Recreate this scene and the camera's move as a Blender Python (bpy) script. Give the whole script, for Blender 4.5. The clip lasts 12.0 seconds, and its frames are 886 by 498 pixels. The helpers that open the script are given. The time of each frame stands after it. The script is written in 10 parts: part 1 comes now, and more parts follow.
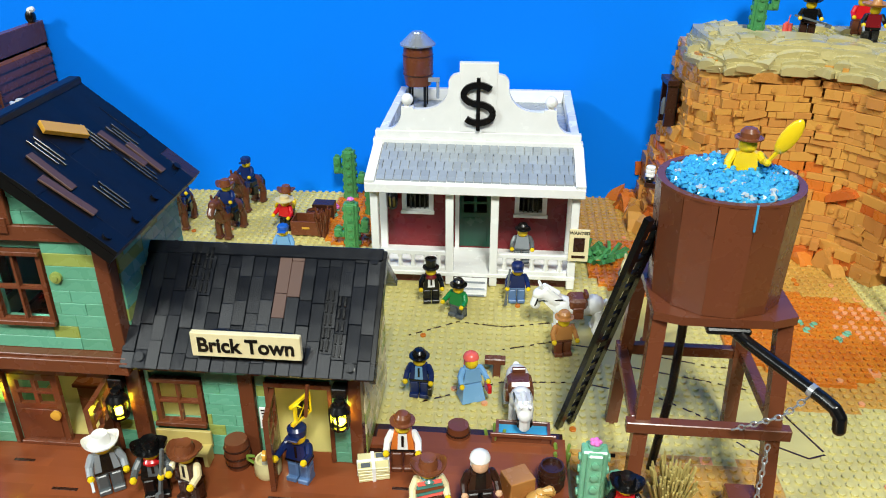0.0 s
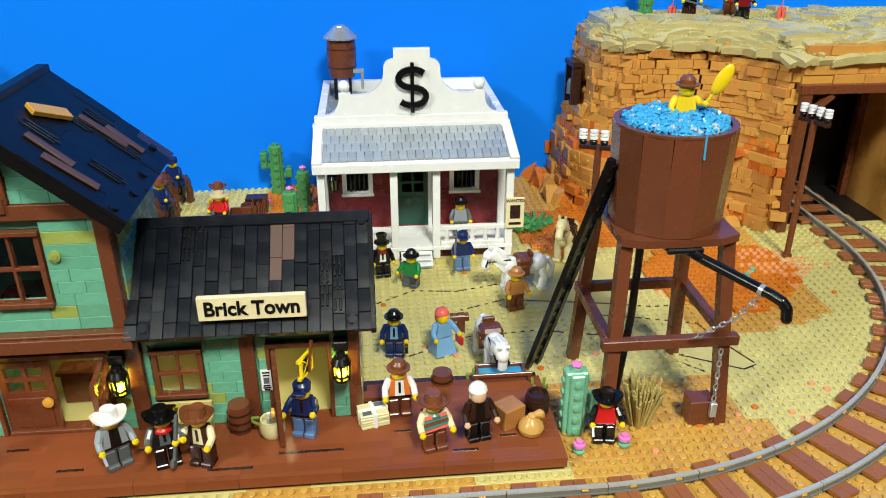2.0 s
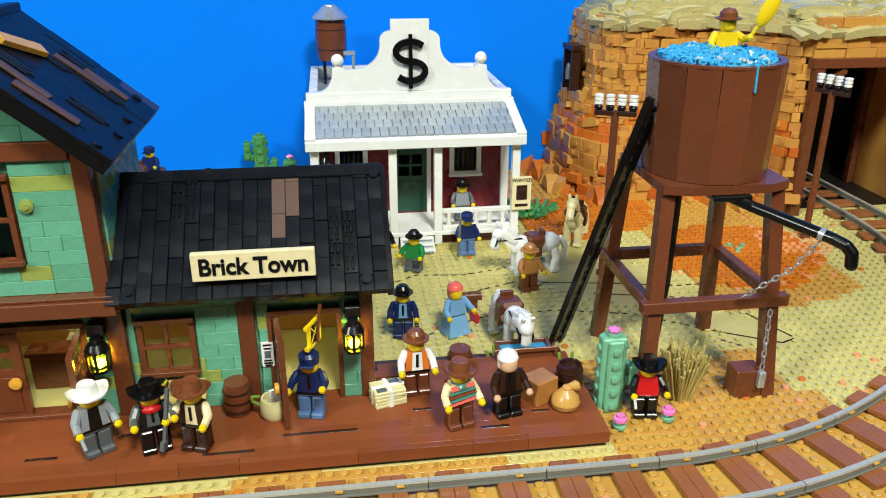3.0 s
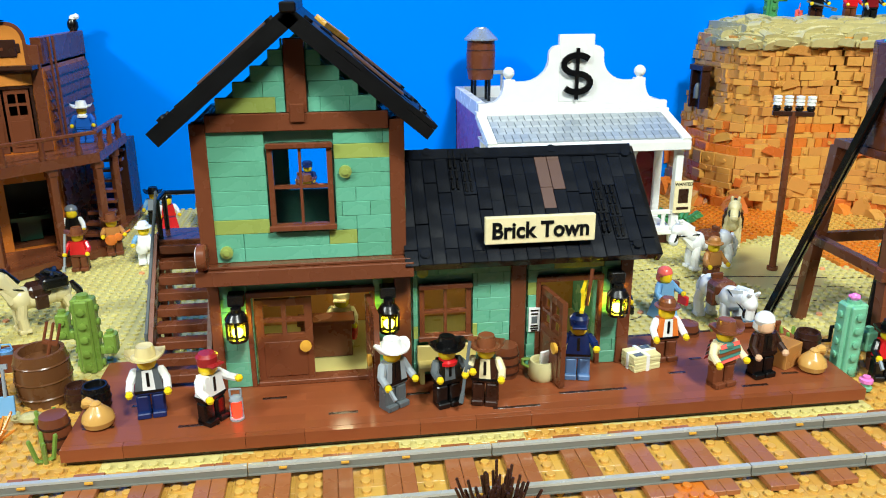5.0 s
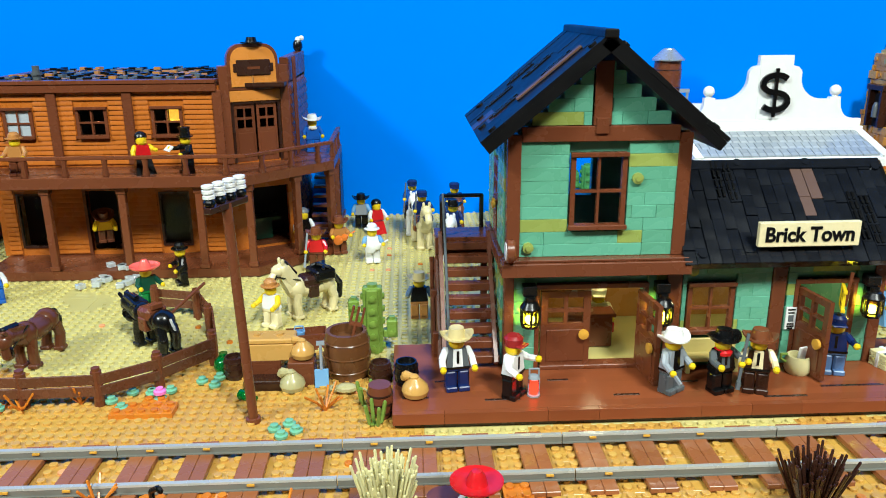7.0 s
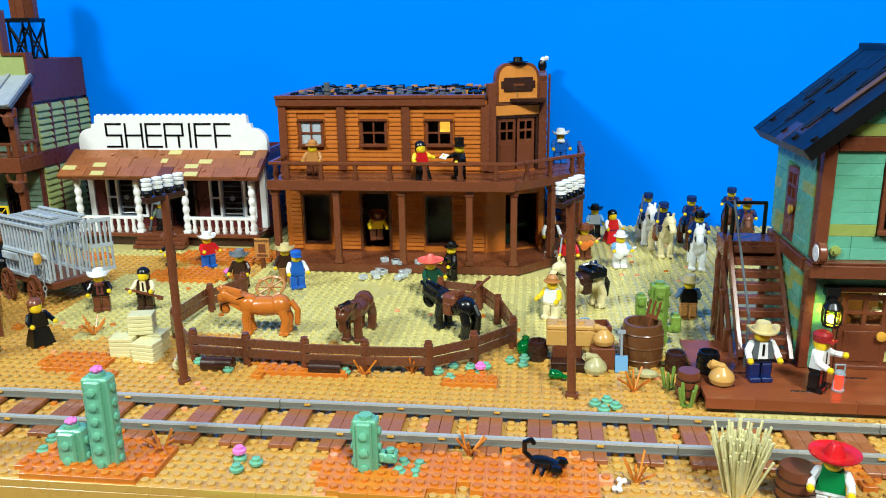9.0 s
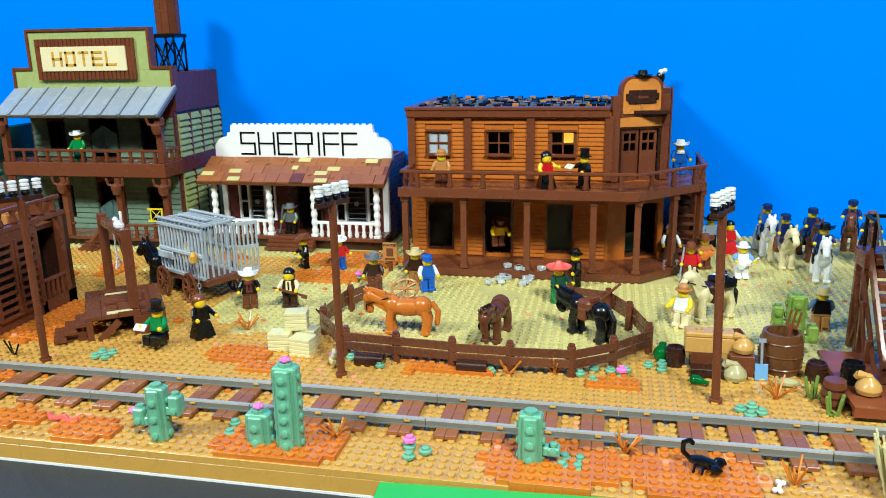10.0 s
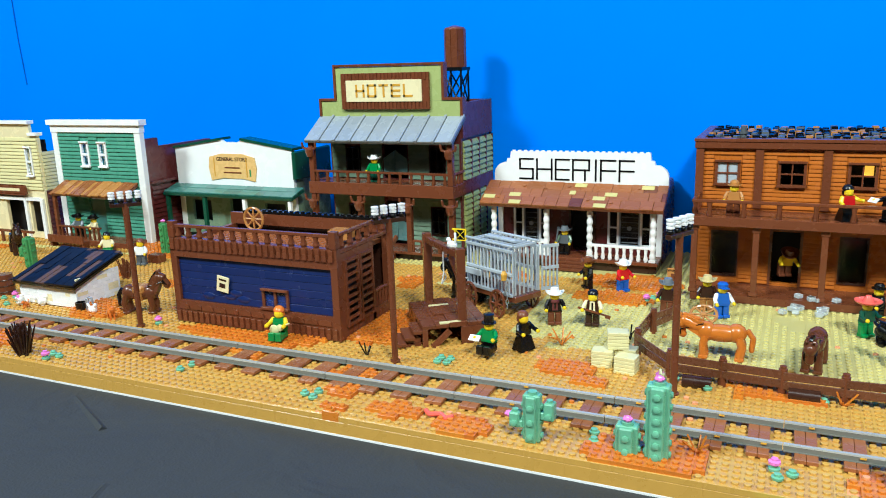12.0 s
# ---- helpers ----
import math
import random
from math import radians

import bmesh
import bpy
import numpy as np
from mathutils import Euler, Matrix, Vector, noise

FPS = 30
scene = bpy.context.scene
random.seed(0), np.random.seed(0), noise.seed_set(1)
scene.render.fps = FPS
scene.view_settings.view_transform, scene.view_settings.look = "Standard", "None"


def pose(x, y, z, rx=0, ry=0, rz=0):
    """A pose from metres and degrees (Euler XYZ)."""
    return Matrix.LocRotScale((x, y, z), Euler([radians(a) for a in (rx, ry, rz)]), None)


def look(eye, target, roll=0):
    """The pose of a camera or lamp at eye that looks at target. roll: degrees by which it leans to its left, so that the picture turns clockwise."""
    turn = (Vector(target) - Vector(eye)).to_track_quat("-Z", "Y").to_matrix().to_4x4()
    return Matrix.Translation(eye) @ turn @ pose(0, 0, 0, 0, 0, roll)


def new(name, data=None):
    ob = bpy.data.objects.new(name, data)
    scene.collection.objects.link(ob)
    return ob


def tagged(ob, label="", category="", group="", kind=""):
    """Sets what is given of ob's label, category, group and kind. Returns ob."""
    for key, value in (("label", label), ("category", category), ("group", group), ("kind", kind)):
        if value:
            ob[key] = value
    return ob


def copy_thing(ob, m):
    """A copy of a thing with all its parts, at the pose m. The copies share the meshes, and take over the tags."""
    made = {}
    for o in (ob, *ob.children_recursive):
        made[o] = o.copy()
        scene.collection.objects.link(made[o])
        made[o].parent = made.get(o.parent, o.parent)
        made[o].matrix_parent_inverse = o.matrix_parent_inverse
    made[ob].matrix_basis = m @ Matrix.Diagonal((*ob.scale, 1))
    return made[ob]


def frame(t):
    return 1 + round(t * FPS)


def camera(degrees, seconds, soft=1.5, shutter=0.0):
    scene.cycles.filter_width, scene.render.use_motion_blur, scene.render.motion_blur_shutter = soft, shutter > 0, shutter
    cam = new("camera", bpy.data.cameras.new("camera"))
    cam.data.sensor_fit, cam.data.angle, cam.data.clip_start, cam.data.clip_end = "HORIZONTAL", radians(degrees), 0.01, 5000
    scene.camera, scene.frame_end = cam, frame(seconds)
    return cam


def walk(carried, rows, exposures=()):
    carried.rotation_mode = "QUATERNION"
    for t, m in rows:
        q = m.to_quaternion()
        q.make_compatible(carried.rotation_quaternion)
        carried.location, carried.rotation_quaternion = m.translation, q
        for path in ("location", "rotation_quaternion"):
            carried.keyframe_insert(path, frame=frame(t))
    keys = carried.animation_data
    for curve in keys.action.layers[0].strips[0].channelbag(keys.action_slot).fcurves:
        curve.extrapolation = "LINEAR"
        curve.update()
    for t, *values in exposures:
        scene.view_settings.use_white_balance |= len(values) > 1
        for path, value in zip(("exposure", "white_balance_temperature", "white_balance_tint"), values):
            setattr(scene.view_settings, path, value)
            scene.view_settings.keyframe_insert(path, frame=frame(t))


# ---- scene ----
cam = camera(58.9, 12.0, soft=1.0)
METRES, EYE, TILT, LEAN, TURN = 0.88, 0.3652, 0.0, 0.0, 5.2
ROWS = [
    (0.0, 0.0, 0.0, 0.0, -0.02, -26.73, 0.03),
    (0.5, -0.0096, -0.0132, 0.0058, -2.38, -26.54, -0.03),
    (1.0, -0.032, -0.0305, 0.0139, -5.22, -26.16, -0.05),
    (1.5, -0.0557, -0.0491, 0.0095, -8.2, -25.87, -0.04),
    (2.0, -0.0888, -0.0569, -0.0205, -10.68, -25.45, 0.03),
    (2.5, -0.094, -0.0496, -0.052, -11.93, -24.75, -0.04),
    (3.0, -0.12, -0.0196, -0.0982, -13.24, -22.6, -0.12),
    (3.5, -0.1811, -0.0117, -0.1239, -13.66, -20.1, 0.05),
    (5.5, -0.3416, -0.0428, -0.1419, -12.77, -18.2, 0.23),
    (6.0, -0.3794, -0.0493, -0.1382, -11.49, -17.87, 0.25),
    (6.5, -0.4276, -0.0588, -0.1357, -9.75, -17.51, 0.3),
    (7.0, -0.4711, -0.0683, -0.1342, -7.93, -17.13, 0.36),
    (9.0, -0.6211, -0.1291, -0.1354, 1.57, -15.39, 0.78),
    (9.5, -0.6571, -0.1511, -0.1316, 4.12, -15.15, 0.89),
    (10.0, -0.6863, -0.1682, -0.1254, 6.72, -14.84, 1.03),
    (10.5, -0.712, -0.1846, -0.124, 9.15, -14.61, 1.18),
    (11.0, -0.7545, -0.2029, -0.1107, 12.43, -14.26, 1.39),
    (11.5, -0.7969, -0.2265, -0.1035, 15.57, -13.91, 1.58),
    (12.0, -0.8337, -0.2619, -0.0946, 18.82, -13.55, 1.76),
]
walk(cam, [(t, pose(0, 0, EYE, TILT, LEAN, TURN) @ pose(METRES * x, METRES * y, METRES * z, 90 + pitch, roll, yaw)) for t, x, y, z, yaw, pitch, roll in ROWS],
     exposures=[(0.0, -0.42, 6420, 11), (1.5, -0.38, 6560, 11), (2.5, -0.52, 6620, 9), (3.5, -0.32, 6420, 8), (5.5, -0.20, 6180, 7), (9.0, -0.24, 6000, 6), (12.0, -0.22, 5800, 6)])

# ---- world and lights ----
world = bpy.data.worlds.new("hall_world")
world.use_nodes = True
world.node_tree.nodes["Background"].inputs[0].default_value = (0.92, 0.98, 1.0, 1)
world.node_tree.nodes["Background"].inputs[1].default_value = 0.010
scene.world = world


def area_lamp(name, eye, target, size, size_y, watts, colour):
    data = bpy.data.lights.new(name, "AREA")
    data.shape, data.size, data.size_y, data.energy, data.color = "RECTANGLE", size, size_y, watts, colour
    ob = new(name, data)
    ob.matrix_world = look(eye, target)
    return ob


area_lamp("hall_spot_west", (-2.6, -1.25, 2.1), (-0.8, 0.6, 0.1), 0.46, 0.46, 90, (0.90, 0.97, 0.91))
area_lamp("hall_spot_east", (0.40, -1.25, 2.25), (0.1, 0.6, 0.1), 0.42, 0.42, 102, (0.95, 0.97, 0.86))
area_lamp("hall_panel_middle", (-0.7, -1.0, 2.15), (-0.7, 0.6, 0.05), 2.8, 0.7, 30, (0.93, 0.98, 0.92))


# ---- materials ----
def lin(r, g, b):
    return tuple(((c / 255) / 12.92 if c / 255 <= 0.04045 else ((c / 255 + 0.055) / 1.055) ** 2.4) for c in (r, g, b))


def plastic(name, rgb, rough=0.22, vary=0.10, island=False, scale=60.0, bump=0.0, metal=0.0, hue=0.0):
    """Moulded plastic: a base colour, piece to piece variation, faint smudges that dull the gloss, and fine ripples."""
    m = bpy.data.materials.new(name)
    m.use_nodes = True
    t = m.node_tree
    bsdf = t.nodes["Principled BSDF"]
    bsdf.inputs["Metallic"].default_value = metal
    co = t.nodes.new("ShaderNodeTexCoord")
    big = t.nodes.new("ShaderNodeTexNoise")
    big.inputs["Scale"].default_value = scale
    big.inputs["Detail"].default_value = 4
    t.links.new(co.outputs["Object"], big.inputs["Vector"])
    if island:
        ran = t.nodes.new("ShaderNodeNewGeometry").outputs["Random Per Island"]
    else:
        ran = t.nodes.new("ShaderNodeObjectInfo").outputs["Random"]
    mix = t.nodes.new("ShaderNodeMath")
    mix.operation = "MULTIPLY_ADD"
    t.links.new(ran, mix.inputs[0])
    mix.inputs[1].default_value, mix.inputs[2].default_value = 2 * vary, 1 - vary
    add = t.nodes.new("ShaderNodeMath")
    add.operation = "MULTIPLY_ADD"
    t.links.new(big.outputs["Fac"], add.inputs[0])
    add.inputs[1].default_value = 0.16
    t.links.new(mix.outputs[0], add.inputs[2])
    sub = t.nodes.new("ShaderNodeMath")
    sub.operation = "SUBTRACT"
    t.links.new(add.outputs[0], sub.inputs[0])
    sub.inputs[1].default_value = 0.08
    hsv = t.nodes.new("ShaderNodeHueSaturation")
    hsv.inputs["Color"].default_value = (*lin(*rgb), 1)
    t.links.new(sub.outputs[0], hsv.inputs["Value"])
    if hue:
        hm = t.nodes.new("ShaderNodeMath")
        hm.operation = "MULTIPLY_ADD"
        t.links.new(ran, hm.inputs[0])
        hm.inputs[1].default_value, hm.inputs[2].default_value = hue, 0.5 - hue / 2
        t.links.new(hm.outputs[0], hsv.inputs["Hue"])
    t.links.new(hsv.outputs[0], bsdf.inputs["Base Color"])
    ro = t.nodes.new("ShaderNodeMath")
    ro.operation = "MULTIPLY_ADD"
    t.links.new(big.outputs["Fac"], ro.inputs[0])
    ro.inputs[1].default_value, ro.inputs[2].default_value = 0.25, rough - 0.10
    t.links.new(ro.outputs[0], bsdf.inputs["Roughness"])
    if bump:
        fine = t.nodes.new("ShaderNodeTexNoise")
        fine.inputs["Scale"].default_value = 420
        t.links.new(co.outputs["Object"], fine.inputs["Vector"])
        bp = t.nodes.new("ShaderNodeBump")
        bp.inputs["Strength"].default_value, bp.inputs["Distance"].default_value = bump, 0.0006
        t.links.new(fine.outputs["Fac"], bp.inputs["Height"])
        t.links.new(bp.outputs[0], bsdf.inputs["Normal"])
    return m


def clear_plastic(name, rgb, rough=0.08, alpha=0.75):
    m = bpy.data.materials.new(name)
    m.use_nodes = True
    b = m.node_tree.nodes["Principled BSDF"]
    b.inputs["Base Color"].default_value = (*lin(*rgb), 1)
    b.inputs["Roughness"].default_value = rough
    b.inputs["IOR"].default_value = 1.45
    b.inputs["Transmission Weight"].default_value = alpha
    return m


def glow(name, rgb, strength):
    m = bpy.data.materials.new(name)
    m.use_nodes = True
    b = m.node_tree.nodes["Principled BSDF"]
    b.inputs["Base Color"].default_value = (*lin(*rgb), 1)
    b.inputs["Emission Color"].default_value = (*lin(*rgb), 1)
    b.inputs["Emission Strength"].default_value = strength
    return m


TAN = plastic("tan_plastic", (204, 192, 122), 0.3, 0.05, True)
TAN_STUD = plastic("tan_plastic_studs", (210, 199, 128), 0.3, 0.03, True)
OCHRE = plastic("ochre_plastic", (200, 153, 71), 0.26, 0.06, True, hue=0.012)
OCHRE_STUD = plastic("ochre_plastic_studs", (206, 160, 77), 0.26, 0.04, True, hue=0.012)
RUST = plastic("dark_orange_plastic", (207, 120, 36), 0.25, 0.07, True, hue=0.012)
PEACH = plastic("nougat_plastic", (232, 160, 110), 0.25, 0.06, True)
BROWN = plastic("reddish_brown_plastic", (110, 60, 37), 0.24, 0.10)
BROWN_I = plastic("reddish_brown_planks", (118, 60, 36), 0.24, 0.14, True)
DKBROWN = plastic("dark_brown_plastic", (54, 30, 21), 0.25, 0.10)
PLATFORM = plastic("platform_tiles", (134, 72, 42), 0.17, 0.10, False)
TIE = plastic("track_tie_brown", (152, 92, 54), 0.26, 0.12)
GREEN = plastic("sand_green_plastic", (104, 172, 142), 0.24, 0.09, hue=0.01)
GREENALT = plastic("olive_green_plastic", (152, 166, 84), 0.24, 0.08)
CACTUS = plastic("cactus_green_plastic", (118, 182, 148), 0.25, 0.08)
OLIVE = plastic("olive_cactus_plastic", (120, 148, 62), 0.25, 0.08)
MIDGREEN = plastic("leaf_green_plastic", (74, 142, 84), 0.25, 0.08)
BLACK = plastic("black_plastic", (14, 14, 15), 0.22, 0.15)
ROOFTILE = plastic("charcoal_roof_tiles", (19, 22, 29), 0.20, 0.22)
ROOFDARK = plastic("black_roof_boards", (11, 10, 11), 0.40, 0.25)
MAUVE = plastic("faded_brown_roof_tile", (88, 62, 52), 0.5, 0.12)
WHITE = plastic("white_plastic", (240, 240, 238), 0.22, 0.03)
CREAM = plastic("cream_plastic", (236, 222, 176), 0.25, 0.04)
PALEGREY = plastic("pale_grey_plastic", (176, 184, 190), 0.24, 0.06)
GREY = plastic("light_grey_plastic", (150, 158, 166), 0.24, 0.10)
DKGREY = plastic("dark_grey_plastic", (92, 98, 102), 0.24, 0.10)
SILVER = plastic("silver_plastic", (190, 195, 200), 0.24, 0.05, metal=0.6)
RAILM = plastic("metal_rail", (184, 184, 176), 0.24, 0.05, metal=0.2)
RAILG = plastic("grey_rail_web", (116, 116, 108), 0.45, 0.05)
DKRED = plastic("dark_red_plastic", (116, 22, 28), 0.25, 0.06)
RED = plastic("red_plastic", (206, 28, 34), 0.22, 0.06)
DKGREEN = plastic("dark_green_plastic", (22, 74, 56), 0.22, 0.10)
STOREGREEN = plastic("green_siding_plastic", (84, 150, 126), 0.25, 0.08)
SANDGREEN = plastic("grey_green_siding", (112, 134, 112), 0.25, 0.08)
LIME = plastic("pale_olive_shutters", (168, 180, 112), 0.25, 0.06)
TIMBER = plastic("orange_brown_logs", (184, 102, 34), 0.25, 0.08)
TIMBER_HI = plastic("light_orange_panel", (214, 136, 58), 0.25, 0.04)
PURPLE = plastic("plum_brown_plastic", (98, 48, 46), 0.25, 0.10)
MAROON = plastic("maroon_boards", (84, 34, 34), 0.25, 0.10)
MAGENTA = plastic("purple_plastic", (140, 60, 140), 0.25, 0.10)
NAVY = plastic("navy_blue_plastic", (22, 40, 92), 0.22, 0.08)
BLUE = plastic("blue_plastic", (34, 96, 190), 0.22, 0.06)
LTBLUE = plastic("light_blue_plastic", (120, 170, 215), 0.22, 0.06)
YELLOW = plastic("yellow_plastic", (240, 205, 30), 0.22, 0.04)
PINK = plastic("pink_plastic", (238, 130, 205), 0.22, 0.05)
CORAL = plastic("coral_plastic", (240, 104, 92), 0.22, 0.05)
GOLD = plastic("gold_plastic", (214, 160, 60), 0.22, 0.04)
WOODTAN = plastic("medium_nougat_plastic", (184, 126, 66), 0.24, 0.06)
HORSE_O = plastic("orange_horse_plastic", (198, 112, 36), 0.24, 0.04)
HORSE_B = plastic("brown_horse_plastic", (100, 56, 34), 0.24, 0.06)
HAY = plastic("pale_yellow_plastic", (222, 213, 158), 0.28, 0.05)
CLIFF_A = plastic("cliff_ochre_brick", (202, 144, 70), 0.26, 0.09, hue=0.015)
CLIFF_AI = plastic("cliff_ochre_bricks_joined", (202, 144, 70), 0.26, 0.09, True, hue=0.015)
CLIFF_O = plastic("cliff_orange_brick", (204, 112, 42), 0.25, 0.10, hue=0.015)
CLIFF_T = plastic("cliff_top_tan_brick", (190, 178, 124), 0.24, 0.07)
# near-black colour that stands in for shade inside rooms and tunnel
INNER_SHADE = plastic("painted_interior_shade", (16, 12, 11), 0.5, 0.10)
LAMPGLOW = glow("warm_lamp_glow", (250, 238, 70), 60.0)
LAMPGLASS = clear_plastic("yellow_lamp_glass", (246, 234, 90), 0.06, 0.95)
PLATFORM.node_tree.nodes["Principled BSDF"].inputs["Specular IOR Level"].default_value = 0.22
ROOFDARK.node_tree.nodes["Principled BSDF"].inputs["Specular IOR Level"].default_value = 0.32
LAMPOFF = clear_plastic("unlit_lamp_glass", (210, 190, 110), 0.1, 0.6)
REDGLOW = glow("red_lamp_glow", (255, 40, 20), 5.0)
AMBER = glow("amber_window_glow", (255, 190, 60), 1.4)
WATER = clear_plastic("clear_blue_studs", (84, 200, 255), 0.08, 0.38)
ICE = clear_plastic("clear_colourless_pieces", (238, 246, 250), 0.05, 0.55)
GLASSGREEN = clear_plastic("clear_green_bottle", (20, 140, 60), 0.06, 0.6)
PANE = clear_plastic("window_glass", (238, 242, 245), 0.02, 1.0)
PANE.node_tree.nodes["Principled BSDF"].inputs["IOR"].default_value = 1.25
CLOTH = plastic("black_table_cloth", (50, 52, 54), 0.8, 0.05, scale=14, bump=0.8)
_t = CLOTH.node_tree
_co, _no, _bp = _t.nodes["Texture Coordinate"], _t.nodes.new("ShaderNodeTexNoise"), _t.nodes.new("ShaderNodeBump")
_no.inputs["Scale"].default_value, _no.inputs["Detail"].default_value, _no.inputs["Distortion"].default_value = 9, 3, 1.2
_bp.inputs["Strength"].default_value, _bp.inputs["Distance"].default_value = 0.6, 0.012
_t.links.new(_co.outputs["Object"], _no.inputs["Vector"])
_t.links.new(_no.outputs["Fac"], _bp.inputs["Height"])
_t.links.new(_bp.outputs[0], _t.nodes["Bump"].inputs["Normal"])
WALLBLUE = plastic("blue_painted_backdrop", (0, 126, 252), 0.9, 0.0, scale=3)
WALLBLUE.node_tree.nodes["Principled BSDF"].inputs["Specular IOR Level"].default_value = 0.15
HALL = plastic("hall_wall_paint", (62, 62, 62), 0.8, 0.02, scale=2)
HALLFLOOR = plastic("hall_floor_carpet", (56, 56, 58), 0.9, 0.02, scale=30, bump=0.3)


# ---- mesh building ----
class Solid:
    """Vertices and faces of one mesh, each face with a material slot."""

    def __init__(self):
        self.v, self.f, self.s = [], [], []

    def add(self, verts, faces, m=None, slot=0):
        n = len(self.v)
        self.v += [tuple(m @ Vector(p)) for p in verts] if m else [tuple(p) for p in verts]
        self.f += [tuple(n + i for i in f) for f in faces]
        self.s += [slot] * len(faces)
        return self

    def box(self, x0, x1, y0, y1, z0, z1, m=None, slot=0, c=0.0):
        """A box; with c its edges are chamfered."""
        if c <= 0:
            v = [(x, y, z) for x in (x0, x1) for y in (y0, y1) for z in (z0, z1)]
            return self.add(v, [(0, 1, 3, 2), (4, 6, 7, 5), (0, 4, 5, 1), (2, 3, 7, 6), (0, 2, 6, 4), (1, 5, 7, 3)], m, slot)
        v, ids = [], {}
        for i, x in enumerate((x0, x1)):
            for j, y in enumerate((y0, y1)):
                for k, z in enumerate((z0, z1)):
                    sx, sy, sz = x + c * (1 - 2 * i), y + c * (1 - 2 * j), z + c * (1 - 2 * k)
                    for a, p in enumerate(((x, sy, sz), (sx, y, sz), (sx, sy, z))):
                        ids[i, j, k, a] = len(v)
                        v.append(p)
        g = lambda i, j, k, a: ids[i, j, k, a]
        f = []
        for i in (0, 1):
            q = [g(i, 0, 0, 0), g(i, 0, 1, 0), g(i, 1, 1, 0), g(i, 1, 0, 0)]
            f.append(q if i == 0 else q[::-1])
            q = [g(0, i, 0, 1), g(1, i, 0, 1), g(1, i, 1, 1), g(0, i, 1, 1)]
            f.append(q if i == 0 else q[::-1])
            q = [g(0, 0, i, 2), g(0, 1, i, 2), g(1, 1, i, 2), g(1, 0, i, 2)]
            f.append(q if i == 0 else q[::-1])
            for j in (0, 1):
                f.append([g(i, j, 0, 0), g(i, j, 1, 0), g(i, j, 1, 1), g(i, j, 0, 1)])
                f.append([g(i, 0, j, 0), g(i, 1, j, 0), g(i, 1, j, 2), g(i, 0, j, 2)])
                f.append([g(0, i, j, 1), g(1, i, j, 1), g(1, i, j, 2), g(0, i, j, 2)])
                for k in (0, 1):
                    f.append([g(i, j, k, 0), g(i, j, k, 1), g(i, j, k, 2)])
        return self.add(v, f, m, slot)

    def lathe(self, profile, n=16, m=None, slot=0, a0=0.0):
        """Turns (radius, z) pairs round z; ends are closed."""
        v = [(r * math.cos(a0 + math.tau * i / n), r * math.sin(a0 + math.tau * i / n), z) for r, z in profile for i in range(n)]
        f = [(k * n + i, k * n + (i + 1) % n, (k + 1) * n + (i + 1) % n, (k + 1) * n + i) for k in range(len(profile) - 1) for i in range(n)]
        f += [tuple(range(n))[::-1], tuple((len(profile) - 1) * n + i for i in range(n))]
        return self.add(v, f, m, slot)

    def rod(self, a, b, r, n=8, slot=0, r1=None):
        a, b = Vector(a), Vector(b)
        m = Matrix.Translation(a) @ (b - a).to_track_quat("Z", "Y").to_matrix().to_4x4()
        return self.lathe([(r, 0), (r if r1 is None else r1, (b - a).length)], n, m, slot)

    def ball(self, p, r, n=10, slot=0, sz=1.0, sx=1.0, sy=1.0):
        k = max(4, n // 2)
        prof = [(max(1e-5, r * math.sin(math.pi * i / k)), -r * math.cos(math.pi * i / k)) for i in range(k + 1)]
        return self.lathe(prof, n, Matrix.Translation(p) @ Matrix.Diagonal((sx, sy, sz, 1)), slot)

    def prism(self, outline, y0, y1, m=None, slot=0):
        """An outline in x and z, going round anticlockwise as seen from -y, pulled from y0 to y1."""
        n = len(outline)
        v = [(x, y0, z) for x, z in outline] + [(x, y1, z) for x, z in outline]
        f = [tuple(range(n)), tuple(range(n, 2 * n))[::-1]] + [(i, n + i, n + (i + 1) % n, (i + 1) % n) for i in range(n)]
        return self.add(v, f, m, slot)

    def tube(self, pts, r, n=8, slot=0):
        for a, b in zip(pts, pts[1:]):
            self.rod(a, b, r, n, slot)
            self.ball(b, r, n, slot)
        return self

    def mesh(self, name, mats, smooth=True):
        me = bpy.data.meshes.new(name)
        me.from_pydata(self.v, [], self.f)
        for mat in mats if isinstance(mats, (list, tuple)) else [mats]:
            me.materials.append(mat)
        me.polygons.foreach_set("material_index", self.s)
        if smooth:
            me.shade_smooth()
            me.set_sharp_from_angle(angle=radians(32))
        me.update()
        return me


def thing(name, label, category, x=0, y=0, z=0, rz=0, group="", kind=""):
    ob = new(name)
    ob.empty_display_size = 0.01
    ob.matrix_basis = pose(x, y, z, 0, 0, rz)
    return tagged(ob, label, category, group, kind)


def part(name, solid, mat, parent, label="", kind=""):
    ob = new(name, solid.mesh(name, mat) if isinstance(solid, Solid) else solid)
    ob.parent = parent
    return tagged(ob, label, "", "", kind)


def whole(name, solid, mat, label, category, x=0, y=0, z=0, rz=0, group="", kind=""):
    ob = new(name, solid.mesh(name, mat) if isinstance(solid, Solid) else solid)
    ob.matrix_basis = pose(x, y, z, 0, 0, rz)
    return tagged(ob, label, category, group, kind)


SIZED = {}


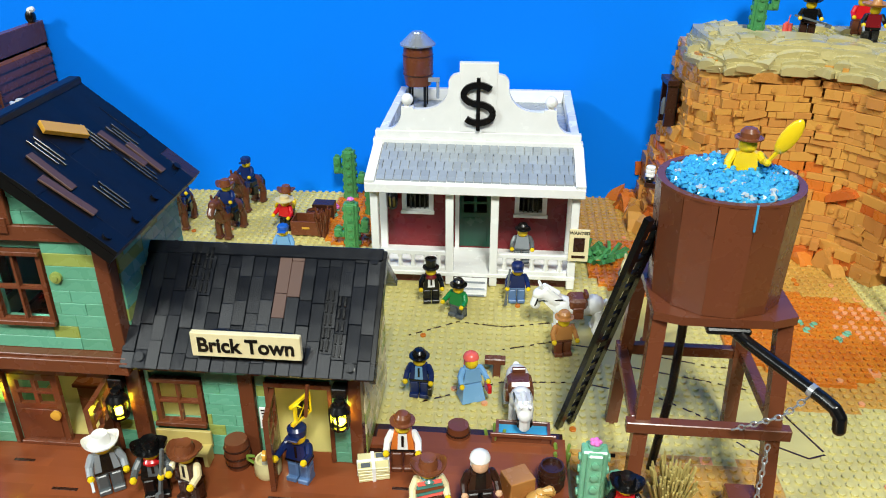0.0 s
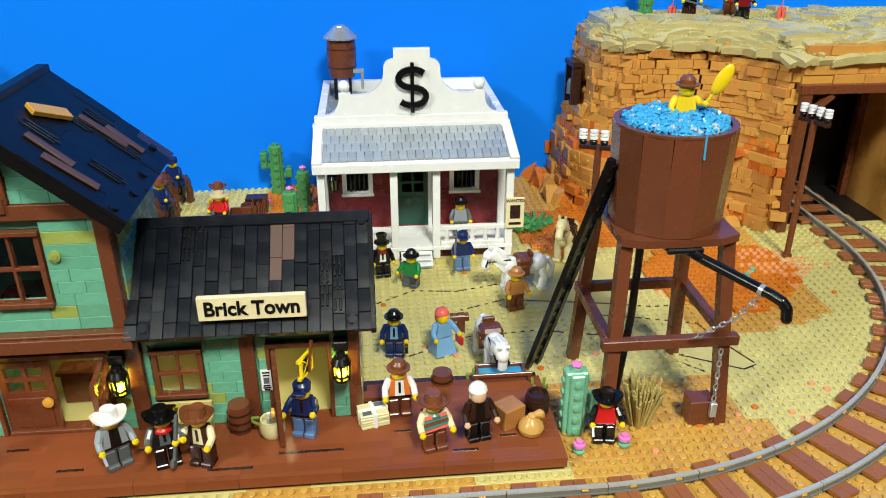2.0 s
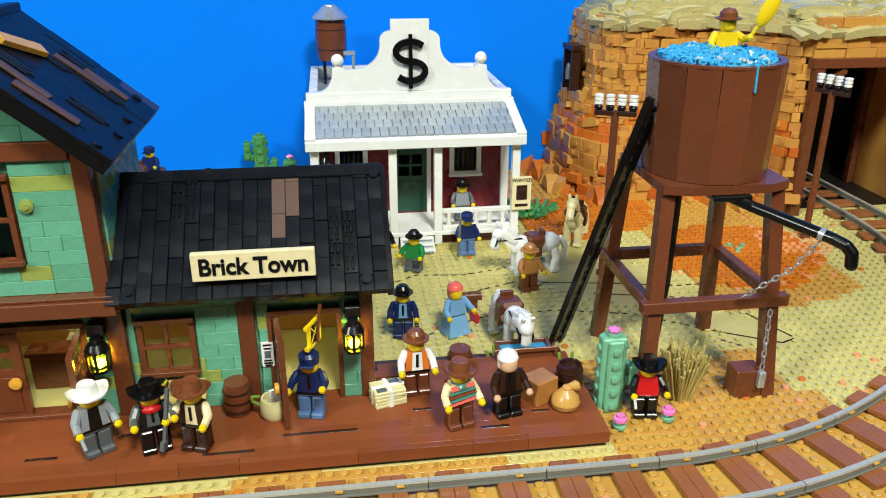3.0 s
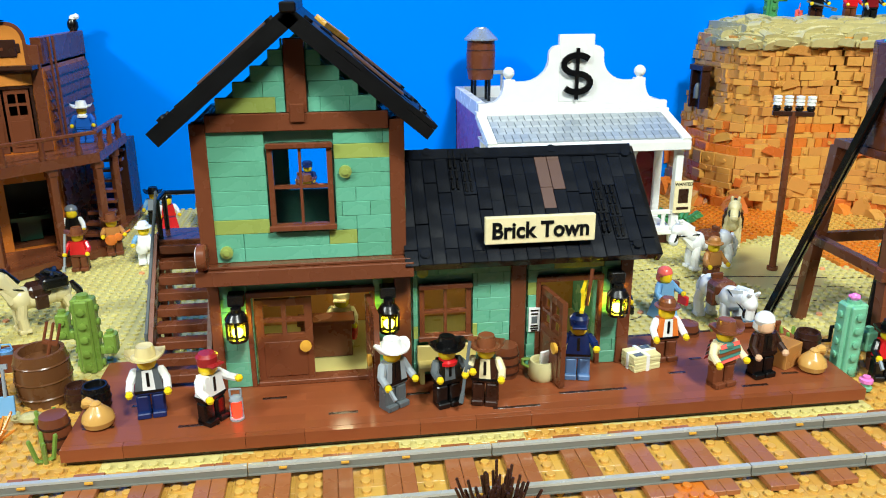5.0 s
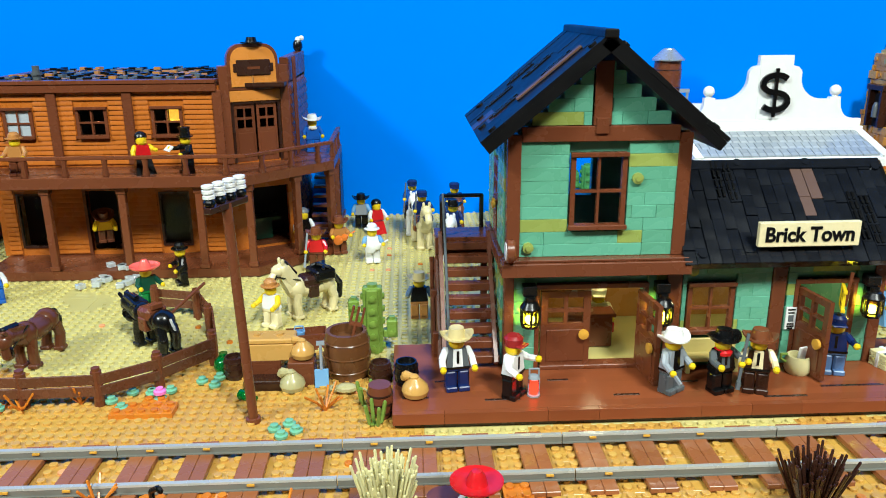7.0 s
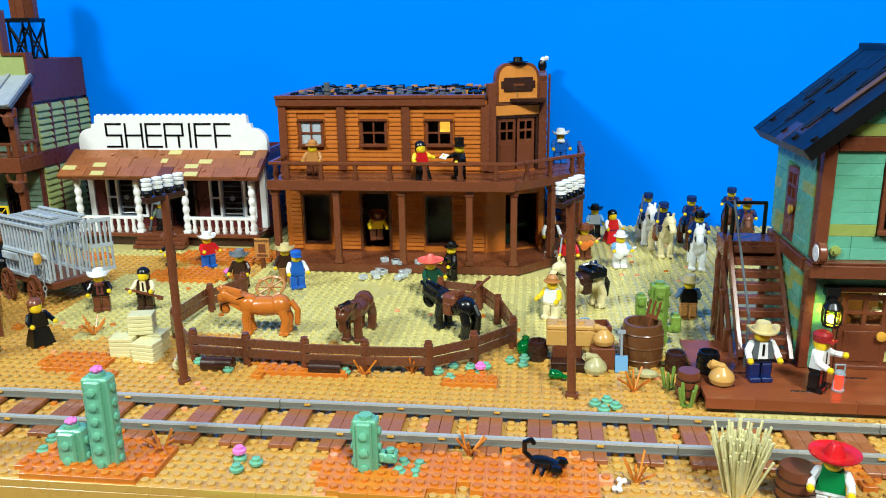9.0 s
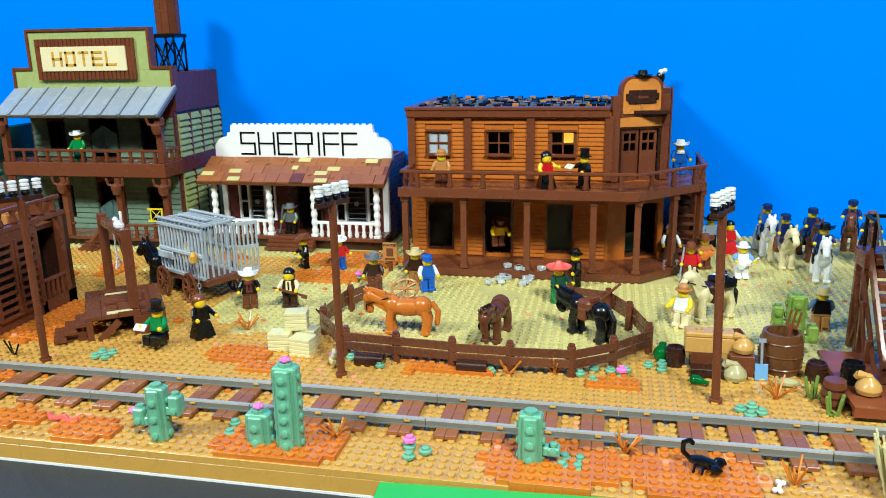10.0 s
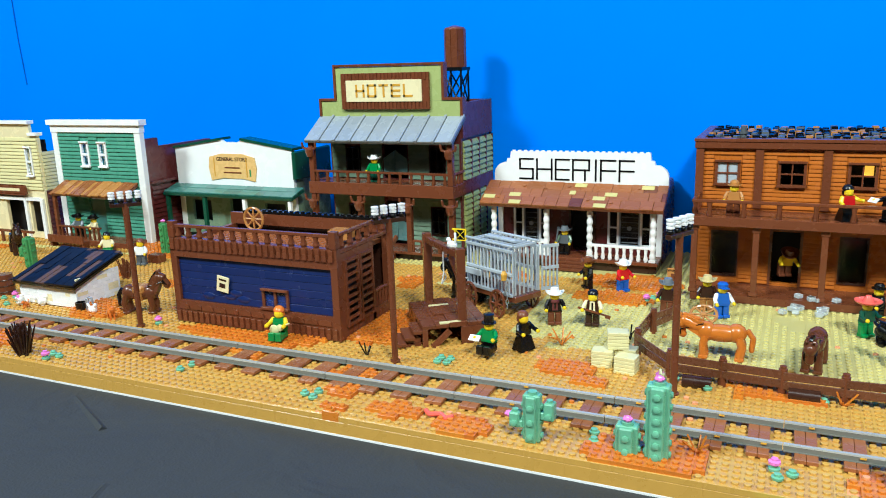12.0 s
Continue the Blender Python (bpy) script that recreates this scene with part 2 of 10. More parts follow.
def piece(name, me, parent, m):
    """A repeated piece on a shared mesh. A unit brick gets a mesh of its true size, so that its edges stay evenly worn."""
    if me.name.startswith("brick_unit"):
        place, turn, size = m.decompose()
        size = tuple(max(0.0002, round(abs(c) * 5000) / 5000) for c in size)
        key = (me.name, size)
        if key not in SIZED:
            x, y, z = (c / 2 for c in size)
            SIZED[key] = Solid().box(-x, x, -y, y, -z, z, c=min(0.00002 if me.materials[0] in (PLATFORM, ROOFDARK) else 0.00022, min(x, y, z) * 0.4)).mesh("brick", me.materials[0], False)
        me, m = SIZED[key], Matrix.LocRotScale(place, turn, None)
    ob = new(name, me)
    ob.parent = parent
    ob.matrix_basis = m
    return ob


def at(x, y, z, rx=0, ry=0, rz=0, sx=1, sy=1, sz=1):
    return pose(x, y, z, rx, ry, rz) @ Matrix.Diagonal((sx, sy, sz, 1))


P, PL, BR = 0.008, 0.0032, 0.0096
rnd = random.Random(7)
UNIT = {}


def unit_box(mat, c=0.06):
    """A shared chamfered unit brick for repeated pieces, scaled where it is used."""
    key = (mat.name, c)
    if key not in UNIT:
        UNIT[key] = Solid().box(-0.5, 0.5, -0.5, 0.5, -0.5, 0.5, c=c).mesh("brick_unit", mat, False)
    return UNIT[key]


def slab(name, mat, parent, x0, x1, y0, y1, z0, z1):
    return piece(name, unit_box(mat), parent, at((x0 + x1) / 2, (y0 + y1) / 2, (z0 + z1) / 2, sx=x1 - x0, sy=y1 - y0, sz=z1 - z0))


# ---- setting ----
XL, XR, YF, YB = -2.24, 0.72, 0.212, 0.888
FLAT = Matrix(((1, 0, 0, 0), (0, 0, 1, 0), (0, 1, 0, 0), (0, 0, 0, 1)))
s = Solid().prism([(XL - 0.9, 0.857), (-0.45, 0.857), (0.10, 0.878), (XR + 0.9, 0.886), (XR + 0.9, 0.925), (XL - 0.9, 0.925)], -0.75, 1.35, FLAT)
whole("wall_north", s, WALLBLUE, "bright blue painted backdrop wall behind the town", "wall", kind="structure")
s = Solid().box(XL - 0.6, XR + 0.6, -0.02, YB, -0.045, -0.0195)
cloth = whole("table_cloth", s, CLOTH, "black fabric cloth spread on the display table", "cloth", kind="structure")
s = Solid()
for k, (x, y, a) in enumerate([(-1.28, 0.17, 62), (-1.9, 0.10, 80), (-0.85, 0.09, 70), (-1.15, 0.04, 20)]):
    m = pose(x, y, -0.0195, 0, 0, a)
    s.add([(-0.004, -0.045, 0), (0.004, -0.045, 0), (0, -0.045, 0.003), (-0.003, 0.045, 0), (0.003, 0.045, 0), (0, 0.045, 0.0012)],
          [(0, 1, 2), (0, 2, 5, 3), (1, 4, 5, 2), (3, 5, 4), (0, 3, 4, 1)], m)
part("fold", s, CLOTH, cloth)
s = Solid().box(XL - 3, XR + 3, -3.2, YB + 0.03, -0.80, -0.75)
whole("floor", s, HALLFLOOR, "dark carpeted floor of the exhibition hall", "floor", kind="structure")
s = Solid().box(XL - 3, XR + 3, -3.25, -3.2, -0.75, 2.7)
whole("wall_south", s, HALL, "pale painted hall wall behind the viewer", "wall", kind="structure")
s = Solid().box(XL - 3.05, XL - 3, -3.2, YB, -0.75, 2.7)
whole("wall_west", s, HALL, "pale painted side wall of the hall", "wall", kind="structure")
s = Solid().box(XR + 3, XR + 3.05, -3.2, YB, -0.75, 2.7)
whole("wall_east", s, HALL, "pale painted side wall of the hall", "wall", kind="structure")


def fbm(x, y, k=0.0):
    return noise.fractal(Vector((x, y, k)), 1.0, 2.0, 3)


TRACK_Y, TRACK_R, CURVE_X = 0.2875, 0.372, 0.055
TRACK_CY = TRACK_Y + TRACK_R


def ground_kind(x, y):
    """0 tan sand, 1 ochre sand, 2 rust patch (one plate higher)."""
    n = fbm(x * 7, y * 7)
    if y < 0.33 + 0.012 * fbm(x * 12, 3.1) or x < -0.40 and y < 0.43 + 0.05 * n or x < -0.98 and y < 0.60 + 0.06 * n:
        base = 1
    elif 0.05 < x < 0.20 and y < 0.425 + 0.02 * n:
        base = 1
    elif x < -0.83 and 0.60 < y < 0.68 or -0.14 < x < 0.2 and y > 0.72 + 0.03 * n or 0.19 < x < 0.33 and y > 0.50 + 0.03 * n:
        base = 1
    else:
        base = 0
    if x > 0.18 and y < 0.47:
        base = 0 if (x - CURVE_X) ** 2 + (y - TRACK_CY) ** 2 < (TRACK_R - 0.03) ** 2 else 1
        if x < 0.2 and y < 0.37:
            base = 1
    if base == 1 and fbm(x * 9 + 5, y * 13 + 2, 4.2) > (0.42 if x < -0.85 else 0.57):
        return 2
    if math.hypot((x - 0.262) / 0.076, (y - 0.588) / 0.062) + 0.3 * n < 1:
        return 2
    for px, py, rx, ry in ((-0.935, 0.228, 0.022, 0.016), (-1.0, 0.236, 0.02, 0.012), (-0.70, 0.372, 0.028, 0.010), (-0.89, 0.372, 0.03, 0.014), (-0.895, 0.60, 0.045, 0.022), (-1.11, 0.405, 0.05, 0.035), (-0.62, 0.238, 0.048, 0.030), (-0.53, 0.238, 0.038, 0.030), (-0.79, 0.234, 0.040, 0.026), (-0.575, 0.365, 0.022, 0.012),
                           (-0.885, 0.675, 0.06, 0.03), (0.17, 0.72, 0.05, 0.06), (-0.168, 0.80, 0.042, 0.085), (0.12, 0.70, 0.045, 0.06), (-1.24, 0.345, 0.09, 0.012), (-1.09, 0.45, 0.035, 0.02)):
        if math.hypot((x - px) / rx, (y - py) / ry) + 0.35 * n < 1:
            return 2
    return base


NX, NY = int((XR - XL) / P), int((YB - YF) / P)
kinds = [[ground_kind(XL + (i + 0.5) * P, YF + (j + 0.5) * P) for j in range(NY)] for i in range(NX)]
ground = thing("ground", "tan, ochre and rust studded baseplates of the desert layout", "ground", kind="structure")
plates = Solid()
taken = [[False] * NY for _ in range(NX)]
for i in range(NX):
    for j in range(NY):
        if taken[i][j]:
            continue
        k = kinds[i][j]
        w, d = rnd.choice(((8, 4), (4, 8), (6, 6), (8, 8), (4, 4)) if k == 0 else ((4, 2), (2, 4), (4, 4), (6, 2), (2, 2), (3, 2)))
        while d > 1 and not (j + d <= NY and all(kinds[i][j + b] == k and not taken[i][j + b] for b in range(d))):
            d -= 1
        while w > 1 and not (i + w <= NX and all(kinds[i + a][j + b] == k and not taken[i + a][j + b] for a in range(w) for b in range(d))):
            w -= 1
        for a in range(w):
            for b in range(d):
                taken[i + a][j + b] = True
        slot = k
        if w * d == 1 and rnd.random() < 0.2:
            slot = 3
        g = 0.00003
        plates.box(XL + i * P + g, XL + (i + w) * P - g, YF + j * P + g, YF + (j + d) * P - g, -0.0035, (PL if k == 2 else 0) - 0.0017, slot=slot, c=0.00012)
part("plates", plates, [TAN, OCHRE, RUST, PEACH], ground, kind="stuff")
s = Solid().box(XL, XR, YF + 0.0005, YB, -0.0190, -0.0036)
part("base", s, OCHRE, ground)
part("bottom_rim", Solid().box(XL, XR, YF - 0.0016, YF + 0.0004, -0.0195, -0.0178), WHITE, ground, "thin white edge under the baseplates")
x = XL
while x < XR:
    here = kinds[min(NX - 1, int((x - XL) / P))][0]
    w = rnd.choice((0.064, 0.096, 0.128, 0.128)) if here != 2 else rnd.choice((0.016, 0.032))
    slab("edge_brick", RUST if here == 2 and rnd.random() < 0.6 else OCHRE, ground, x, min(x + w - 0.00005, XR), YF - 0.0012, YF + 0.0004, -0.0177, -0.0069)
    x += w
x = XL
while x < XR:
    here = kinds[min(NX - 1, int((x - XL) / P))][0]
    w = rnd.choice((0.032, 0.048, 0.064, 0.096)) if here != 2 else 0.016
    slab("edge_plate", RUST if here == 2 else OCHRE, ground, x, min(x + w - 0.00005, XR), YF - 0.0012, YF + 0.0004, -0.00685, PL - 0.0018 if here == 2 else -0.0018)
    x += w


def blocked(x, y):
    """Where no stud stands: under the track, the platform and the houses."""
    if x < CURVE_X and abs(y - TRACK_Y) < 0.031:
        return abs((x - XL - 0.02 + 0.01595) % 0.0319 - 0.01595) < 0.0098
    if x >= CURVE_X and y < TRACK_CY and abs(math.hypot(x - CURVE_X, y - TRACK_CY) - TRACK_R) < 0.031:
        d = CURVE_X - XL + TRACK_R * math.atan2(x - CURVE_X, TRACK_CY - y)
        return abs((d - 0.02 + 0.01595) % 0.0319 - 0.01595) < 0.0098
    if y >= TRACK_CY and abs(x - CURVE_X - TRACK_R) < 0.031:
        return True
    for x0, x1, y0, y1 in ((-0.42, 0.045, 0.331, 0.435), (-0.345, -0.085, 0.43, 0.49), (-0.126, 0.066, 0.648, 0.86), (-0.815, -0.51, 0.63, 0.85),
                           (-1.08, -0.87, 0.70, 0.84), (-1.36, -1.14, 0.70, 0.84), (0.36, 0.50, 0.69, 0.84), (-1.34, -1.135, 0.36, 0.49)):
        if x0 < x < x1 and y0 < y < y1:
            return True
    return False


SEG = 10
ring = [(math.cos(math.tau * i / SEG), math.sin(math.tau * i / SEG)) for i in range(SEG)]
sv, sf, ss = [], [], []
for i in range(NX):
    for j in range(NY):
        x, y = XL + (i + 0.5) * P, YF + (j + 0.5) * P
        if blocked(x, y) or (kinds[i][j] == 0 and fbm(x * 5, y * 5, 9) > 0.55):
            continue
        k = kinds[i][j]
        z = (PL if k == 2 else 0) - 0.0017
        n = len(sv)
        sv += [(x + 0.00245 * c, y + 0.00245 * d, z) for c, d in ring] + [(x + 0.00245 * c, y + 0.00245 * d, z + 0.0015) for c, d in ring]
        sv += [(x + 0.0022 * c, y + 0.0022 * d, z + 0.0017) for c, d in ring]
        sf += [(n + q * SEG + a, n + q * SEG + (a + 1) % SEG, n + (q + 1) * SEG + (a + 1) % SEG, n + (q + 1) * SEG + a) for q in (0, 1) for a in range(SEG)]
        sf.append(tuple(n + 2 * SEG + a for a in range(SEG)))
        r = rnd.random()
        slot = k if r > 0.012 else (3 if r > 0.004 else 2)
        if math.hypot((x - 0.322) / 0.040, (y - 0.606) / 0.032) < 1 and rnd.random() < 0.75:
            slot = 3
        ss += [slot] * (2 * SEG + 1)
st = Solid()
st.v, st.f, st.s = sv, sf, ss
part("studs", st, [TAN_STUD, OCHRE_STUD, RUST, PEACH], ground, kind="stuff")

# dark cracks in the tan plates round the water tower
s = Solid()
for pts in (((0.0, 0.545), (0.04, 0.56), (0.09, 0.552), (0.13, 0.545), (0.17, 0.535), (0.2, 0.535)), ((-0.06, 0.47), (0.0, 0.50), (0.06, 0.505), (0.12, 0.49), (0.17, 0.455), (0.21, 0.432), (0.222, 0.437)),
            ((0.10, 0.53), (0.16, 0.515), (0.2, 0.503), (0.208, 0.475), (0.222, 0.44)), ((-0.08, 0.56), (-0.04, 0.585), (0.0, 0.58), (0.04, 0.59)), ((0.165, 0.445), (0.18, 0.43))):
    for a, b in zip(pts, pts[1:]):
        d = Vector((b[0] - a[0], b[1] - a[1]))
        m = pose((a[0] + b[0]) / 2, (a[1] + b[1]) / 2, -0.0016, 0, 0, math.degrees(math.atan2(d.y, d.x)))
        s.box(-d.length / 2, d.length / 2, -0.0007, 0.0007, 0, 0.0003, m)
part("crack", s, DKBROWN, ground, kind="stuff")


# ---- railway track ----
track = thing("railway_track", "toy railway track with metal rails and brown ties curving into a tunnel", "railway track", kind="structure")


def along(d):
    """Place and heading at d metres from the west end of the track."""
    straight = CURVE_X - XL
    if d < straight:
        return XL + d, TRACK_Y, 0.0
    a = (d - straight) / TRACK_R
    if a < math.pi / 2:
        return CURVE_X + TRACK_R * math.sin(a), TRACK_CY - TRACK_R * math.cos(a), a
    return CURVE_X + TRACK_R, TRACK_CY + d - straight - TRACK_R * math.pi / 2, math.pi / 2


total = CURVE_X - XL + TRACK_R * math.pi / 2 + (YB - TRACK_CY)
tie_me = Solid().box(-0.0078, -0.0001, -0.031, 0.031, 0, 0.0032, c=0.0003).box(0.0001, 0.0078, -0.031, 0.031, 0, 0.0032, c=0.0003).mesh("tie", TIE)
d = 0.02
while d < total - 0.01:
    x, y, a = along(d)
    piece("tie", tie_me, track, pose(x, y, -0.0004, 0, 0, math.degrees(a) + rnd.uniform(-0.8, 0.8)))
    d += 0.0319
for side, off in (("near", -0.0187), ("far", 0.0187)):
    d = 0.0
    while d < total - 0.002:
        length = 0.128 if d + 0.128 < CURVE_X - XL else 0.064
        rail = Solid()
        steps = 1 if d + length <= CURVE_X - XL else 5
        pts = []
        for q in range(steps + 1):
            x, y, a = along(min(d + 0.0003 + (length - 0.0006) * q / steps, total))
            pts.append((x - off * math.sin(a), y + off * math.cos(a), a))
        for profile, slot in ((((-0.0024, 0.0026), (0.0024, 0.0026), (0.0024, 0.0034), (-0.0024, 0.0034)), 1),
                              (((-0.0014, 0.0032), (0.0014, 0.0032), (0.0014, 0.0070), (-0.0014, 0.0070)), 1),
                              (((-0.0016, 0.0068), (0.0016, 0.0068), (0.0014, 0.0081), (-0.0014, 0.0081)), 0)):
            vs = [(x - u * math.sin(a), y + u * math.cos(a), z) for x, y, a in pts for u, z in profile]
            fs = [(4 * q + k, 4 * q + 4 + k, 4 * q + 4 + (k + 1) % 4, 4 * q + (k + 1) % 4) for q in range(steps) for k in range(4)]
            fs += [(0, 1, 2, 3), tuple(4 * steps + k for k in (3, 2, 1, 0))]
            rail.add(vs, fs, None, slot)
        part("rail", rail, [RAILM, RAILG], track)
        d += length
# small clips on the sides of the rails
clip_me = Solid().box(-0.0020, 0.0020, -0.0005, 0.0005, 0.0056, 0.0066).mesh("rail_clip", GOLD)
d = 1.3
while d < total - 0.3:
    x, y, a = along(d)
    for off in (-0.0207, 0.0167):
        if rnd.random() < 0.5:
            piece("rail_clip", clip_me, track, pose(x - off * math.sin(a), y + off * math.cos(a), 0, 0, 0, math.degrees(a)))
    d += 0.0319

# a thin cable that hangs down the backdrop
whole("cable", Solid().tube([(-2.165, 0.8555, 0.45), (-2.163, 0.8555, 0.35), (-2.157, 0.8555, 0.26)], 0.0010, 6), BLUE, "thin dark cable hanging on the blue backdrop", "cable")


# ---- building helpers ----
def wall_cells(s, axis, a0, a1, z0, z1, t0, t1, holes=(), slot=0):
    """A thick wall along x or y with rectangular holes (a0, a1, z0, z1) that go through it."""
    ca = sorted({a0, a1, *[h for q in holes for h in q[:2] if a0 < h < a1]})
    cz = sorted({z0, z1, *[h for q in holes for h in q[2:] if z0 < h < z1]})
    na, nz = len(ca) - 1, len(cz) - 1
    full = [[not any(q[0] < (ca[i] + ca[i + 1]) / 2 < q[1] and q[2] < (cz[j] + cz[j + 1]) / 2 < q[3] for q in holes) for j in range(nz)] for i in range(na)]
    ids, v, f = {}, [], []

    def vid(i, j, k):
        if (i, j, k) not in ids:
            t = (t0, t1)[k]
            ids[i, j, k] = len(v)
            v.append((ca[i], t, cz[j]) if axis == "x" else (t, ca[i], cz[j]))
        return ids[i, j, k]

    for i in range(na):
        for j in range(nz):
            if not full[i][j]:
                continue
            f.append((vid(i, j, 0), vid(i + 1, j, 0), vid(i + 1, j + 1, 0), vid(i, j + 1, 0)))
            f.append((vid(i, j, 1), vid(i, j + 1, 1), vid(i + 1, j + 1, 1), vid(i + 1, j, 1)))
            for di, dj, (p0, p1) in ((-1, 0, ((i, j), (i, j + 1))), (1, 0, ((i + 1, j + 1), (i + 1, j))), (0, -1, ((i + 1, j), (i, j))), (0, 1, ((i, j + 1), (i + 1, j + 1)))):
                u, w = i + di, j + dj
                if not (0 <= u < na and 0 <= w < nz and full[u][w]):
                    f.append((vid(*p0, 0), vid(*p0, 1), vid(*p1, 1), vid(*p1, 0)))
    if axis == "y":
        f = [q[::-1] for q in f]
    return s.add(v, f, None, slot)


def courses(parent, name, mats, axis, a0, a1, z0, z1, t0, t1, h, holes=(), lens=(2, 3, 4, 6), odds=0.12, limit=None, gap=0.00007, unit=P):
    """Rows of single bricks or boards on a wall, broken at the holes. limit(z) narrows a gable: (a0, a1) at that height."""
    z = z0
    row = 0
    while z < z1 - h * 0.3:
        top = min(z + h, z1)
        lo, hi = (a0, a1) if limit is None else limit(top)
        lo, hi = max(lo, a0), min(hi, a1)
        a = lo - (rnd.randrange(3) * unit if row % 2 else 0)
        while a < hi - 1e-5:
            w = rnd.choice(lens) * unit
            u0, u1 = max(a, lo), min(a + w, hi)
            a += w
            spans = [(u0, u1)]
            for q in holes:
                if q[2] < top - 1e-4 and q[3] > z + 1e-4:
                    spans = [p for b0, b1 in spans for p in ((b0, min(b1, q[0])), (max(b0, q[1]), b1)) if p[1] - p[0] > 0.0008]
            for b0, b1 in spans:
                if b1 - b0 < 0.0008:
                    continue
                mat = mats[0] if len(mats) == 1 or rnd.random() > odds else rnd.choice(mats[1:])
                jig = rnd.uniform(-0.00012, 0.00012)
                if axis == "x":
                    slab(name, mat, parent, b0 + gap, b1 - gap, t0 + jig, t1, z + gap, top - gap)
                else:
                    slab(name, mat, parent, t0 - jig, t1 - jig, b0 + gap, b1 - gap, z + gap, top - gap)
        z += h
        row += 1


def siding(parent, name, mat, axis, a0, a1, z0, z1, t, h, out=-1, holes=(), tilt=0.0012):
    """Lapped boards, one object each, whose lower edges stand proud. t: the wall's face; out: the way it faces."""
    z = z0
    while z < z1 - h * 0.4:
        top = min(z + h, z1)
        spans = [(a0, a1)]
        for q in holes:
            if q[2] < top - 1e-4 and q[3] > z + 1e-4:
                spans = [p for b0, b1 in spans for p in ((b0, min(b1, q[0])), (max(b0, q[1]), b1)) if p[1] - p[0] > 0.0008]
        for b0, b1 in spans:
            s = Solid()
            d0, d1 = out * (0.0008 + tilt), out * 0.0006
            prof = [(0, z + 0.0002), (d0, z + 0.0002), (d0, z + h * 0.3), (d1, top), (0, top)]
            if axis == "x":
                v = [(b, t + d, w) for b in (b0, b1) for d, w in prof]
            else:
                v = [(t + d, b, w) for b in (b0, b1) for d, w in prof]
            n = len(prof)
            s.add(v, [tuple(range(n))[::-1], tuple(range(n, 2 * n))] + [(i, (i + 1) % n, n + (i + 1) % n, n + i) for i in range(n)])
            part(name, s, mat, parent)
        z += h


def window(parent, x0, x1, z0, z1, y, mat, nx=2, nz=2, bar=0.0016, rim=0.003, sill=True, pane=None, m=None):
    """A window in a wall that faces -y, its outer face at y: frame with bars, sill and one pane a light."""
    m = m or Matrix.Identity(4)
    s = Solid()
    wall_cells(s, "x", x0, x1, z0, z1, y, y + 0.004,
               [(x0 + rim + (x1 - x0 - 2 * rim + bar) * i / nx, x0 + rim + (x1 - x0 - 2 * rim + bar) * (i + 1) / nx - bar,
                 z0 + rim + (z1 - z0 - 2 * rim + bar) * j / nz, z0 + rim + (z1 - z0 - 2 * rim + bar) * (j + 1) / nz - bar) for i in range(nx) for j in range(nz)])
    win = part("window", s, mat, parent)
    win.matrix_basis = m
    if sill:
        part("sill", Solid().box(x0 - 0.001, x1 + 0.001, y - 0.003, y - 0.0001, z0 - 0.0002, z0 + 0.0028, c=0.0003), mat, win)
        part("lintel", Solid().box(x0 - 0.0005, x1 + 0.0005, y - 0.002, y - 0.0001, z1 - 0.0024, z1 + 0.0004, c=0.0003), mat, win)
    for i in range(nx):
        for j in range(nz):
            u0, w0 = x0 + rim + (x1 - x0 - 2 * rim + bar) * i / nx, z0 + rim + (z1 - z0 - 2 * rim + bar) * j / nz
            u1, w1 = x0 + rim + (x1 - x0 - 2 * rim + bar) * (i + 1) / nx - bar, z0 + rim + (z1 - z0 - 2 * rim + bar) * (j + 1) / nz - bar
            pn = part("pane", Solid().box(u0, u1, y + 0.0015, y + 0.0021, w0, w1), pane or PANE, win)
            pn.visible_shadow = False
    return win


def railing(parent, a, b, z0, z1, mat, n, post=0.0014, top=0.003, name="railing", turned=True):
    """A handrail from a to b (x, y) with n turned balusters, each a part under it."""
    a, b = Vector((*a, 0)), Vector((*b, 0))
    d = b - a
    ang = math.degrees(math.atan2(d.y, d.x))
    m = pose(a.x, a.y, 0, 0, 0, ang)
    rail = part(name, Solid().box(-0.001, d.length + 0.001, -0.0022, 0.0022, z1 - top, z1, m, c=0.0004), mat, parent)
    prof = [(post, z0), (post * 1.5, z0 + 0.15 * (z1 - z0)), (post * 0.9, z0 + 0.5 * (z1 - z0)), (post * 1.3, z1 - top)] if turned else [(post, z0), (post, z1 - top)]
    me = Solid().lathe(prof, 8).mesh("baluster", mat)
    for i in range(n):
        p = a + d * ((i + 0.5) / n)
        piece("baluster", me, rail, pose(p.x, p.y, 0))
    return rail


def words(text, mat, parent, x, y, z, size, depth=0.0005, rz=0, name="lettering", squeeze=1.0):
    """Raised lettering standing upright on a wall that faces -y; x, z is its middle."""
    cu = bpy.data.curves.new(name, "FONT")
    cu.offset = size * 0.028
    cu.body, cu.size, cu.extrude, cu.align_x, cu.align_y = text, size, depth, "CENTER", "CENTER"
    tmp = bpy.data.objects.new(name, cu)
    scene.collection.objects.link(tmp)
    me = bpy.data.meshes.new_from_object(tmp.evaluated_get(bpy.context.evaluated_depsgraph_get()))
    bpy.data.objects.remove(tmp)
    me.materials.clear()
    me.materials.append(mat)
    return piece(name, me, parent, pose(x, y, z, 90, 0, rz) @ Matrix.Diagonal((squeeze, 1, 1, 1)))


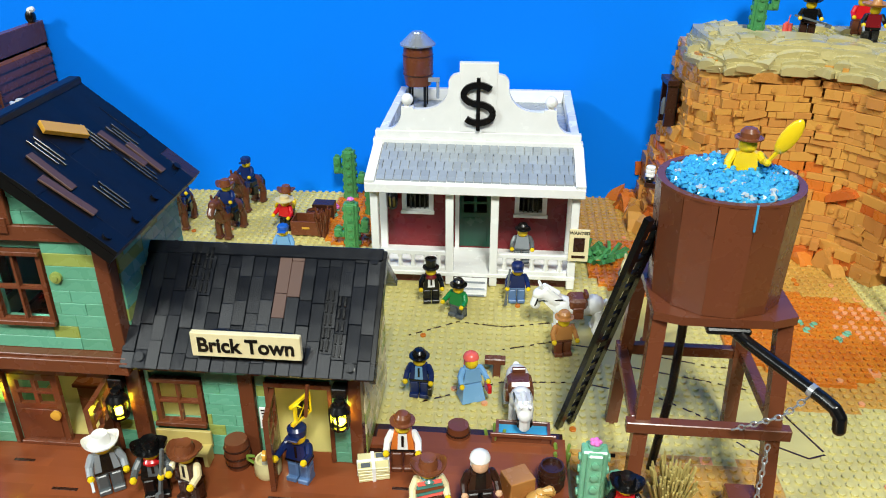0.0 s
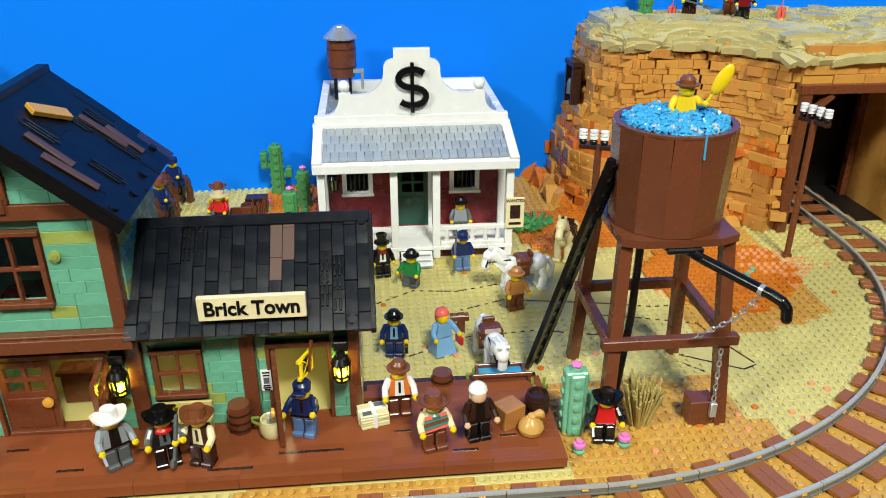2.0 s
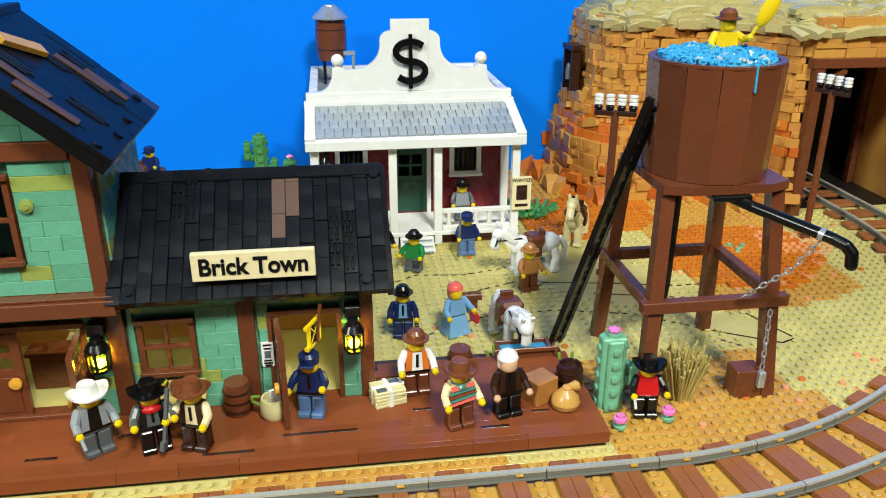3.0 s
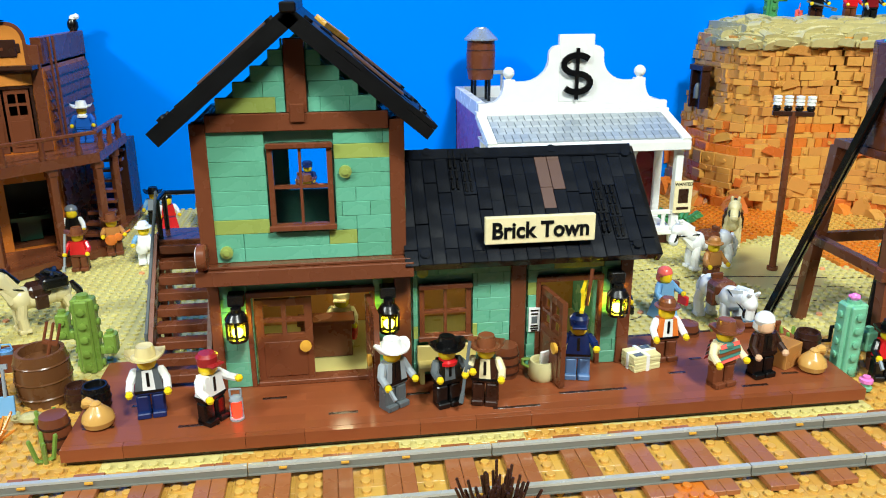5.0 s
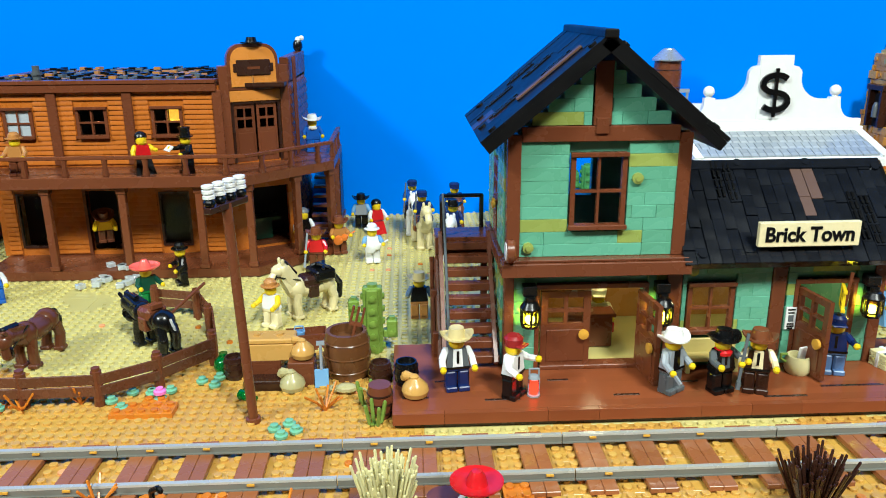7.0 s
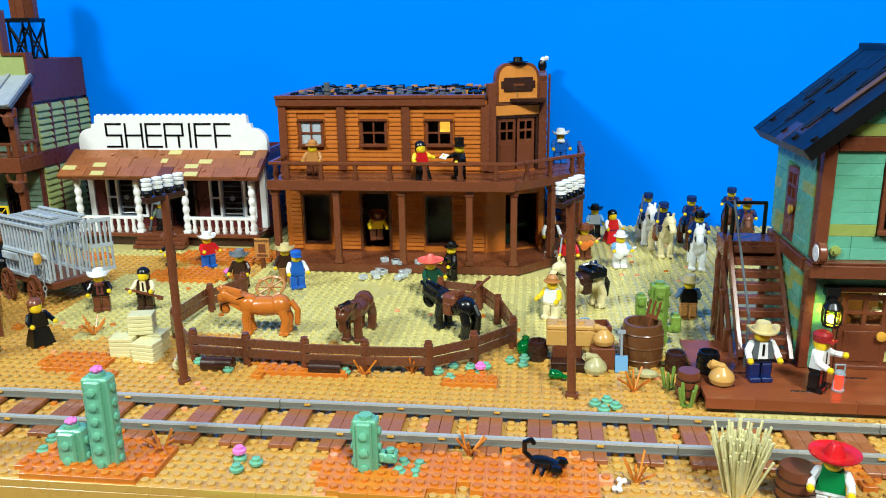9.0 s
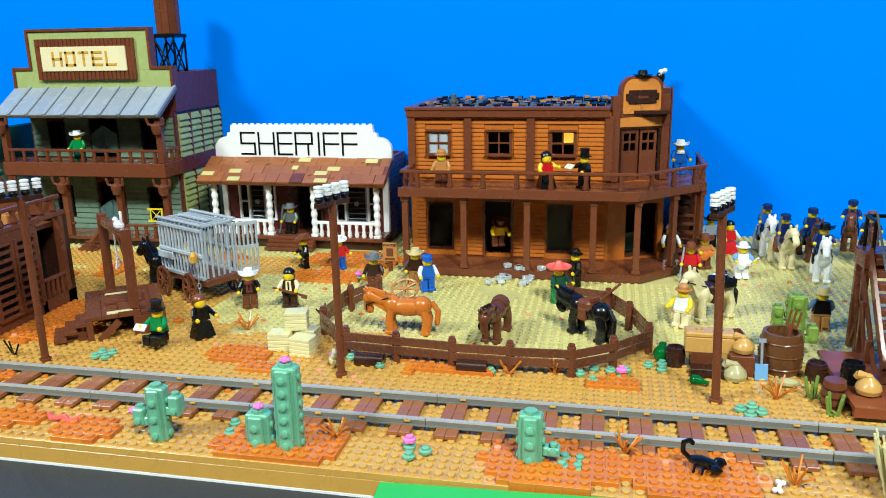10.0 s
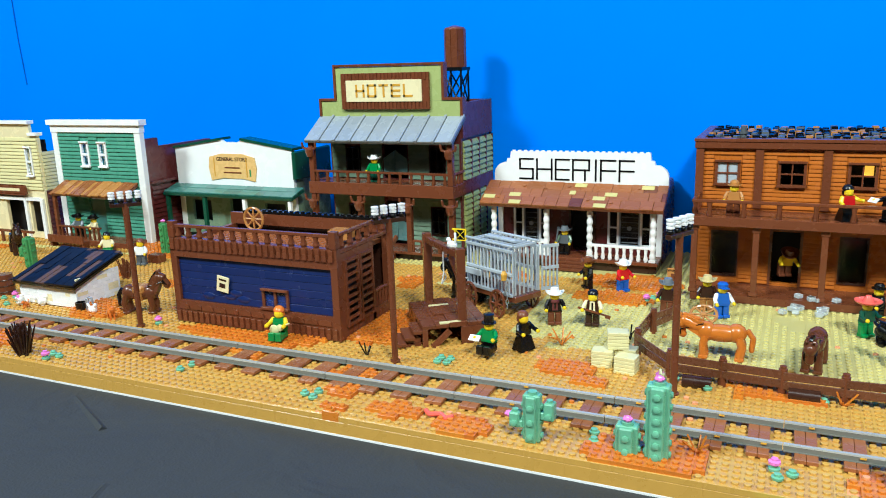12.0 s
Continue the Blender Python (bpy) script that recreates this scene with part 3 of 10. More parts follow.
# ---- railway platform ----
platform = thing("railway_platform", "glossy reddish-brown tiled platform beside the track", "platform", kind="structure")
part("base", Solid().box(-0.418, 0.0435, 0.3345, 0.433, -0.0016, 0.0064), DKBROWN, platform)
x = -0.4195
while x < 0.0445 - 1e-4:
    w = min(rnd.choice((4, 6, 8)) * P, 0.0445 - x)
    slab("edge_tile", PLATFORM, platform, x + 0.0001, x + w - 0.0001, 0.331, 0.3352, 0.0022, 0.00955)
    x += w
y = 0.3354
while y < 0.4345:
    x = -0.4195
    while x < 0.0445 - 1e-4:
        w = min(rnd.choice((4, 6, 8, 8)) * P, 0.0445 - x)
        inside = -0.341 < x + w / 2 < -0.09 and y > 0.395
        if not inside and not (y > 0.418 and -0.1 < x):
            slab("platform_tile", PLATFORM, platform, x + 0.00004, x + w - 0.00004, y + 0.00004, min(y + P, 0.435) - 0.00004, 0.0064, 0.0096)
        x += w
    y += P
gap_me = unit_box(DKBROWN)
for x, y, w in ((-0.405, 0.352, 0.012), (-0.35, 0.347, 0.016), (-0.27, 0.349, 0.012), (-0.225, 0.365, 0.01), (-0.12, 0.353, 0.03), (-0.06, 0.368, 0.008), (-0.02, 0.345, 0.012),
                (0.01, 0.357, 0.008), (-0.17, 0.341, 0.02), (-0.31, 0.372, 0.01), (-0.385, 0.374, 0.01), (-0.04, 0.385, 0.006)):
    piece("worn_gap", gap_me, platform, at(x, y, 0.0096, sx=w * 1.4, sy=0.0024, sz=0.0003))

# ---- station building ----
station = thing("station_building", "two-storey sand-green station with brown frame and black roofs on the platform", "building")
UX0, UX1, UY = -0.345, -0.229, 0.382
LX1, LY, BY = -0.087, 0.391, 0.480
F = 0.0098
DOOR1, DOOR2 = (-0.321, -0.251, F, 0.068), (-0.145, -0.108, F, 0.068)
WIN_U, WIN_L = (-0.305, -0.2695, 0.111, 0.160), (-0.221, -0.189, 0.034, 0.070)
walls = part("wall", Solid(), GREEN, station)
part("wall_panel", wall_cells(Solid(), "x", UX0 + 0.002, UX1 - 0.002, F, 0.082, LY, LY + 0.006, [DOOR1]), GREEN, station)
part("wall_panel", wall_cells(Solid(), "x", UX0 + 0.002, UX1 - 0.002, 0.082, 0.168, UY + 0.004, UY + 0.010, [WIN_U]), GREEN, station)
part("wall_panel", wall_cells(Solid(), "y", LY + 0.006, BY, F, 0.082, UX0 + 0.002, UX0 + 0.008), GREEN, station)
part("wall_panel", wall_cells(Solid(), "y", UY + 0.010, BY, 0.082, 0.168, UX0 + 0.002, UX0 + 0.008, [(0.425, 0.45, 0.093, 0.148)]), GREEN, station)
part("wall_panel", wall_cells(Solid(), "y", UY + 0.010, BY, 0.082, 0.168, UX1 - 0.008, UX1 - 0.002), GREEN, station)
part("wall_panel", wall_cells(Solid(), "x", UX0 + 0.002, UX1 - 0.002, F, 0.168, BY, BY + 0.006, [(-0.299, -0.268, 0.110, 0.142)]), GREEN, station)
part("wall_panel", wall_cells(Solid(), "x", UX1 - 0.002, LX1 - 0.002, F, 0.096, LY, LY + 0.006, [WIN_L, DOOR2]), GREEN, station)
part("wall_panel", wall_cells(Solid(), "y", LY + 0.006, BY, F, 0.096, LX1 - 0.008, LX1 - 0.002), GREEN, station)
part("wall_panel", wall_cells(Solid(), "x", UX1 - 0.002, LX1 - 0.002, F, 0.096, BY, BY + 0.006), GREEN, station)
part("gable_wall", Solid().prism([(UX0 + 0.002, 0.168), (UX1 - 0.002, 0.168), (-0.287, 0.216)], UY + 0.004, UY + 0.010), GREEN, station)
part("gable_wall", Solid().prism([(UX0 + 0.002, 0.168), (UX1 - 0.002, 0.168), (-0.287, 0.216)], BY, BY + 0.006), GREEN, station)
for x in (LX1 - 0.008, UX1 - 0.002):
    m = Matrix(((0, 1, 0, x), (1, 0, 0, 0), (0, 0, 1, 0), (0, 0, 0, 1)))
    part("gable_wall", Solid().prism([(LY, 0.096), (BY, 0.096), (0.434, 0.1315)], 0, 0.006, m), GREEN, station)
courses(walls, "brick", [GREEN, GREENALT], "x", UX0 + 0.008, UX1 - 0.008, 0.0925, 0.167, UY, UY + 0.0042, 0.0083, [(WIN_U[0] - 0.001, WIN_U[1] + 0.001, WIN_U[2], WIN_U[3])], (2, 4, 6, 8), 0.16)
courses(walls, "brick", [GREEN, GREENALT], "x", UX0, UX1, 0.177, 0.216, UY, UY + 0.0042, 0.0083, [(-0.293, -0.281, 0.17, 0.22)], (2, 3, 4), 0.2,
        limit=lambda z: (-0.287 - (0.222 - z) * 1.18, -0.287 + (0.222 - z) * 1.18))
courses(walls, "brick", [GREEN, GREENALT], "x", UX0 + 0.006, UX1 - 0.006, F, 0.081, LY - 0.003, LY + 0.0002, 0.0083, [(DOOR1[0] - 0.002, DOOR1[1] + 0.002, 0, DOOR1[3] + 0.002)], (1, 2, 3, 4), 0.25)
courses(walls, "brick", [GREEN, GREENALT], "x", UX1 + 0.004, LX1 - 0.006, F, 0.0955, LY - 0.003, LY + 0.0002, 0.0083,
        [(WIN_L[0] - 0.001, WIN_L[1] + 0.001, WIN_L[2], WIN_L[3]), (DOOR2[0] - 0.002, DOOR2[1] + 0.002, 0, DOOR2[3] + 0.002), (-0.1645, -0.1535, 0, 0.1)], (2, 3, 4), 0.12)
courses(walls, "brick", [GREEN, GREENALT], "y", UY + 0.009, BY, 0.0925, 0.170, UX1 - 0.0022, UX1 + 0.001, 0.0083, (), (2, 3, 4), 0.2)
courses(walls, "brick", [GREEN, GREENALT], "y", UY + 0.009, BY, 0.0925, 0.170, UX0 - 0.001, UX0 + 0.0022, 0.0083, [(0.424, 0.451, 0.09, 0.149)], (2, 3, 4), 0.2)
courses(walls, "brick", [GREEN, GREENALT], "y", LY + 0.006, BY, F, 0.081, UX0 - 0.001, UX0 + 0.0022, 0.0083, (), (2, 3, 4), 0.2)
courses(walls, "brick", [CREAM, GREENALT, TAN], "y", LY + 0.006, BY, F, 0.0955, LX1 - 0.0022, LX1 + 0.001, 0.0083, (), (2, 3, 4), 0.4)
for nm, b in (("corner_post", (UX0, UX0 + 0.0085, UY - 0.0012, UY + 0.009, 0.0925, 0.172)), ("corner_post", (UX1 - 0.0085, UX1, UY - 0.0012, UY + 0.009, 0.0925, 0.172)),
              ("cross_beam", (UX0 + 0.0087, UX1 - 0.0087, UY - 0.002, UY + 0.004, 0.1672, 0.1768)), ("king_post", (-0.2925, -0.2815, UY - 0.0022, UY + 0.004, 0.177, 0.216)),
              ("king_post_foot", (-0.291, -0.283, UY - 0.0034, UY - 0.0023, 0.172, 0.182)),
              ("floor_beam", (UX0 - 0.0035, UX1 + 0.0035, UY - 0.0095, UY + 0.004, 0.0815, 0.0905)), ("floor_beam_cap", (UX0 - 0.002, UX1 + 0.002, UY - 0.007, UY + 0.003, 0.0906, 0.0924)),
              ("corner_post", (UX0, UX0 + 0.0065, LY - 0.0045, LY + 0.004, F, 0.0815)), ("corner_post", (UX1 - 0.0075, UX1 + 0.0025, LY - 0.006, LY + 0.004, F, 0.0814)),
              ("mid_post", (-0.1642, -0.1548, LY - 0.0045, LY + 0.004, F, 0.096)), ("corner_post", (LX1 - 0.0075, LX1 + 0.0005, LY - 0.0045, LY + 0.005, F, 0.096)),
              ("side_beam", (UX1 - 0.001, UX1 + 0.0025, UY + 0.0095, BY, 0.0815, 0.0905)), ("side_beam", (UX0 - 0.0035, UX0 + 0.0005, UY + 0.0095, BY, 0.0815, 0.0905))):
    part(nm, Solid().box(*b, c=0.0004), BROWN, station)
window(station, *WIN_U, UY - 0.0012, BROWN)
window(station, *WIN_L, LY - 0.0034, BROWN)
part("wall_knob", Solid().lathe([(0.0036, 0), (0.0036, 0.002), (0.0018, 0.0022), (0.0018, 0.003)], 12, pose(-0.2625, UY, 0.1435, 90)), GREENALT, station)
part("wall_knob", Solid().lathe([(0.0036, 0), (0.0036, 0.002), (0.0018, 0.0022), (0.0018, 0.003)], 12, pose(-0.331, UY, 0.099, 90)), GREENALT, station)
part("wall_knob", Solid().lathe([(0.0036, 0), (0.0036, 0.002), (0.0018, 0.0022), (0.0018, 0.003)], 12, pose(-0.219, LY - 0.003, 0.079, 90)), GREENALT, station)

# rooms inside: floor, back wall, desk and warm bulbs
s = Solid().box(UX0 + 0.008, LX1 - 0.008, LY + 0.006, BY, F - 0.0008, F + 0.0006)
part("room_floor", s, TAN, station)
part("room_lining", Solid().box(UX0 + 0.0085, LX1 - 0.0085, BY - 0.0025, BY - 0.0005, F + 0.001, 0.0785), WOODTAN, station)
part("room_ceiling", Solid().box(UX0 + 0.0085, LX1 - 0.0085, LY + 0.0065, BY - 0.003, 0.079, 0.081), DKBROWN, station)
part("counter", Solid().box(-0.295, -0.262, 0.42, 0.432, F + 0.001, 0.034, c=0.0006).box(-0.297, -0.26, 0.418, 0.434, 0.034, 0.037, c=0.0006), BROWN, station)
for nm, (x, y) in (("office_bulb", (-0.27, 0.43)), ("hall_bulb", (-0.15, 0.435))):
    data = bpy.data.lights.new(nm, "POINT")
    data.energy, data.color, data.shadow_soft_size = 0.05, (1.0, 0.88, 0.48), 0.006
    new(nm, data).location = (x, y, 0.072)

# doors
def door_leaf(parent, w, z0, z1, mat, m, knob=True, panes=True):
    s = Solid()
    zp = z0 + (z1 - z0) * 0.58
    holes = [(w * 0.14, w * 0.46, zp, zp + (z1 - z0) * 0.15), (w * 0.54, w * 0.86, zp, zp + (z1 - z0) * 0.15),
             (w * 0.14, w * 0.46, zp + (z1 - z0) * 0.19, z1 - (z1 - z0) * 0.08), (w * 0.54, w * 0.86, zp + (z1 - z0) * 0.19, z1 - (z1 - z0) * 0.08)] if panes else []
    wall_cells(s, "x", 0, w, z0, z1, -0.0016, 0.0016, holes)
    s.box(w * 0.12, w * 0.88, -0.0022, -0.0016, z0 + (z1 - z0) * 0.08, z0 + (z1 - z0) * 0.50, c=0.0002)
    leaf = part("door", s, mat, parent)
    leaf.matrix_basis = m
    if knob:
        part("knob", Solid().lathe([(0.0008, 0), (0.0034, 0.001), (0.0036, 0.003), (0.001, 0.0036)], 12, pose(w * 0.86, -0.002, z0 + (z1 - z0) * 0.45, 90)), GOLD, leaf, "round tan knob")
    return leaf


door_leaf(station, 0.0335, F + 0.001, 0.0655, BROWN, pose(-0.3195, LY, 0))
door_leaf(station, 0.0335, F + 0.001, 0.0655, BROWN, pose(-0.2525, LY, 0, 0, 0, -84))
door_leaf(station, 0.033, F + 0.001, 0.0655, BROWN, pose(-0.1435, LY - 0.001, 0, 0, 0, -81))
for x0, x1 in ((DOOR1[0], DOOR1[1]), (DOOR2[0], DOOR2[1])):
    s = Solid().box(x0 - 0.003, x0 - 0.0002, LY - 0.004, LY + 0.003, F, 0.068, c=0.0003).box(x1 + 0.0002, x1 + 0.003, LY - 0.004, LY + 0.003, F, 0.068, c=0.0003)
    s.box(x0 - 0.003, x1 + 0.003, LY - 0.0045, LY + 0.003, 0.0681, 0.0715, c=0.0003)
    part("door_frame", s, BROWN, station)
part("door_step", Solid().box(DOOR1[0] + 0.001, DOOR1[1] - 0.001, LY - 0.004, LY + 0.006, 0.0097, 0.0125, c=0.0003), BROWN, station)

# roofs
roof = part("upper_roof", Solid(), ROOFDARK, station)
AX, AZ, RY0, RY1 = -0.288, 0.2325, 0.365, 0.489
for side in (-1, 1):
    ex, ez = AX + side * 0.0755, 0.1695
    d = Vector((ex - AX, 0, ez - AZ))
    ang = math.degrees(math.atan2(-d.z, abs(d.x)))
    length = d.length
    base = pose(AX, 0, AZ, 0, ang, 0) if side > 0 else pose(AX, 0, AZ, 0, 180 - ang, 0) @ Matrix.Diagonal((1, 1, -1, 1))
    part("roof_slope", Solid().box(0.0, length, RY0, RY1, -0.0085, -0.0022, base if side > 0 else base), ROOFDARK, roof)
    y = RY0
    while y < RY1 - 0.002:
        u = 0.0
        w = min(2 * P, RY1 - y)
        while u < length - 0.002:
            ln = min(rnd.choice((0.016, 0.024, 0.032, 0.048)), length - u)
            lift = rnd.choice((0, 0, 0, 0.0003))
            q = base @ at(u + ln / 2, y + w / 2, -0.0008 + lift, sx=ln - 0.00006, sy=w - 0.00002, sz=0.0028)
            piece("roof_board", unit_box(ROOFDARK if rnd.random() > 0.04 else DKBROWN), roof, q)
            u += ln
        y += 2 * P
    for yy, uu, ln, ra in ((0.380, 0.058, 0.034, 4), (0.389, 0.042, 0.03, -3), (0.452, 0.055, 0.034, 3), (0.460, 0.068, 0.028, -2)) if side > 0 else ((0.39, 0.04, 0.05, 3),):
        piece("patch_board", unit_box(MAUVE), roof, base @ at(uu, yy, 0.0018, 0, 0, ra, sx=ln, sy=0.0058, sz=0.0014))
    if side > 0:
        piece("loose_plank", unit_box(GOLD), roof, base @ at(0.026, 0.428, 0.0034, 0, 0, 55, sx=0.029, sy=0.0085, sz=0.0032))
    for yy, uu in ((RY0 + 0.006, 0.012), (RY0 + 0.006, 0.088), (0.43, 0.09), (0.475, 0.085), (0.40, 0.092)):
        part("bolt", Solid().lathe([(0.0026, 0.0004), (0.0026, 0.0022)], 10, base @ pose(uu, yy, 0)), ROOFDARK, roof)
    for uu, yy in ((0.030, 0.400), (0.038, 0.440), (0.048, 0.462), (0.072, 0.402), (0.070, 0.445)):
        for k in range(3):
            piece("slot_grille", unit_box(BLACK), roof, base @ at(uu + 0.003 * (k % 2), yy + 0.0034 * k, 0.0010, sx=0.021, sy=0.0014, sz=0.0012))
part("ridge", Solid().box(AX - 0.0042, AX + 0.0042, RY0 - 0.001, RY1, AZ - 0.003, AZ + 0.0022, c=0.0008), ROOFDARK, roof)

low = part("lower_roof", Solid(), ROOFTILE, station)
EY, EZ, GY, GZ = 0.3735, 0.0875, 0.4355, 0.1410
d = Vector((0, GY - EY, GZ - EZ))
ang = math.degrees(math.atan2(d.z, d.y))
RX0, RX1 = -0.2305, -0.0775
base = pose(0, EY, EZ, ang, 0, 0)
part("roof_slope", Solid().box(RX0, RX1, 0, d.length, -0.005, -0.0002, base), BLACK, low)
part("back_slope", Solid().box(RX0, RX1, -0.075, 0, -0.005, 0.0, pose(0, GY, GZ, -42, 0, 0) @ pose(0, 0.075, 0)), BLACK, low)
cols = 19
for i in range(cols):
    w = (RX1 - RX0) / cols
    u = -0.001 - rnd.random() * 0.01
    while u < d.length - 0.003:
        ln = rnd.choice((0.016, 0.016, 0.024))
        u0, u1 = max(u, -0.001), min(u + ln, d.length - 0.003)
        u += ln
        if u1 - u0 < 0.002:
            continue
        odd = i in (11, 12) and u0 > 0.032 or i == 6 and 0.02 < u0 < 0.034
        grille = (i in (4, 5) and u0 > 0.038) or (i in (15, 16) and 0.008 < u0 < 0.05)
        if grille:
            v = u0 + 0.002
            while v < u1 - 0.001:
                for k in (0.2, 0.6):
                    piece("slot", unit_box(BLACK), low, base @ at(RX0 + (i + k) * w, v + 0.003, 0.0034, sx=w * 0.2, sy=0.0066, sz=0.0014))
                v += 0.0078
        piece("roof_tile", unit_box(MAUVE if odd else ROOFTILE), low,
              base @ at(RX0 + (i + 0.5) * w, (u0 + u1) / 2, 0.0012 + rnd.uniform(-0.0006, 0.0008), rnd.uniform(-1.8, 2.2), rnd.uniform(-1.6, 1.6), 0, sx=w - 0.0002, sy=u1 - u0 - 0.0002, sz=0.003))
part("ridge", Solid().box(RX0 - 0.001, RX1 + 0.001, -0.0075, 0.001, 0.0006, 0.0038, base @ pose(0, d.length, 0), c=0.0006), ROOFTILE, low)
for i, u in ((1, 0.006), (17, 0.006), (6, 0.08), (12, 0.08), (2, 0.08), (18, 0.075)):
    part("bolt", Solid().lathe([(0.003, 0.002), (0.003, 0.0044)], 10, base @ pose(RX0 + (i + 0.5) * (RX1 - RX0) / cols, u, 0)), ROOFTILE, low)
part("gable_board", Solid().box(RX1 - 0.0005, RX1 + 0.003, -0.001, d.length, -0.006, 0.0022, base, c=0.0004), BLACK, low)

# sign on the lower roof
sign = part("name_board", Solid().box(-0.1836, -0.1174, 0.3735, 0.3775, 0.0985, 0.1148, c=0.0004), CREAM, station, "tan sign board with black serif lettering")
words("Brick Town", BLACK, sign, -0.1505, 0.3733, 0.1064, 0.0135, 0.0003, name="lettering", squeeze=0.92)
part("sign_bracket", Solid().box(-0.176, -0.126, 0.3777, 0.389, 0.1, 0.108), BLACK, station)


def lantern(parent, x, y, z, lit=True, k=1.0):
    body = part("lantern", Solid().lathe([(0.0042 * k, 0), (0.0046 * k, 0.002), (0.0038 * k, 0.0022)], 12, pose(x, y, z)), BLACK, parent, "black wall lantern lit yellow" if lit else "black wall lantern unlit")
    glass = part("lamp_glass", Solid().lathe([(0.0032 * k, 0.0022), (0.0040 * k, 0.0125)], 12, pose(x, y, z)), LAMPGLASS if lit else LAMPOFF, body)
    glass.visible_shadow = False
    if lit:
        part("flame", Solid().ball((x, y, z + 0.0058), 0.0017 * k, 10, sz=1.5), LAMPGLOW, body)
    s = Solid().lathe([(0.0046 * k, 0.0125), (0.0052 * k, 0.0138), (0.0034 * k, 0.0175), (0.0022 * k, 0.018), (0.0022 * k, 0.0205)], 12, pose(x, y, z))
    for q in range(6):
        a = math.tau * (q + 0.5) / 6
        part("cage_bar", Solid().rod((x + 0.0044 * k * math.cos(a), y + 0.0044 * k * math.sin(a), z + 0.002), (x + 0.0046 * k * math.cos(a), y + 0.0046 * k * math.sin(a), z + 0.0128), 0.0009, 6), BLACK, body)
    part("cap", s, BLACK, body)
    part("bracket", Solid().box(x - 0.0034 * k, x + 0.0034 * k, y + 0.001, y + 0.0095, z + 0.0205, z + 0.0275, c=0.0005).box(x - 0.002, x + 0.002, y + 0.0065, y + 0.0098, z + 0.006, z + 0.0204), BLACK, body)


lantern(station, -0.3288, LY - 0.0125, 0.0455, True, 1.35)
lantern(station, -0.2405, LY - 0.0128, 0.0455, True, 1.35)
lantern(station, -0.0985, LY - 0.0125, 0.0470, True, 1.35)
poster = part("notice", Solid().box(-0.1525, -0.1455, LY - 0.0044, LY - 0.0032, 0.0355, 0.0515), WHITE, station, "white paper notice with black print")
for z, w in ((0.0498, 0.005), (0.0475, 0.0042), (0.0395, 0.0045), (0.0378, 0.005), (0.0363, 0.0036)):
    part("print_line", Solid().box(-0.149 - w / 2, -0.149 + w / 2, LY - 0.0047, LY - 0.0044, z - 0.0005, z + 0.0005), BLACK, poster)
part("print_block", Solid().box(-0.1508, -0.1472, LY - 0.0047, LY - 0.0044, 0.0412, 0.0458), DKGREY, poster)

# outside stairs on the west side
stairs = part("stairs", Solid().box(-0.386, -0.3805, 0.388, 0.475, 0.0096, 0.0125), BROWN, station)
for i in range(9):
    y0, z = 0.392 + i * 0.0066, 0.0105 + (i + 1) * 0.0082
    part("tread", Solid().box(-0.382, -0.3465, y0, y0 + 0.0085, z - 0.0055, z, c=0.0004), BROWN, stairs)
for x0 in (-0.3845, -0.3495):
    part("stringer", Solid().box(0, 0.098, -0.0014, 0.0014, -0.004, 0.004, pose(x0, 0.39, 0.014, 0, 0, 90) @ pose(0, 0, 0, 0, -50, 0)), BROWN, stairs)
part("landing", Solid().box(-0.388, -0.3465, 0.4505, 0.478, 0.0735, 0.0868, c=0.0005), BROWN, stairs)
for x0, y0 in ((-0.385, 0.455), (-0.385, 0.474), (-0.35, 0.474)):
    part("landing_post", Solid().box(x0 - 0.0025, x0 + 0.0025, y0 - 0.0025, y0 + 0.0025, 0.0, 0.0734, c=0.0003), BROWN, stairs)
part("handrail", Solid().tube([(-0.382, 0.386, 0.048), (-0.382, 0.454, 0.118)], 0.0010).rod((-0.382, 0.386, 0.0096), (-0.382, 0.386, 0.05), 0.0010), DKGREY, stairs, "thin dark grey handrail")
part("landing_rail", Solid().tube([(-0.382, 0.454, 0.087), (-0.382, 0.454, 0.112), (-0.382, 0.476, 0.112), (-0.382, 0.476, 0.087)], 0.0016).tube([(-0.382, 0.476, 0.112), (-0.352, 0.476, 0.112), (-0.352, 0.476, 0.087)], 0.0016), BLACK, stairs)
for y0, h in ((0.412, 0.028), (0.434, 0.052)):
    part("side_post", Solid().box(-0.3915, -0.3875, y0, y0 + 0.004, 0.0, h, c=0.0003), BROWN, stairs)
for y0, z0, y1, z1 in ((0.412, 0.004, 0.437, 0.05), (0.435, 0.006, 0.458, 0.07), (0.455, 0.01, 0.436, 0.048)):
    part("side_brace", Solid().rod((-0.3905, y0, z0), (-0.3905, y1, z1), 0.0017, 6), BROWN, stairs)
part("brace", Solid().rod((-0.387, 0.4, 0.006), (-0.387, 0.455, 0.07), 0.002, 6), BROWN, stairs)
clock = part("wall_clock", Solid().lathe([(0.0068, 0), (0.0075, 0.001), (0.0075, 0.005), (0.0062, 0.0056)], 20, pose(UX0 + 0.0045, 0.3730, 0.0995, 0, -90, 0)), BROWN, station)
part("clock_face", Solid().lathe([(0.0058, 0.0054), (0.0058, 0.0060)], 20, pose(UX0 + 0.0045, 0.3730, 0.0995, 0, -90, 0)), WHITE, clock)
door_leaf(station, 0.024, 0.093, 0.147, BROWN, pose(UX0 + 0.0008, 0.4497, 0, 0, 0, -90))


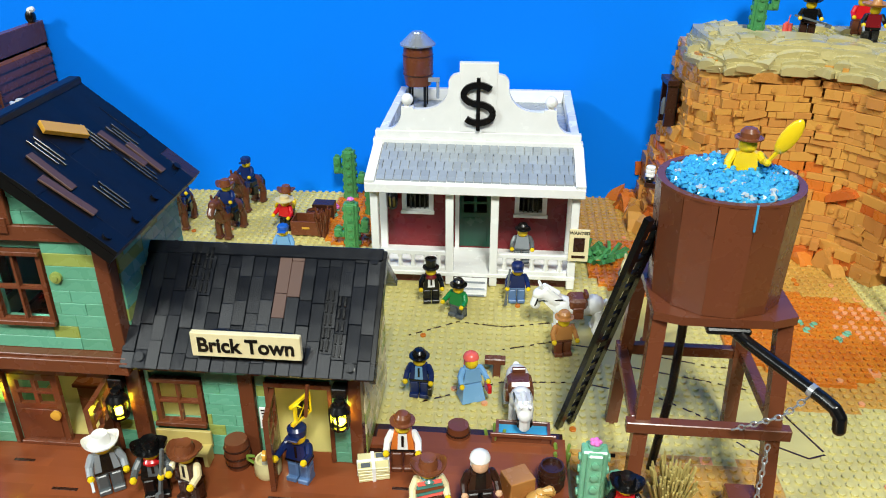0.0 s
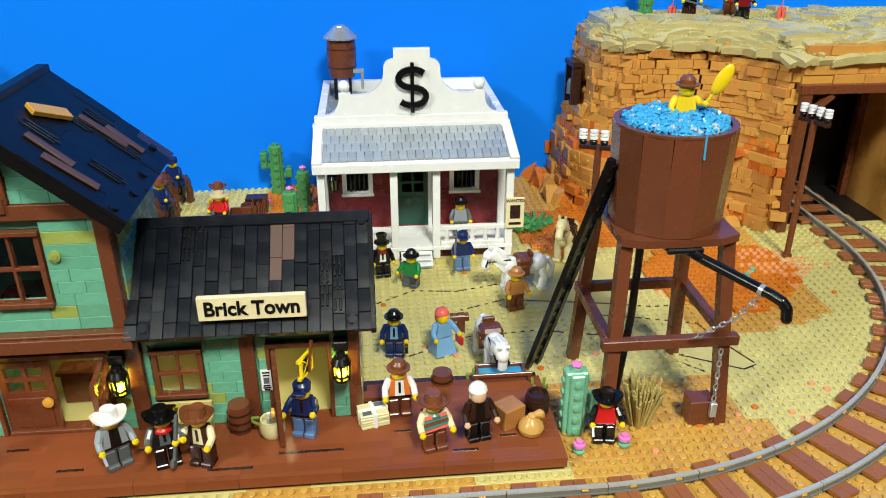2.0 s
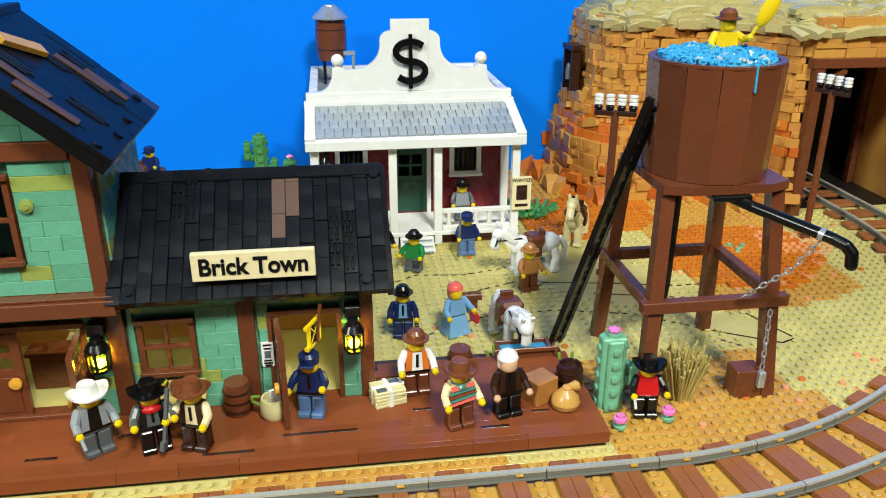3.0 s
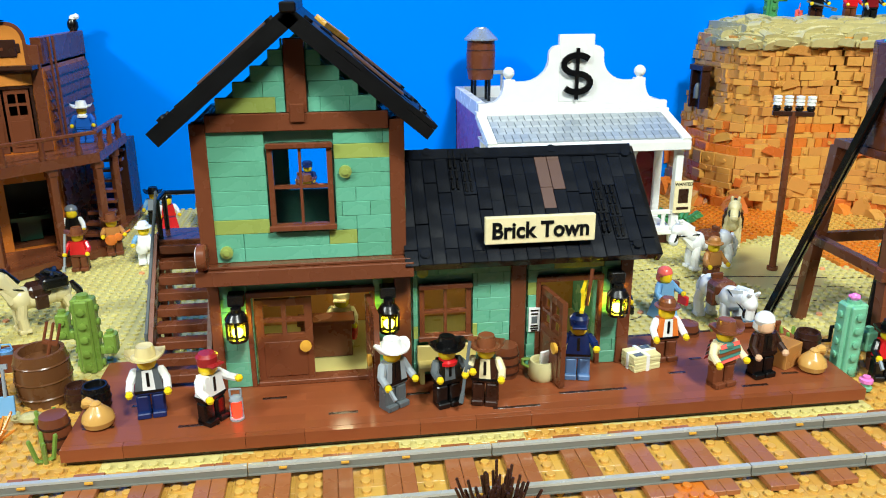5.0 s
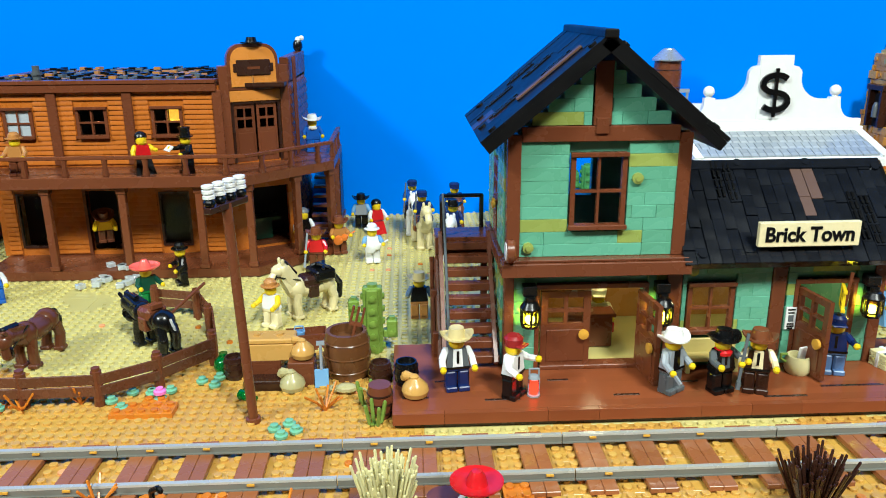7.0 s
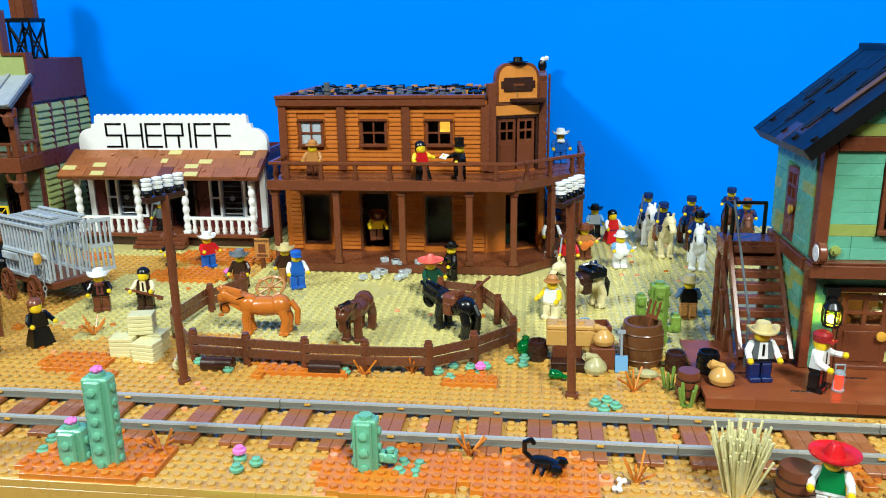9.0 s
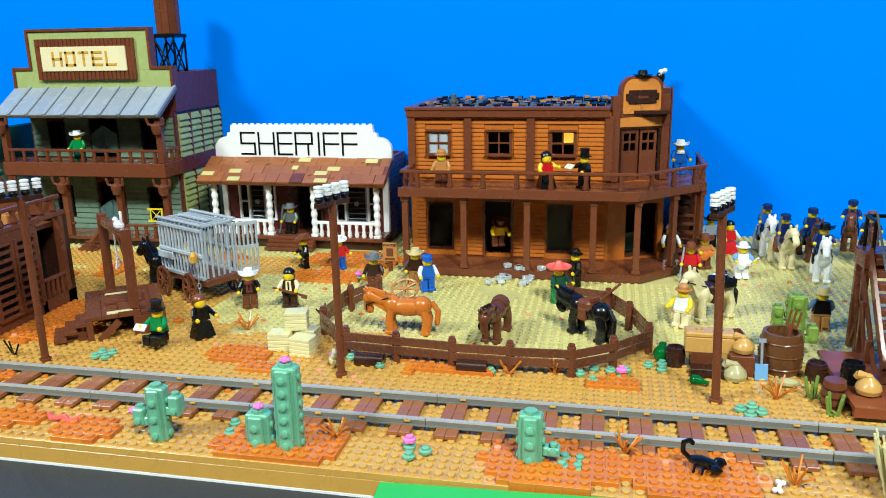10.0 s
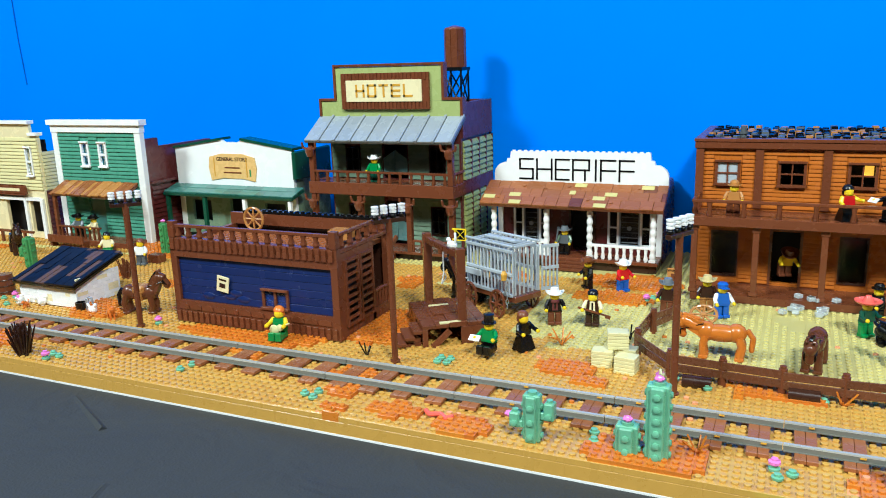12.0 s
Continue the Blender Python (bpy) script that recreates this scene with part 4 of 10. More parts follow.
# ---- bank ----
bank = thing("bank", "white bank with curved gable, dark red porch walls and grey shingles", "building")
BX0, BX1, BF, BB = -0.124, 0.062, 0.702, 0.858
DOORB = (-0.0475, -0.0165, 0.0145, 0.078)
WB = [(-0.104, -0.073, 0.050, 0.083), (0.006, 0.037, 0.050, 0.083)]
s = Solid()
wall_cells(s, "x", BX0, BX1, 0.013, 0.118, BF, BF + 0.006, [DOORB, *WB])
walls = part("wall", s, DKRED, bank)
s = Solid().box(BX0, BX0 + 0.006, BF + 0.006, BB, 0.0, 0.118)
part("side_wall", s, MAGENTA, bank)
s = Solid().box(BX1 - 0.006, BX1, BF + 0.006, BB, 0.0, 0.118).box(BX0, BX1, BB - 0.004, BB, 0.0, 0.118)
part("side_wall", s, DKRED, bank)
# shade behind the bank's door and windows, painted as a near-black sheet
part("room_back", Solid().box(BX0 + 0.007, BX1 - 0.007, BF + 0.03, BF + 0.032, 0.014, 0.118), INNER_SHADE, bank)
part("porch_floor", Solid().box(BX0 - 0.002, BX1 + 0.002, 0.647, BF, 0.0095, 0.0135, c=0.0005), WHITE, bank)
part("foundation", Solid().box(BX0 + 0.002, BX1 - 0.002, 0.655, BB, -0.001, 0.0095), MAROON, bank)
for i, z in enumerate((0.0032, 0.0064, 0.0096)):
    part("porch_step", Solid().box(-0.048, -0.017, 0.628 + i * 0.0066, 0.647, z - 0.0032, z - 0.0002, c=0.0003), WHITE, bank)
for i in range(3):
    part("step_riser", Solid().box(-0.046, -0.019, 0.6275 + i * 0.0066, 0.6282 + i * 0.0066, 0.0002 + i * 0.0032, 0.0018 + i * 0.0032), GREY, bank)
for x in (BX0 + 0.002, -0.053, -0.012, BX1 - 0.002):
    part("porch_post", Solid().box(x - 0.0036, x + 0.0036, 0.6475, 0.6555, 0.0005, 0.0945, c=0.0005), WHITE, bank)
for x in (BX0 + 0.002, BX1 - 0.002):
    part("wall_post", Solid().box(x - 0.0036, x + 0.0036, BF - 0.006, BF - 0.0005, 0.0136, 0.1, c=0.0005), WHITE, bank)
railing(bank, (BX0 + 0.006, 0.6515), (-0.057, 0.6515), 0.0138, 0.034, WHITE, 5, 0.002, 0.0042)
railing(bank, (-0.008, 0.6515), (BX1 - 0.006, 0.6515), 0.0138, 0.034, WHITE, 5, 0.002, 0.0042)
part("porch_skirt", Solid().box(BX0 + 0.006, -0.057, 0.6485, 0.6545, 0.0136, 0.0175, c=0.0004).box(-0.008, BX1 - 0.006, 0.6485, 0.6545, 0.0136, 0.0175, c=0.0004), WHITE, bank)
for q in WB:
    w = window(bank, *q, BF - 0.002, WHITE, 1, 1, rim=0.0045, sill=True)
    for k in range(4):
        part("bar", Solid().rod((q[0] + 0.0085 + 0.0046 * k, BF - 0.0008, q[2] + 0.004), (q[0] + 0.0085 + 0.0046 * k, BF - 0.0008, q[3] - 0.004), 0.0009, 8), BLACK, w)
part("door_frame", Solid().box(DOORB[0] - 0.004, DOORB[0] - 0.0002, BF - 0.003, BF + 0.002, 0.0136, 0.1).box(DOORB[1] + 0.0002, DOORB[1] + 0.004, BF - 0.003, BF + 0.002, 0.0136, 0.1), WHITE, bank)
door_leaf(bank, DOORB[1] - DOORB[0], 0.0145, 0.0775, DKGREEN, pose(DOORB[0], BF + 0.002, 0), knob=False)
part("transom", Solid().box(DOORB[0], DOORB[1], BF - 0.001, BF + 0.003, 0.0782, 0.1), DKGREEN, bank)
part("eave_beam", Solid().box(BX0 - 0.005, BX1 + 0.005, 0.641, 0.6495, 0.0948, 0.1035, c=0.0006), WHITE, bank)
part("porch_ceiling", Solid().box(BX0 - 0.003, BX1 + 0.003, 0.65, BF, 0.1, 0.1025), WHITE, bank)
e0, e1 = Vector((0, 0.6425, 0.1035)), Vector((0, 0.6995, 0.1205))
ang = math.degrees(math.atan2(e1.z - e0.z, e1.y - e0.y))
ln = (e1 - e0).length
base = pose(0, e0.y, e0.z, ang, 0, 0)
roof = part("porch_roof", Solid().box(BX0 - 0.005, BX1 + 0.005, 0, ln, -0.004, 0, base), WHITE, bank, "grey shingled porch roof with white border")
for x in (BX0 - 0.0005, BX1 + 0.0005):
    part("roof_border", Solid().box(x - 0.0045, x + 0.0045, 0, ln, 0, 0.0032, base, c=0.0004), WHITE, roof)
for r in range(4):
    x = BX0 + 0.0045
    while x < BX1 - 0.005:
        w = min(P / 2 if r % 2 and x < BX0 + 0.0046 else P, BX1 - 0.0045 - x)
        piece("shingle", unit_box(GREY), roof, base @ at(x + w / 2, 0.004 + (r + 0.5) * (ln - 0.005) / 4, 0.0014, 3.5, 0, 0, sx=w - 0.0006, sy=(ln - 0.005) / 4 + rnd.uniform(-0.0002, 0.0009), sz=0.0022))
        x += w
# parapet and curved gable
part("parapet", Solid().box(BX0 - 0.0055, BX1 + 0.0045, 0.697, 0.7065, 0.1185, 0.1265, c=0.0005).box(BX0 - 0.0035, BX1 + 0.0025, 0.699, 0.7065, 0.1265, 0.134, c=0.0005), WHITE, bank)
part("parapet_side", Solid().box(BX0 - 0.001, BX0 + 0.007, 0.7068, BB, 0.1185, 0.133, c=0.0005), WHITE, bank)
part("parapet_side", Solid().box(BX1 - 0.007, BX1 + 0.001, 0.7068, BB, 0.1185, 0.133, c=0.0005), WHITE, bank)
part("parapet_back", Solid().box(BX0 + 0.0072, BX1 - 0.0072, BB - 0.008, BB, 0.1185, 0.133, c=0.0005), WHITE, bank)
part("flat_roof", Solid().box(BX0 + 0.0072, BX1 - 0.0072, 0.7068, BB - 0.0082, 0.1185, 0.1205), GREY, bank)
mid = (BX0 + BX1) / 2
half = [(0.088, 0.134)]
for k in range(9):
    a = math.radians(90 * k / 8)
    half.append((0.0855 - 0.0140 * math.sin(a), 0.1345 + 0.0185 * (1 - math.cos(a))))
half += [(0.0715, 0.1565), (0.0605, 0.1565), (0.0600, 0.1545), (0.052, 0.1545)]
for k in range(1, 9):
    a = math.radians(90 * k / 8)
    half.append((0.052 - 0.0245 * math.sin(a), 0.1545 + 0.0215 * (1 - math.cos(a))))
half += [(0.0275, 0.181), (0.0265, 0.184), (0.0235, 0.187), (0.0185, 0.1885), (0.0175, 0.1885), (0.0175, 0.1985)]
outline = [(mid - u, z) for u, z in half] + [(mid + u, z) for u, z in half[::-1]]
gable = part("gable", Solid().prism(outline[::-1], 0.7, 0.7062), WHITE, bank)
part("gable_panel", Solid().box(mid - 0.0165, mid + 0.0165, 0.6994, 0.7, 0.1345, 0.1985, c=0.0002), WHITE, gable)
for sx in (-1, 1):
    part("ball", Solid().ball((mid + sx * 0.0663, 0.7035, 0.1628), 0.0058, 16).lathe([(0.003, 0.1555), (0.003, 0.159)], 10, pose(mid + sx * 0.0663, 0.7035, 0)), WHITE, gable)
s = Solid()
s.box(mid - 0.0017, mid + 0.0017, 0.6952, 0.6975, 0.137, 0.186)
arc = []
for k in range(13):
    a = math.radians(35 + 235 * k / 12)
    arc.append((mid + 0.0135 * math.cos(a), 0.6968, 0.1705 + 0.0088 * math.sin(a)))
for k in range(1, 13):
    a = math.radians(90 - 235 * k / 12)
    arc.append((mid + 0.0135 * math.cos(a), 0.6968, 0.1529 + 0.0088 * math.sin(a)))
vs, fs = [], []
for k, q in enumerate(arc):
    d = (Vector(arc[min(k + 1, len(arc) - 1)]) - Vector(arc[max(k - 1, 0)])).normalized()
    e = Vector((-d.z, 0, d.x)) * 0.0029
    vs += [(q[0] + e.x * u, q[1] + y, q[2] + e.z * u) for u, y in ((1, -0.0014), (-1, -0.0014), (-1, 0.0018), (1, 0.0018))]
    if k:
        n = 4 * k
        fs += [(n - 4 + u, n - 4 + (u + 1) % 4, n + (u + 1) % 4, n + u) for u in range(4)]
fs += [(3, 2, 1, 0), tuple(len(vs) - 4 + u for u in range(4))]
s.add(vs, fs)
part("dollar_sign", s, BLACK, gable, "black dollar sign")
lan = lantern(bank, BX0 + 0.012, BF - 0.01, 0.058, False)
poster = part("wanted_notice", Solid().box(BX1 - 0.006, BX1 + 0.012, 0.6445, 0.646, 0.032, 0.064, c=0.0003), CREAM, bank, "tan notice board with dark print")
words("WANTED", BLACK, poster, BX1 + 0.003, 0.6444, 0.0605, 0.0042, 0.0001, name="lettering")
part("print_block", Solid().box(BX1 - 0.002, BX1 + 0.008, 0.6441, 0.6445, 0.042, 0.056).box(BX1 - 0.003, BX1 + 0.009, 0.6441, 0.6445, 0.0355, 0.038), DKBROWN, poster)
# water tank on the bank roof
tank = thing("roof_water_tank", "small brown water tank with grey cone lid on legs", "water tank", -0.1015, 0.826, 0.1205)
for dx in (-0.008, 0.008):
    for dy in (-0.008, 0.008):
        part("leg", Solid().box(dx - 0.0016, dx + 0.0016, dy - 0.0016, dy + 0.0016, 0.0, 0.024), BLACK, tank)
part("barrel", Solid().lathe([(0.0138, 0.024), (0.0158, 0.036), (0.0162, 0.052), (0.0152, 0.066)], 20), BROWN, tank)
for z in (0.035, 0.055):
    part("hoop", Solid().lathe([(0.016, z), (0.0166, z + 0.0006), (0.016, z + 0.0012)], 20), DKBROWN, tank)
part("lid", Solid().lathe([(0.0188, 0.066), (0.0188, 0.0675), (0.0077, 0.078), (0.0066, 0.0782), (0.006, 0.0795)], 24), SILVER, tank, "grey cone lid")
part("tap", Solid().box(0.012, 0.024, -0.0125, -0.0085, 0.03, 0.034).rod((0.022, -0.0105, 0.03), (0.022, -0.0105, 0.012), 0.0016), GREY, tank)


# ---- saloon ----
saloon = thing("saloon", "two-storey orange-brown log saloon with balcony and arched corner sign", "building")
SX0, SX1, SF, SB = -0.8165, -0.588, 0.684, 0.852
CX, CY = -0.526, 0.713
LOW = [(-0.797, -0.766, 0.016, 0.072), (-0.728, -0.698, 0.012, 0.074), (-0.657, -0.627, 0.016, 0.072)]
UPP = [(-0.796, -0.768, 0.127, 0.157), (-0.727, -0.697, 0.127, 0.157), (-0.655, -0.625, 0.127, 0.157)]
s = Solid()
wall_cells(s, "x", SX0, SX1, 0.008, 0.176, SF, SF + 0.006, LOW + UPP)
s.box(SX0, SX0 + 0.006, SF + 0.006, SB, 0.008, 0.176)
s.box(CX - 0.006, CX, CY + 0.004, SB, 0.008, 0.176).box(SX0, CX, SB - 0.004, SB, 0.008, 0.176)
walls = part("wall", s, TIMBER, saloon)
part("porch_floor", Solid().prism([(SX0 + 0.004, 0.628), (-0.552, 0.628), (-0.484, 0.698), (-0.484, SB), (SX0 + 0.004, SB)], 0.0, 0.0085, Matrix(((1, 0, 0, 0), (0, 0, 1, 0), (0, 1, 0, -0.0005), (0, 0, 0, 1)))), BROWN, saloon)
# logs of the front wall, floor by floor
for z0, z1, holes in ((0.0095, 0.088, LOW), (0.101, 0.170, UPP)):
    siding(walls, "log", TIMBER, "x", SX0 + 0.006, SX1 - 0.003, z0, z1, SF, 0.0048, -1, [(a - 0.002, b + 0.002, c - 0.002, d + 0.002) for a, b, c, d in holes], 0.0009)
siding(walls, "log", MAROON, "y", SF + 0.004, SB, 0.0095, 0.17, SX0, 0.0096, -1, (), 0.0014)
siding(walls, "log", BROWN, "y", CY + 0.008, SB, 0.0095, 0.17, CX, 0.0096, 1, (), 0.0014)
for x in (SX0 + 0.003, -0.7475, -0.676, SX1 - 0.002):
    part("wall_post", Solid().box(x - 0.0045, x + 0.0045, SF - 0.0045, SF + 0.003, 0.101, 0.172, c=0.0004), BROWN, saloon)
part("cornice", Solid().box(SX0 - 0.003, SX1 - 0.002, SF - 0.006, SF + 0.006, 0.171, 0.1785, c=0.0005).box(SX0 - 0.004, SX1 - 0.002, SF - 0.007, SF + 0.007, 0.1787, 0.1825, c=0.0005), BROWN, saloon)
part("cornice_side", Solid().box(SX0 - 0.004, SX0 + 0.006, SF + 0.0075, SB, 0.171, 0.1825, c=0.0005), BROWN, saloon)
part("roof", Solid().box(SX0 + 0.006, CX, SF + 0.0075, SB - 0.004, 0.174, 0.1775), DKBROWN, saloon)
s = Solid()
for i in range(26):
    for j in range(15):
        x, y = SX0 + 0.012 + i * 0.0098 + rnd.uniform(-0.002, 0.002), SF + 0.014 + j * 0.0102 + rnd.uniform(-0.002, 0.002)
        if x + y < CX + CY - 0.25 or (x < CX - 0.02 and x - CX < y - CY + 0.07):
            k = rnd.choice((0, 0, 0, 1, 2))
            s.box(-0.0036, 0.0036, -0.0026, 0.0026, 0.1772, 0.1788 + rnd.choice((0.003, 0.004, 0.0055)), pose(x, y, 0, 0, 0, rnd.choice((0, 90, 20, 70))), slot=k)
part("roof_gravel", s, [BLACK, DKGREY, WOODTAN], saloon, kind="stuff")
part("chimney_pot", Solid().lathe([(0.004, 0.178), (0.004, 0.186), (0.0052, 0.186), (0.0052, 0.189), (0.0034, 0.189), (0.0034, 0.195)], 12, pose(-0.768, 0.705, 0)), DKGREY, saloon)
for i, q in enumerate(UPP):
    window(saloon, *q, SF - 0.0025, BROWN, pane=(PALEGREY, PANE, PANE)[i])
s = Solid()
for k in range(110):
    x, z, a = rnd.uniform(UPP[0][0] + 0.003, UPP[0][1] - 0.003), rnd.uniform(0.130, 0.154), rnd.uniform(0, 180)
    s.box(-0.0013, 0.0013, -0.0001, 0.0001, -0.0003, 0.0003, pose(x, SF + 0.0006, z, 0, a, 0))
part("pane_print", s, BLACK, saloon, kind="stuff")
# glowing amber panel added behind the third window for its lit look
part("lit_curtain", Solid().box(UPP[2][0] + 0.015, UPP[2][1] - 0.004, SF + 0.007, SF + 0.008, 0.142, 0.155), AMBER, saloon)
part("lit_lamp", Solid().ball((-0.633, SF + 0.012, 0.149), 0.004), AMBER, saloon)
for q in (LOW[0], LOW[2]):
    window(saloon, *q, SF - 0.0015, DKBROWN, 1, 1, rim=0.002, sill=False)
# near-black sheet behind the front openings, room shade given as colour
part("room_back", Solid().box(SX0 + 0.007, SX1, SF + 0.04, SF + 0.042, 0.009, 0.172), INNER_SHADE, saloon)
part("door_frame", Solid().box(LOW[1][0] - 0.003, LOW[1][0], SF - 0.003, SF + 0.003, 0.0085, 0.075).box(LOW[1][1], LOW[1][1] + 0.003, SF - 0.003, SF + 0.003, 0.0085, 0.075).box(LOW[1][0] - 0.003, LOW[1][1] + 0.003, SF - 0.003, SF + 0.003, 0.0752, 0.078), BROWN, saloon)
# balcony
bal = part("balcony", Solid().prism([(SX0 + 0.002, 0.626), (-0.556, 0.626), (-0.482, 0.698), (-0.482, 0.80), (CX, 0.80), (CX, CY), (SX1, SF), (SX0 + 0.002, SF)], 0.0895, 0.0985,
                                   Matrix(((1, 0, 0, 0), (0, 0, 1, 0), (0, 1, 0, 0), (0, 0, 0, 1)))), BROWN, saloon)
part("balcony_trim", Solid().box(SX0, -0.556, 0.6235, 0.6258, 0.089, 0.0995, c=0.0004), BROWN, bal)
railing(bal, (SX0 + 0.003, 0.629), (-0.557, 0.629), 0.0985, 0.1185, BROWN, 7, 0.0024, 0.0032)
railing(bal, (-0.556, 0.6295), (-0.4845, 0.699), 0.0985, 0.1185, BROWN, 3, 0.0024, 0.0032)
railing(bal, (-0.4845, 0.70), (-0.4845, 0.795), 0.0985, 0.1185, BROWN, 3, 0.0024, 0.0032)
railing(bal, (SX0 + 0.004, 0.631), (SX0 + 0.004, SF - 0.002), 0.0985, 0.1185, BROWN, 2, 0.0024, 0.0032)
for x, y in ((SX0 + 0.006, 0.632), (-0.744, 0.632), (-0.674, 0.632), (-0.603, 0.632), (-0.557, 0.634), (-0.518, 0.672), (-0.487, 0.703), (-0.487, 0.76)):
    m = pose(x, y, 0, 0, 0, 45 if x > -0.55 else 0)
    part("porch_post", Solid().box(-0.0034, 0.0034, -0.0034, 0.0034, 0.0085, 0.0893, m, c=0.0005).box(-0.0045, 0.0045, -0.0045, 0.0045, 0.0085, 0.013, m, c=0.0004).box(-0.0045, 0.0045, -0.0045, 0.0045, 0.083, 0.0892, m, c=0.0004), BROWN, saloon)
# corner bay, turned to the south-east
cw = math.hypot(CX - SX1, CY - SF)
cm = pose(SX1, SF, 0, 0, 0, math.degrees(math.atan2(CY - SF, CX - SX1)))
corner = part("corner_bay", Solid(), TIMBER, saloon)
s = Solid()
wall_cells(s, "x", 0, cw, 0.008, 0.171, 0, 0.006, [(0.022, 0.062, 0.0085, 0.072), (0.012, cw - 0.012, 0.1, 0.158)])
part("bay_wall", s, TIMBER, corner).matrix_basis = cm
arch = [(0.002, 0.171), (cw - 0.002, 0.171), (cw - 0.002, 0.193), (cw - 0.009, 0.195)]
for k in range(7):
    a = math.radians(90 * k / 6)
    arch.append((cw - 0.023 + 0.014 * math.cos(a), 0.199 + 0.0155 * math.sin(a)))
arch += [(cw - x, z) for x, z in arch[::-1]][: len(arch) - 2]
part("arched_sign", Solid().prism(arch, -0.002, 0.006), BROWN, corner).matrix_basis = cm
inner = [(0.012, 0.174), (cw - 0.012, 0.174), (cw - 0.012, 0.199)]
for k in range(7):
    a = math.radians(90 * k / 6)
    inner.append((cw - 0.024 + 0.0115 * math.cos(a), 0.199 + 0.0125 * math.sin(a)))
inner += [(cw - x, z) for x, z in inner[::-1]][: len(inner) - 2]
part("sign_panel", Solid().prism(inner, -0.0032, -0.002), TIMBER_HI, corner).matrix_basis = cm
part("sign_plaque", Solid().box(0.0175, cw - 0.0175, -0.0046, -0.0032, 0.1845, 0.1995, c=0.0008).box(0.0145, cw - 0.0145, -0.0042, -0.0032, 0.188, 0.196, c=0.0006), DKBROWN, corner).matrix_basis = cm
part("plaque_print", Solid().box(0.028, cw - 0.028, -0.0049, -0.0046, 0.1905, 0.193), BROWN, corner).matrix_basis = cm
part("bay_lintel", Solid().box(0.008, cw - 0.008, -0.003, 0.0, 0.1595, 0.170, c=0.0004), TIMBER_HI, corner).matrix_basis = cm
for x in (0.0045, cw - 0.0045):
    part("bay_post", Solid().box(x - 0.0045, x + 0.0045, -0.0035, 0.004, 0.0993, 0.194, c=0.0004), BROWN, corner).matrix_basis = cm
for x0 in (0.0125, cw / 2 + 0.0005):
    door_leaf(corner, cw / 2 - 0.014, 0.1, 0.157, BROWN, cm @ pose(x0, 0.001, 0), knob=False)
part("door_surround", Solid().box(0.0095, 0.0122, -0.0022, 0.003, 0.0993, 0.1592).box(cw - 0.0122, cw - 0.0095, -0.0022, 0.003, 0.0993, 0.1592).box(0.0095, cw - 0.0095, -0.0022, 0.003, 0.157, 0.1592), DKBROWN, corner).matrix_basis = cm
part("card_table", Solid().box(0.024, 0.058, 0.02, 0.045, 0.03, 0.034).box(0.03, 0.05, 0.028, 0.036, 0.009, 0.03), DKGREEN, corner).matrix_basis = cm
# dim depth of the bay, put in as a near-black sheet
part("bay_back", Solid().box(-0.02, cw + 0.01, 0.06, 0.062, 0.009, 0.171), INNER_SHADE, corner).matrix_basis = cm
sides = part("outside_stairs", Solid().box(-0.503, -0.4855, 0.806, 0.846, 0.008, 0.088), DKBROWN, saloon)
for i in range(9):
    part("tread", Solid().box(-0.512, -0.486, 0.716 + 0.010 * i, 0.726 + 0.010 * i, 0.012 + 0.0085 * i, 0.015 + 0.0085 * i, c=0.0003), BROWN, sides)
part("wall_ladder", Solid().rod((CX + 0.004, CY + 0.018, 0.1), (CX + 0.004, CY + 0.018, 0.2), 0.0012, 6).rod((CX + 0.004, CY + 0.03, 0.1), (CX + 0.004, CY + 0.03, 0.2), 0.0012, 6), BROWN, saloon)
part("roof_parapet", Solid().box(CX - 0.008, CX + 0.001, CY + 0.006, SB, 0.1765, 0.2, c=0.0005), BROWN, saloon)

# ---- sheriff's office ----
office = thing("sheriff_office", "small white-fronted sheriff's office with brown porch roof", "building")
HX0, HX1, HF = -1.083, -0.866, 0.737
s = Solid()
WS = [(-1.062, -1.012, 0.026, 0.076), (-0.934, -0.878, 0.026, 0.076)]
DS = (-0.982, -0.953, 0.0145, 0.079)
wall_cells(s, "x", HX0, HX1, 0.012, 0.108, HF, HF + 0.006, [*WS, DS])
s.box(HX0, HX0 + 0.005, HF + 0.006, 0.828, 0.0, 0.108).box(HX0, HX1, 0.824, 0.828, 0.0, 0.108)
walls = part("wall", s, MAROON, office)
s = Solid().box(HX1 - 0.005, HX1, HF + 0.006, 0.824, 0.0, 0.108)
part("side_wall", s, MAROON, office)
siding(walls, "board", MAROON, "y", HF + 0.004, 0.826, 0.004, 0.106, HX1, 0.0064, 1, (), 0.0016)
part("porch_floor", Solid().box(HX0 - 0.004, HX1 + 0.002, 0.697, HF, 0.010, 0.0142, c=0.0005), BROWN, office)
part("foundation", Solid().box(HX0, HX1, 0.702, 0.826, -0.001, 0.010), DKBROWN, office)
for i in range(3):
    part("porch_step", Solid().box(-1.008, -0.948, 0.679 + 0.006 * i, 0.697, 0.0 + 0.0035 * i, 0.0034 + 0.0035 * i, c=0.0003), BROWN, office)
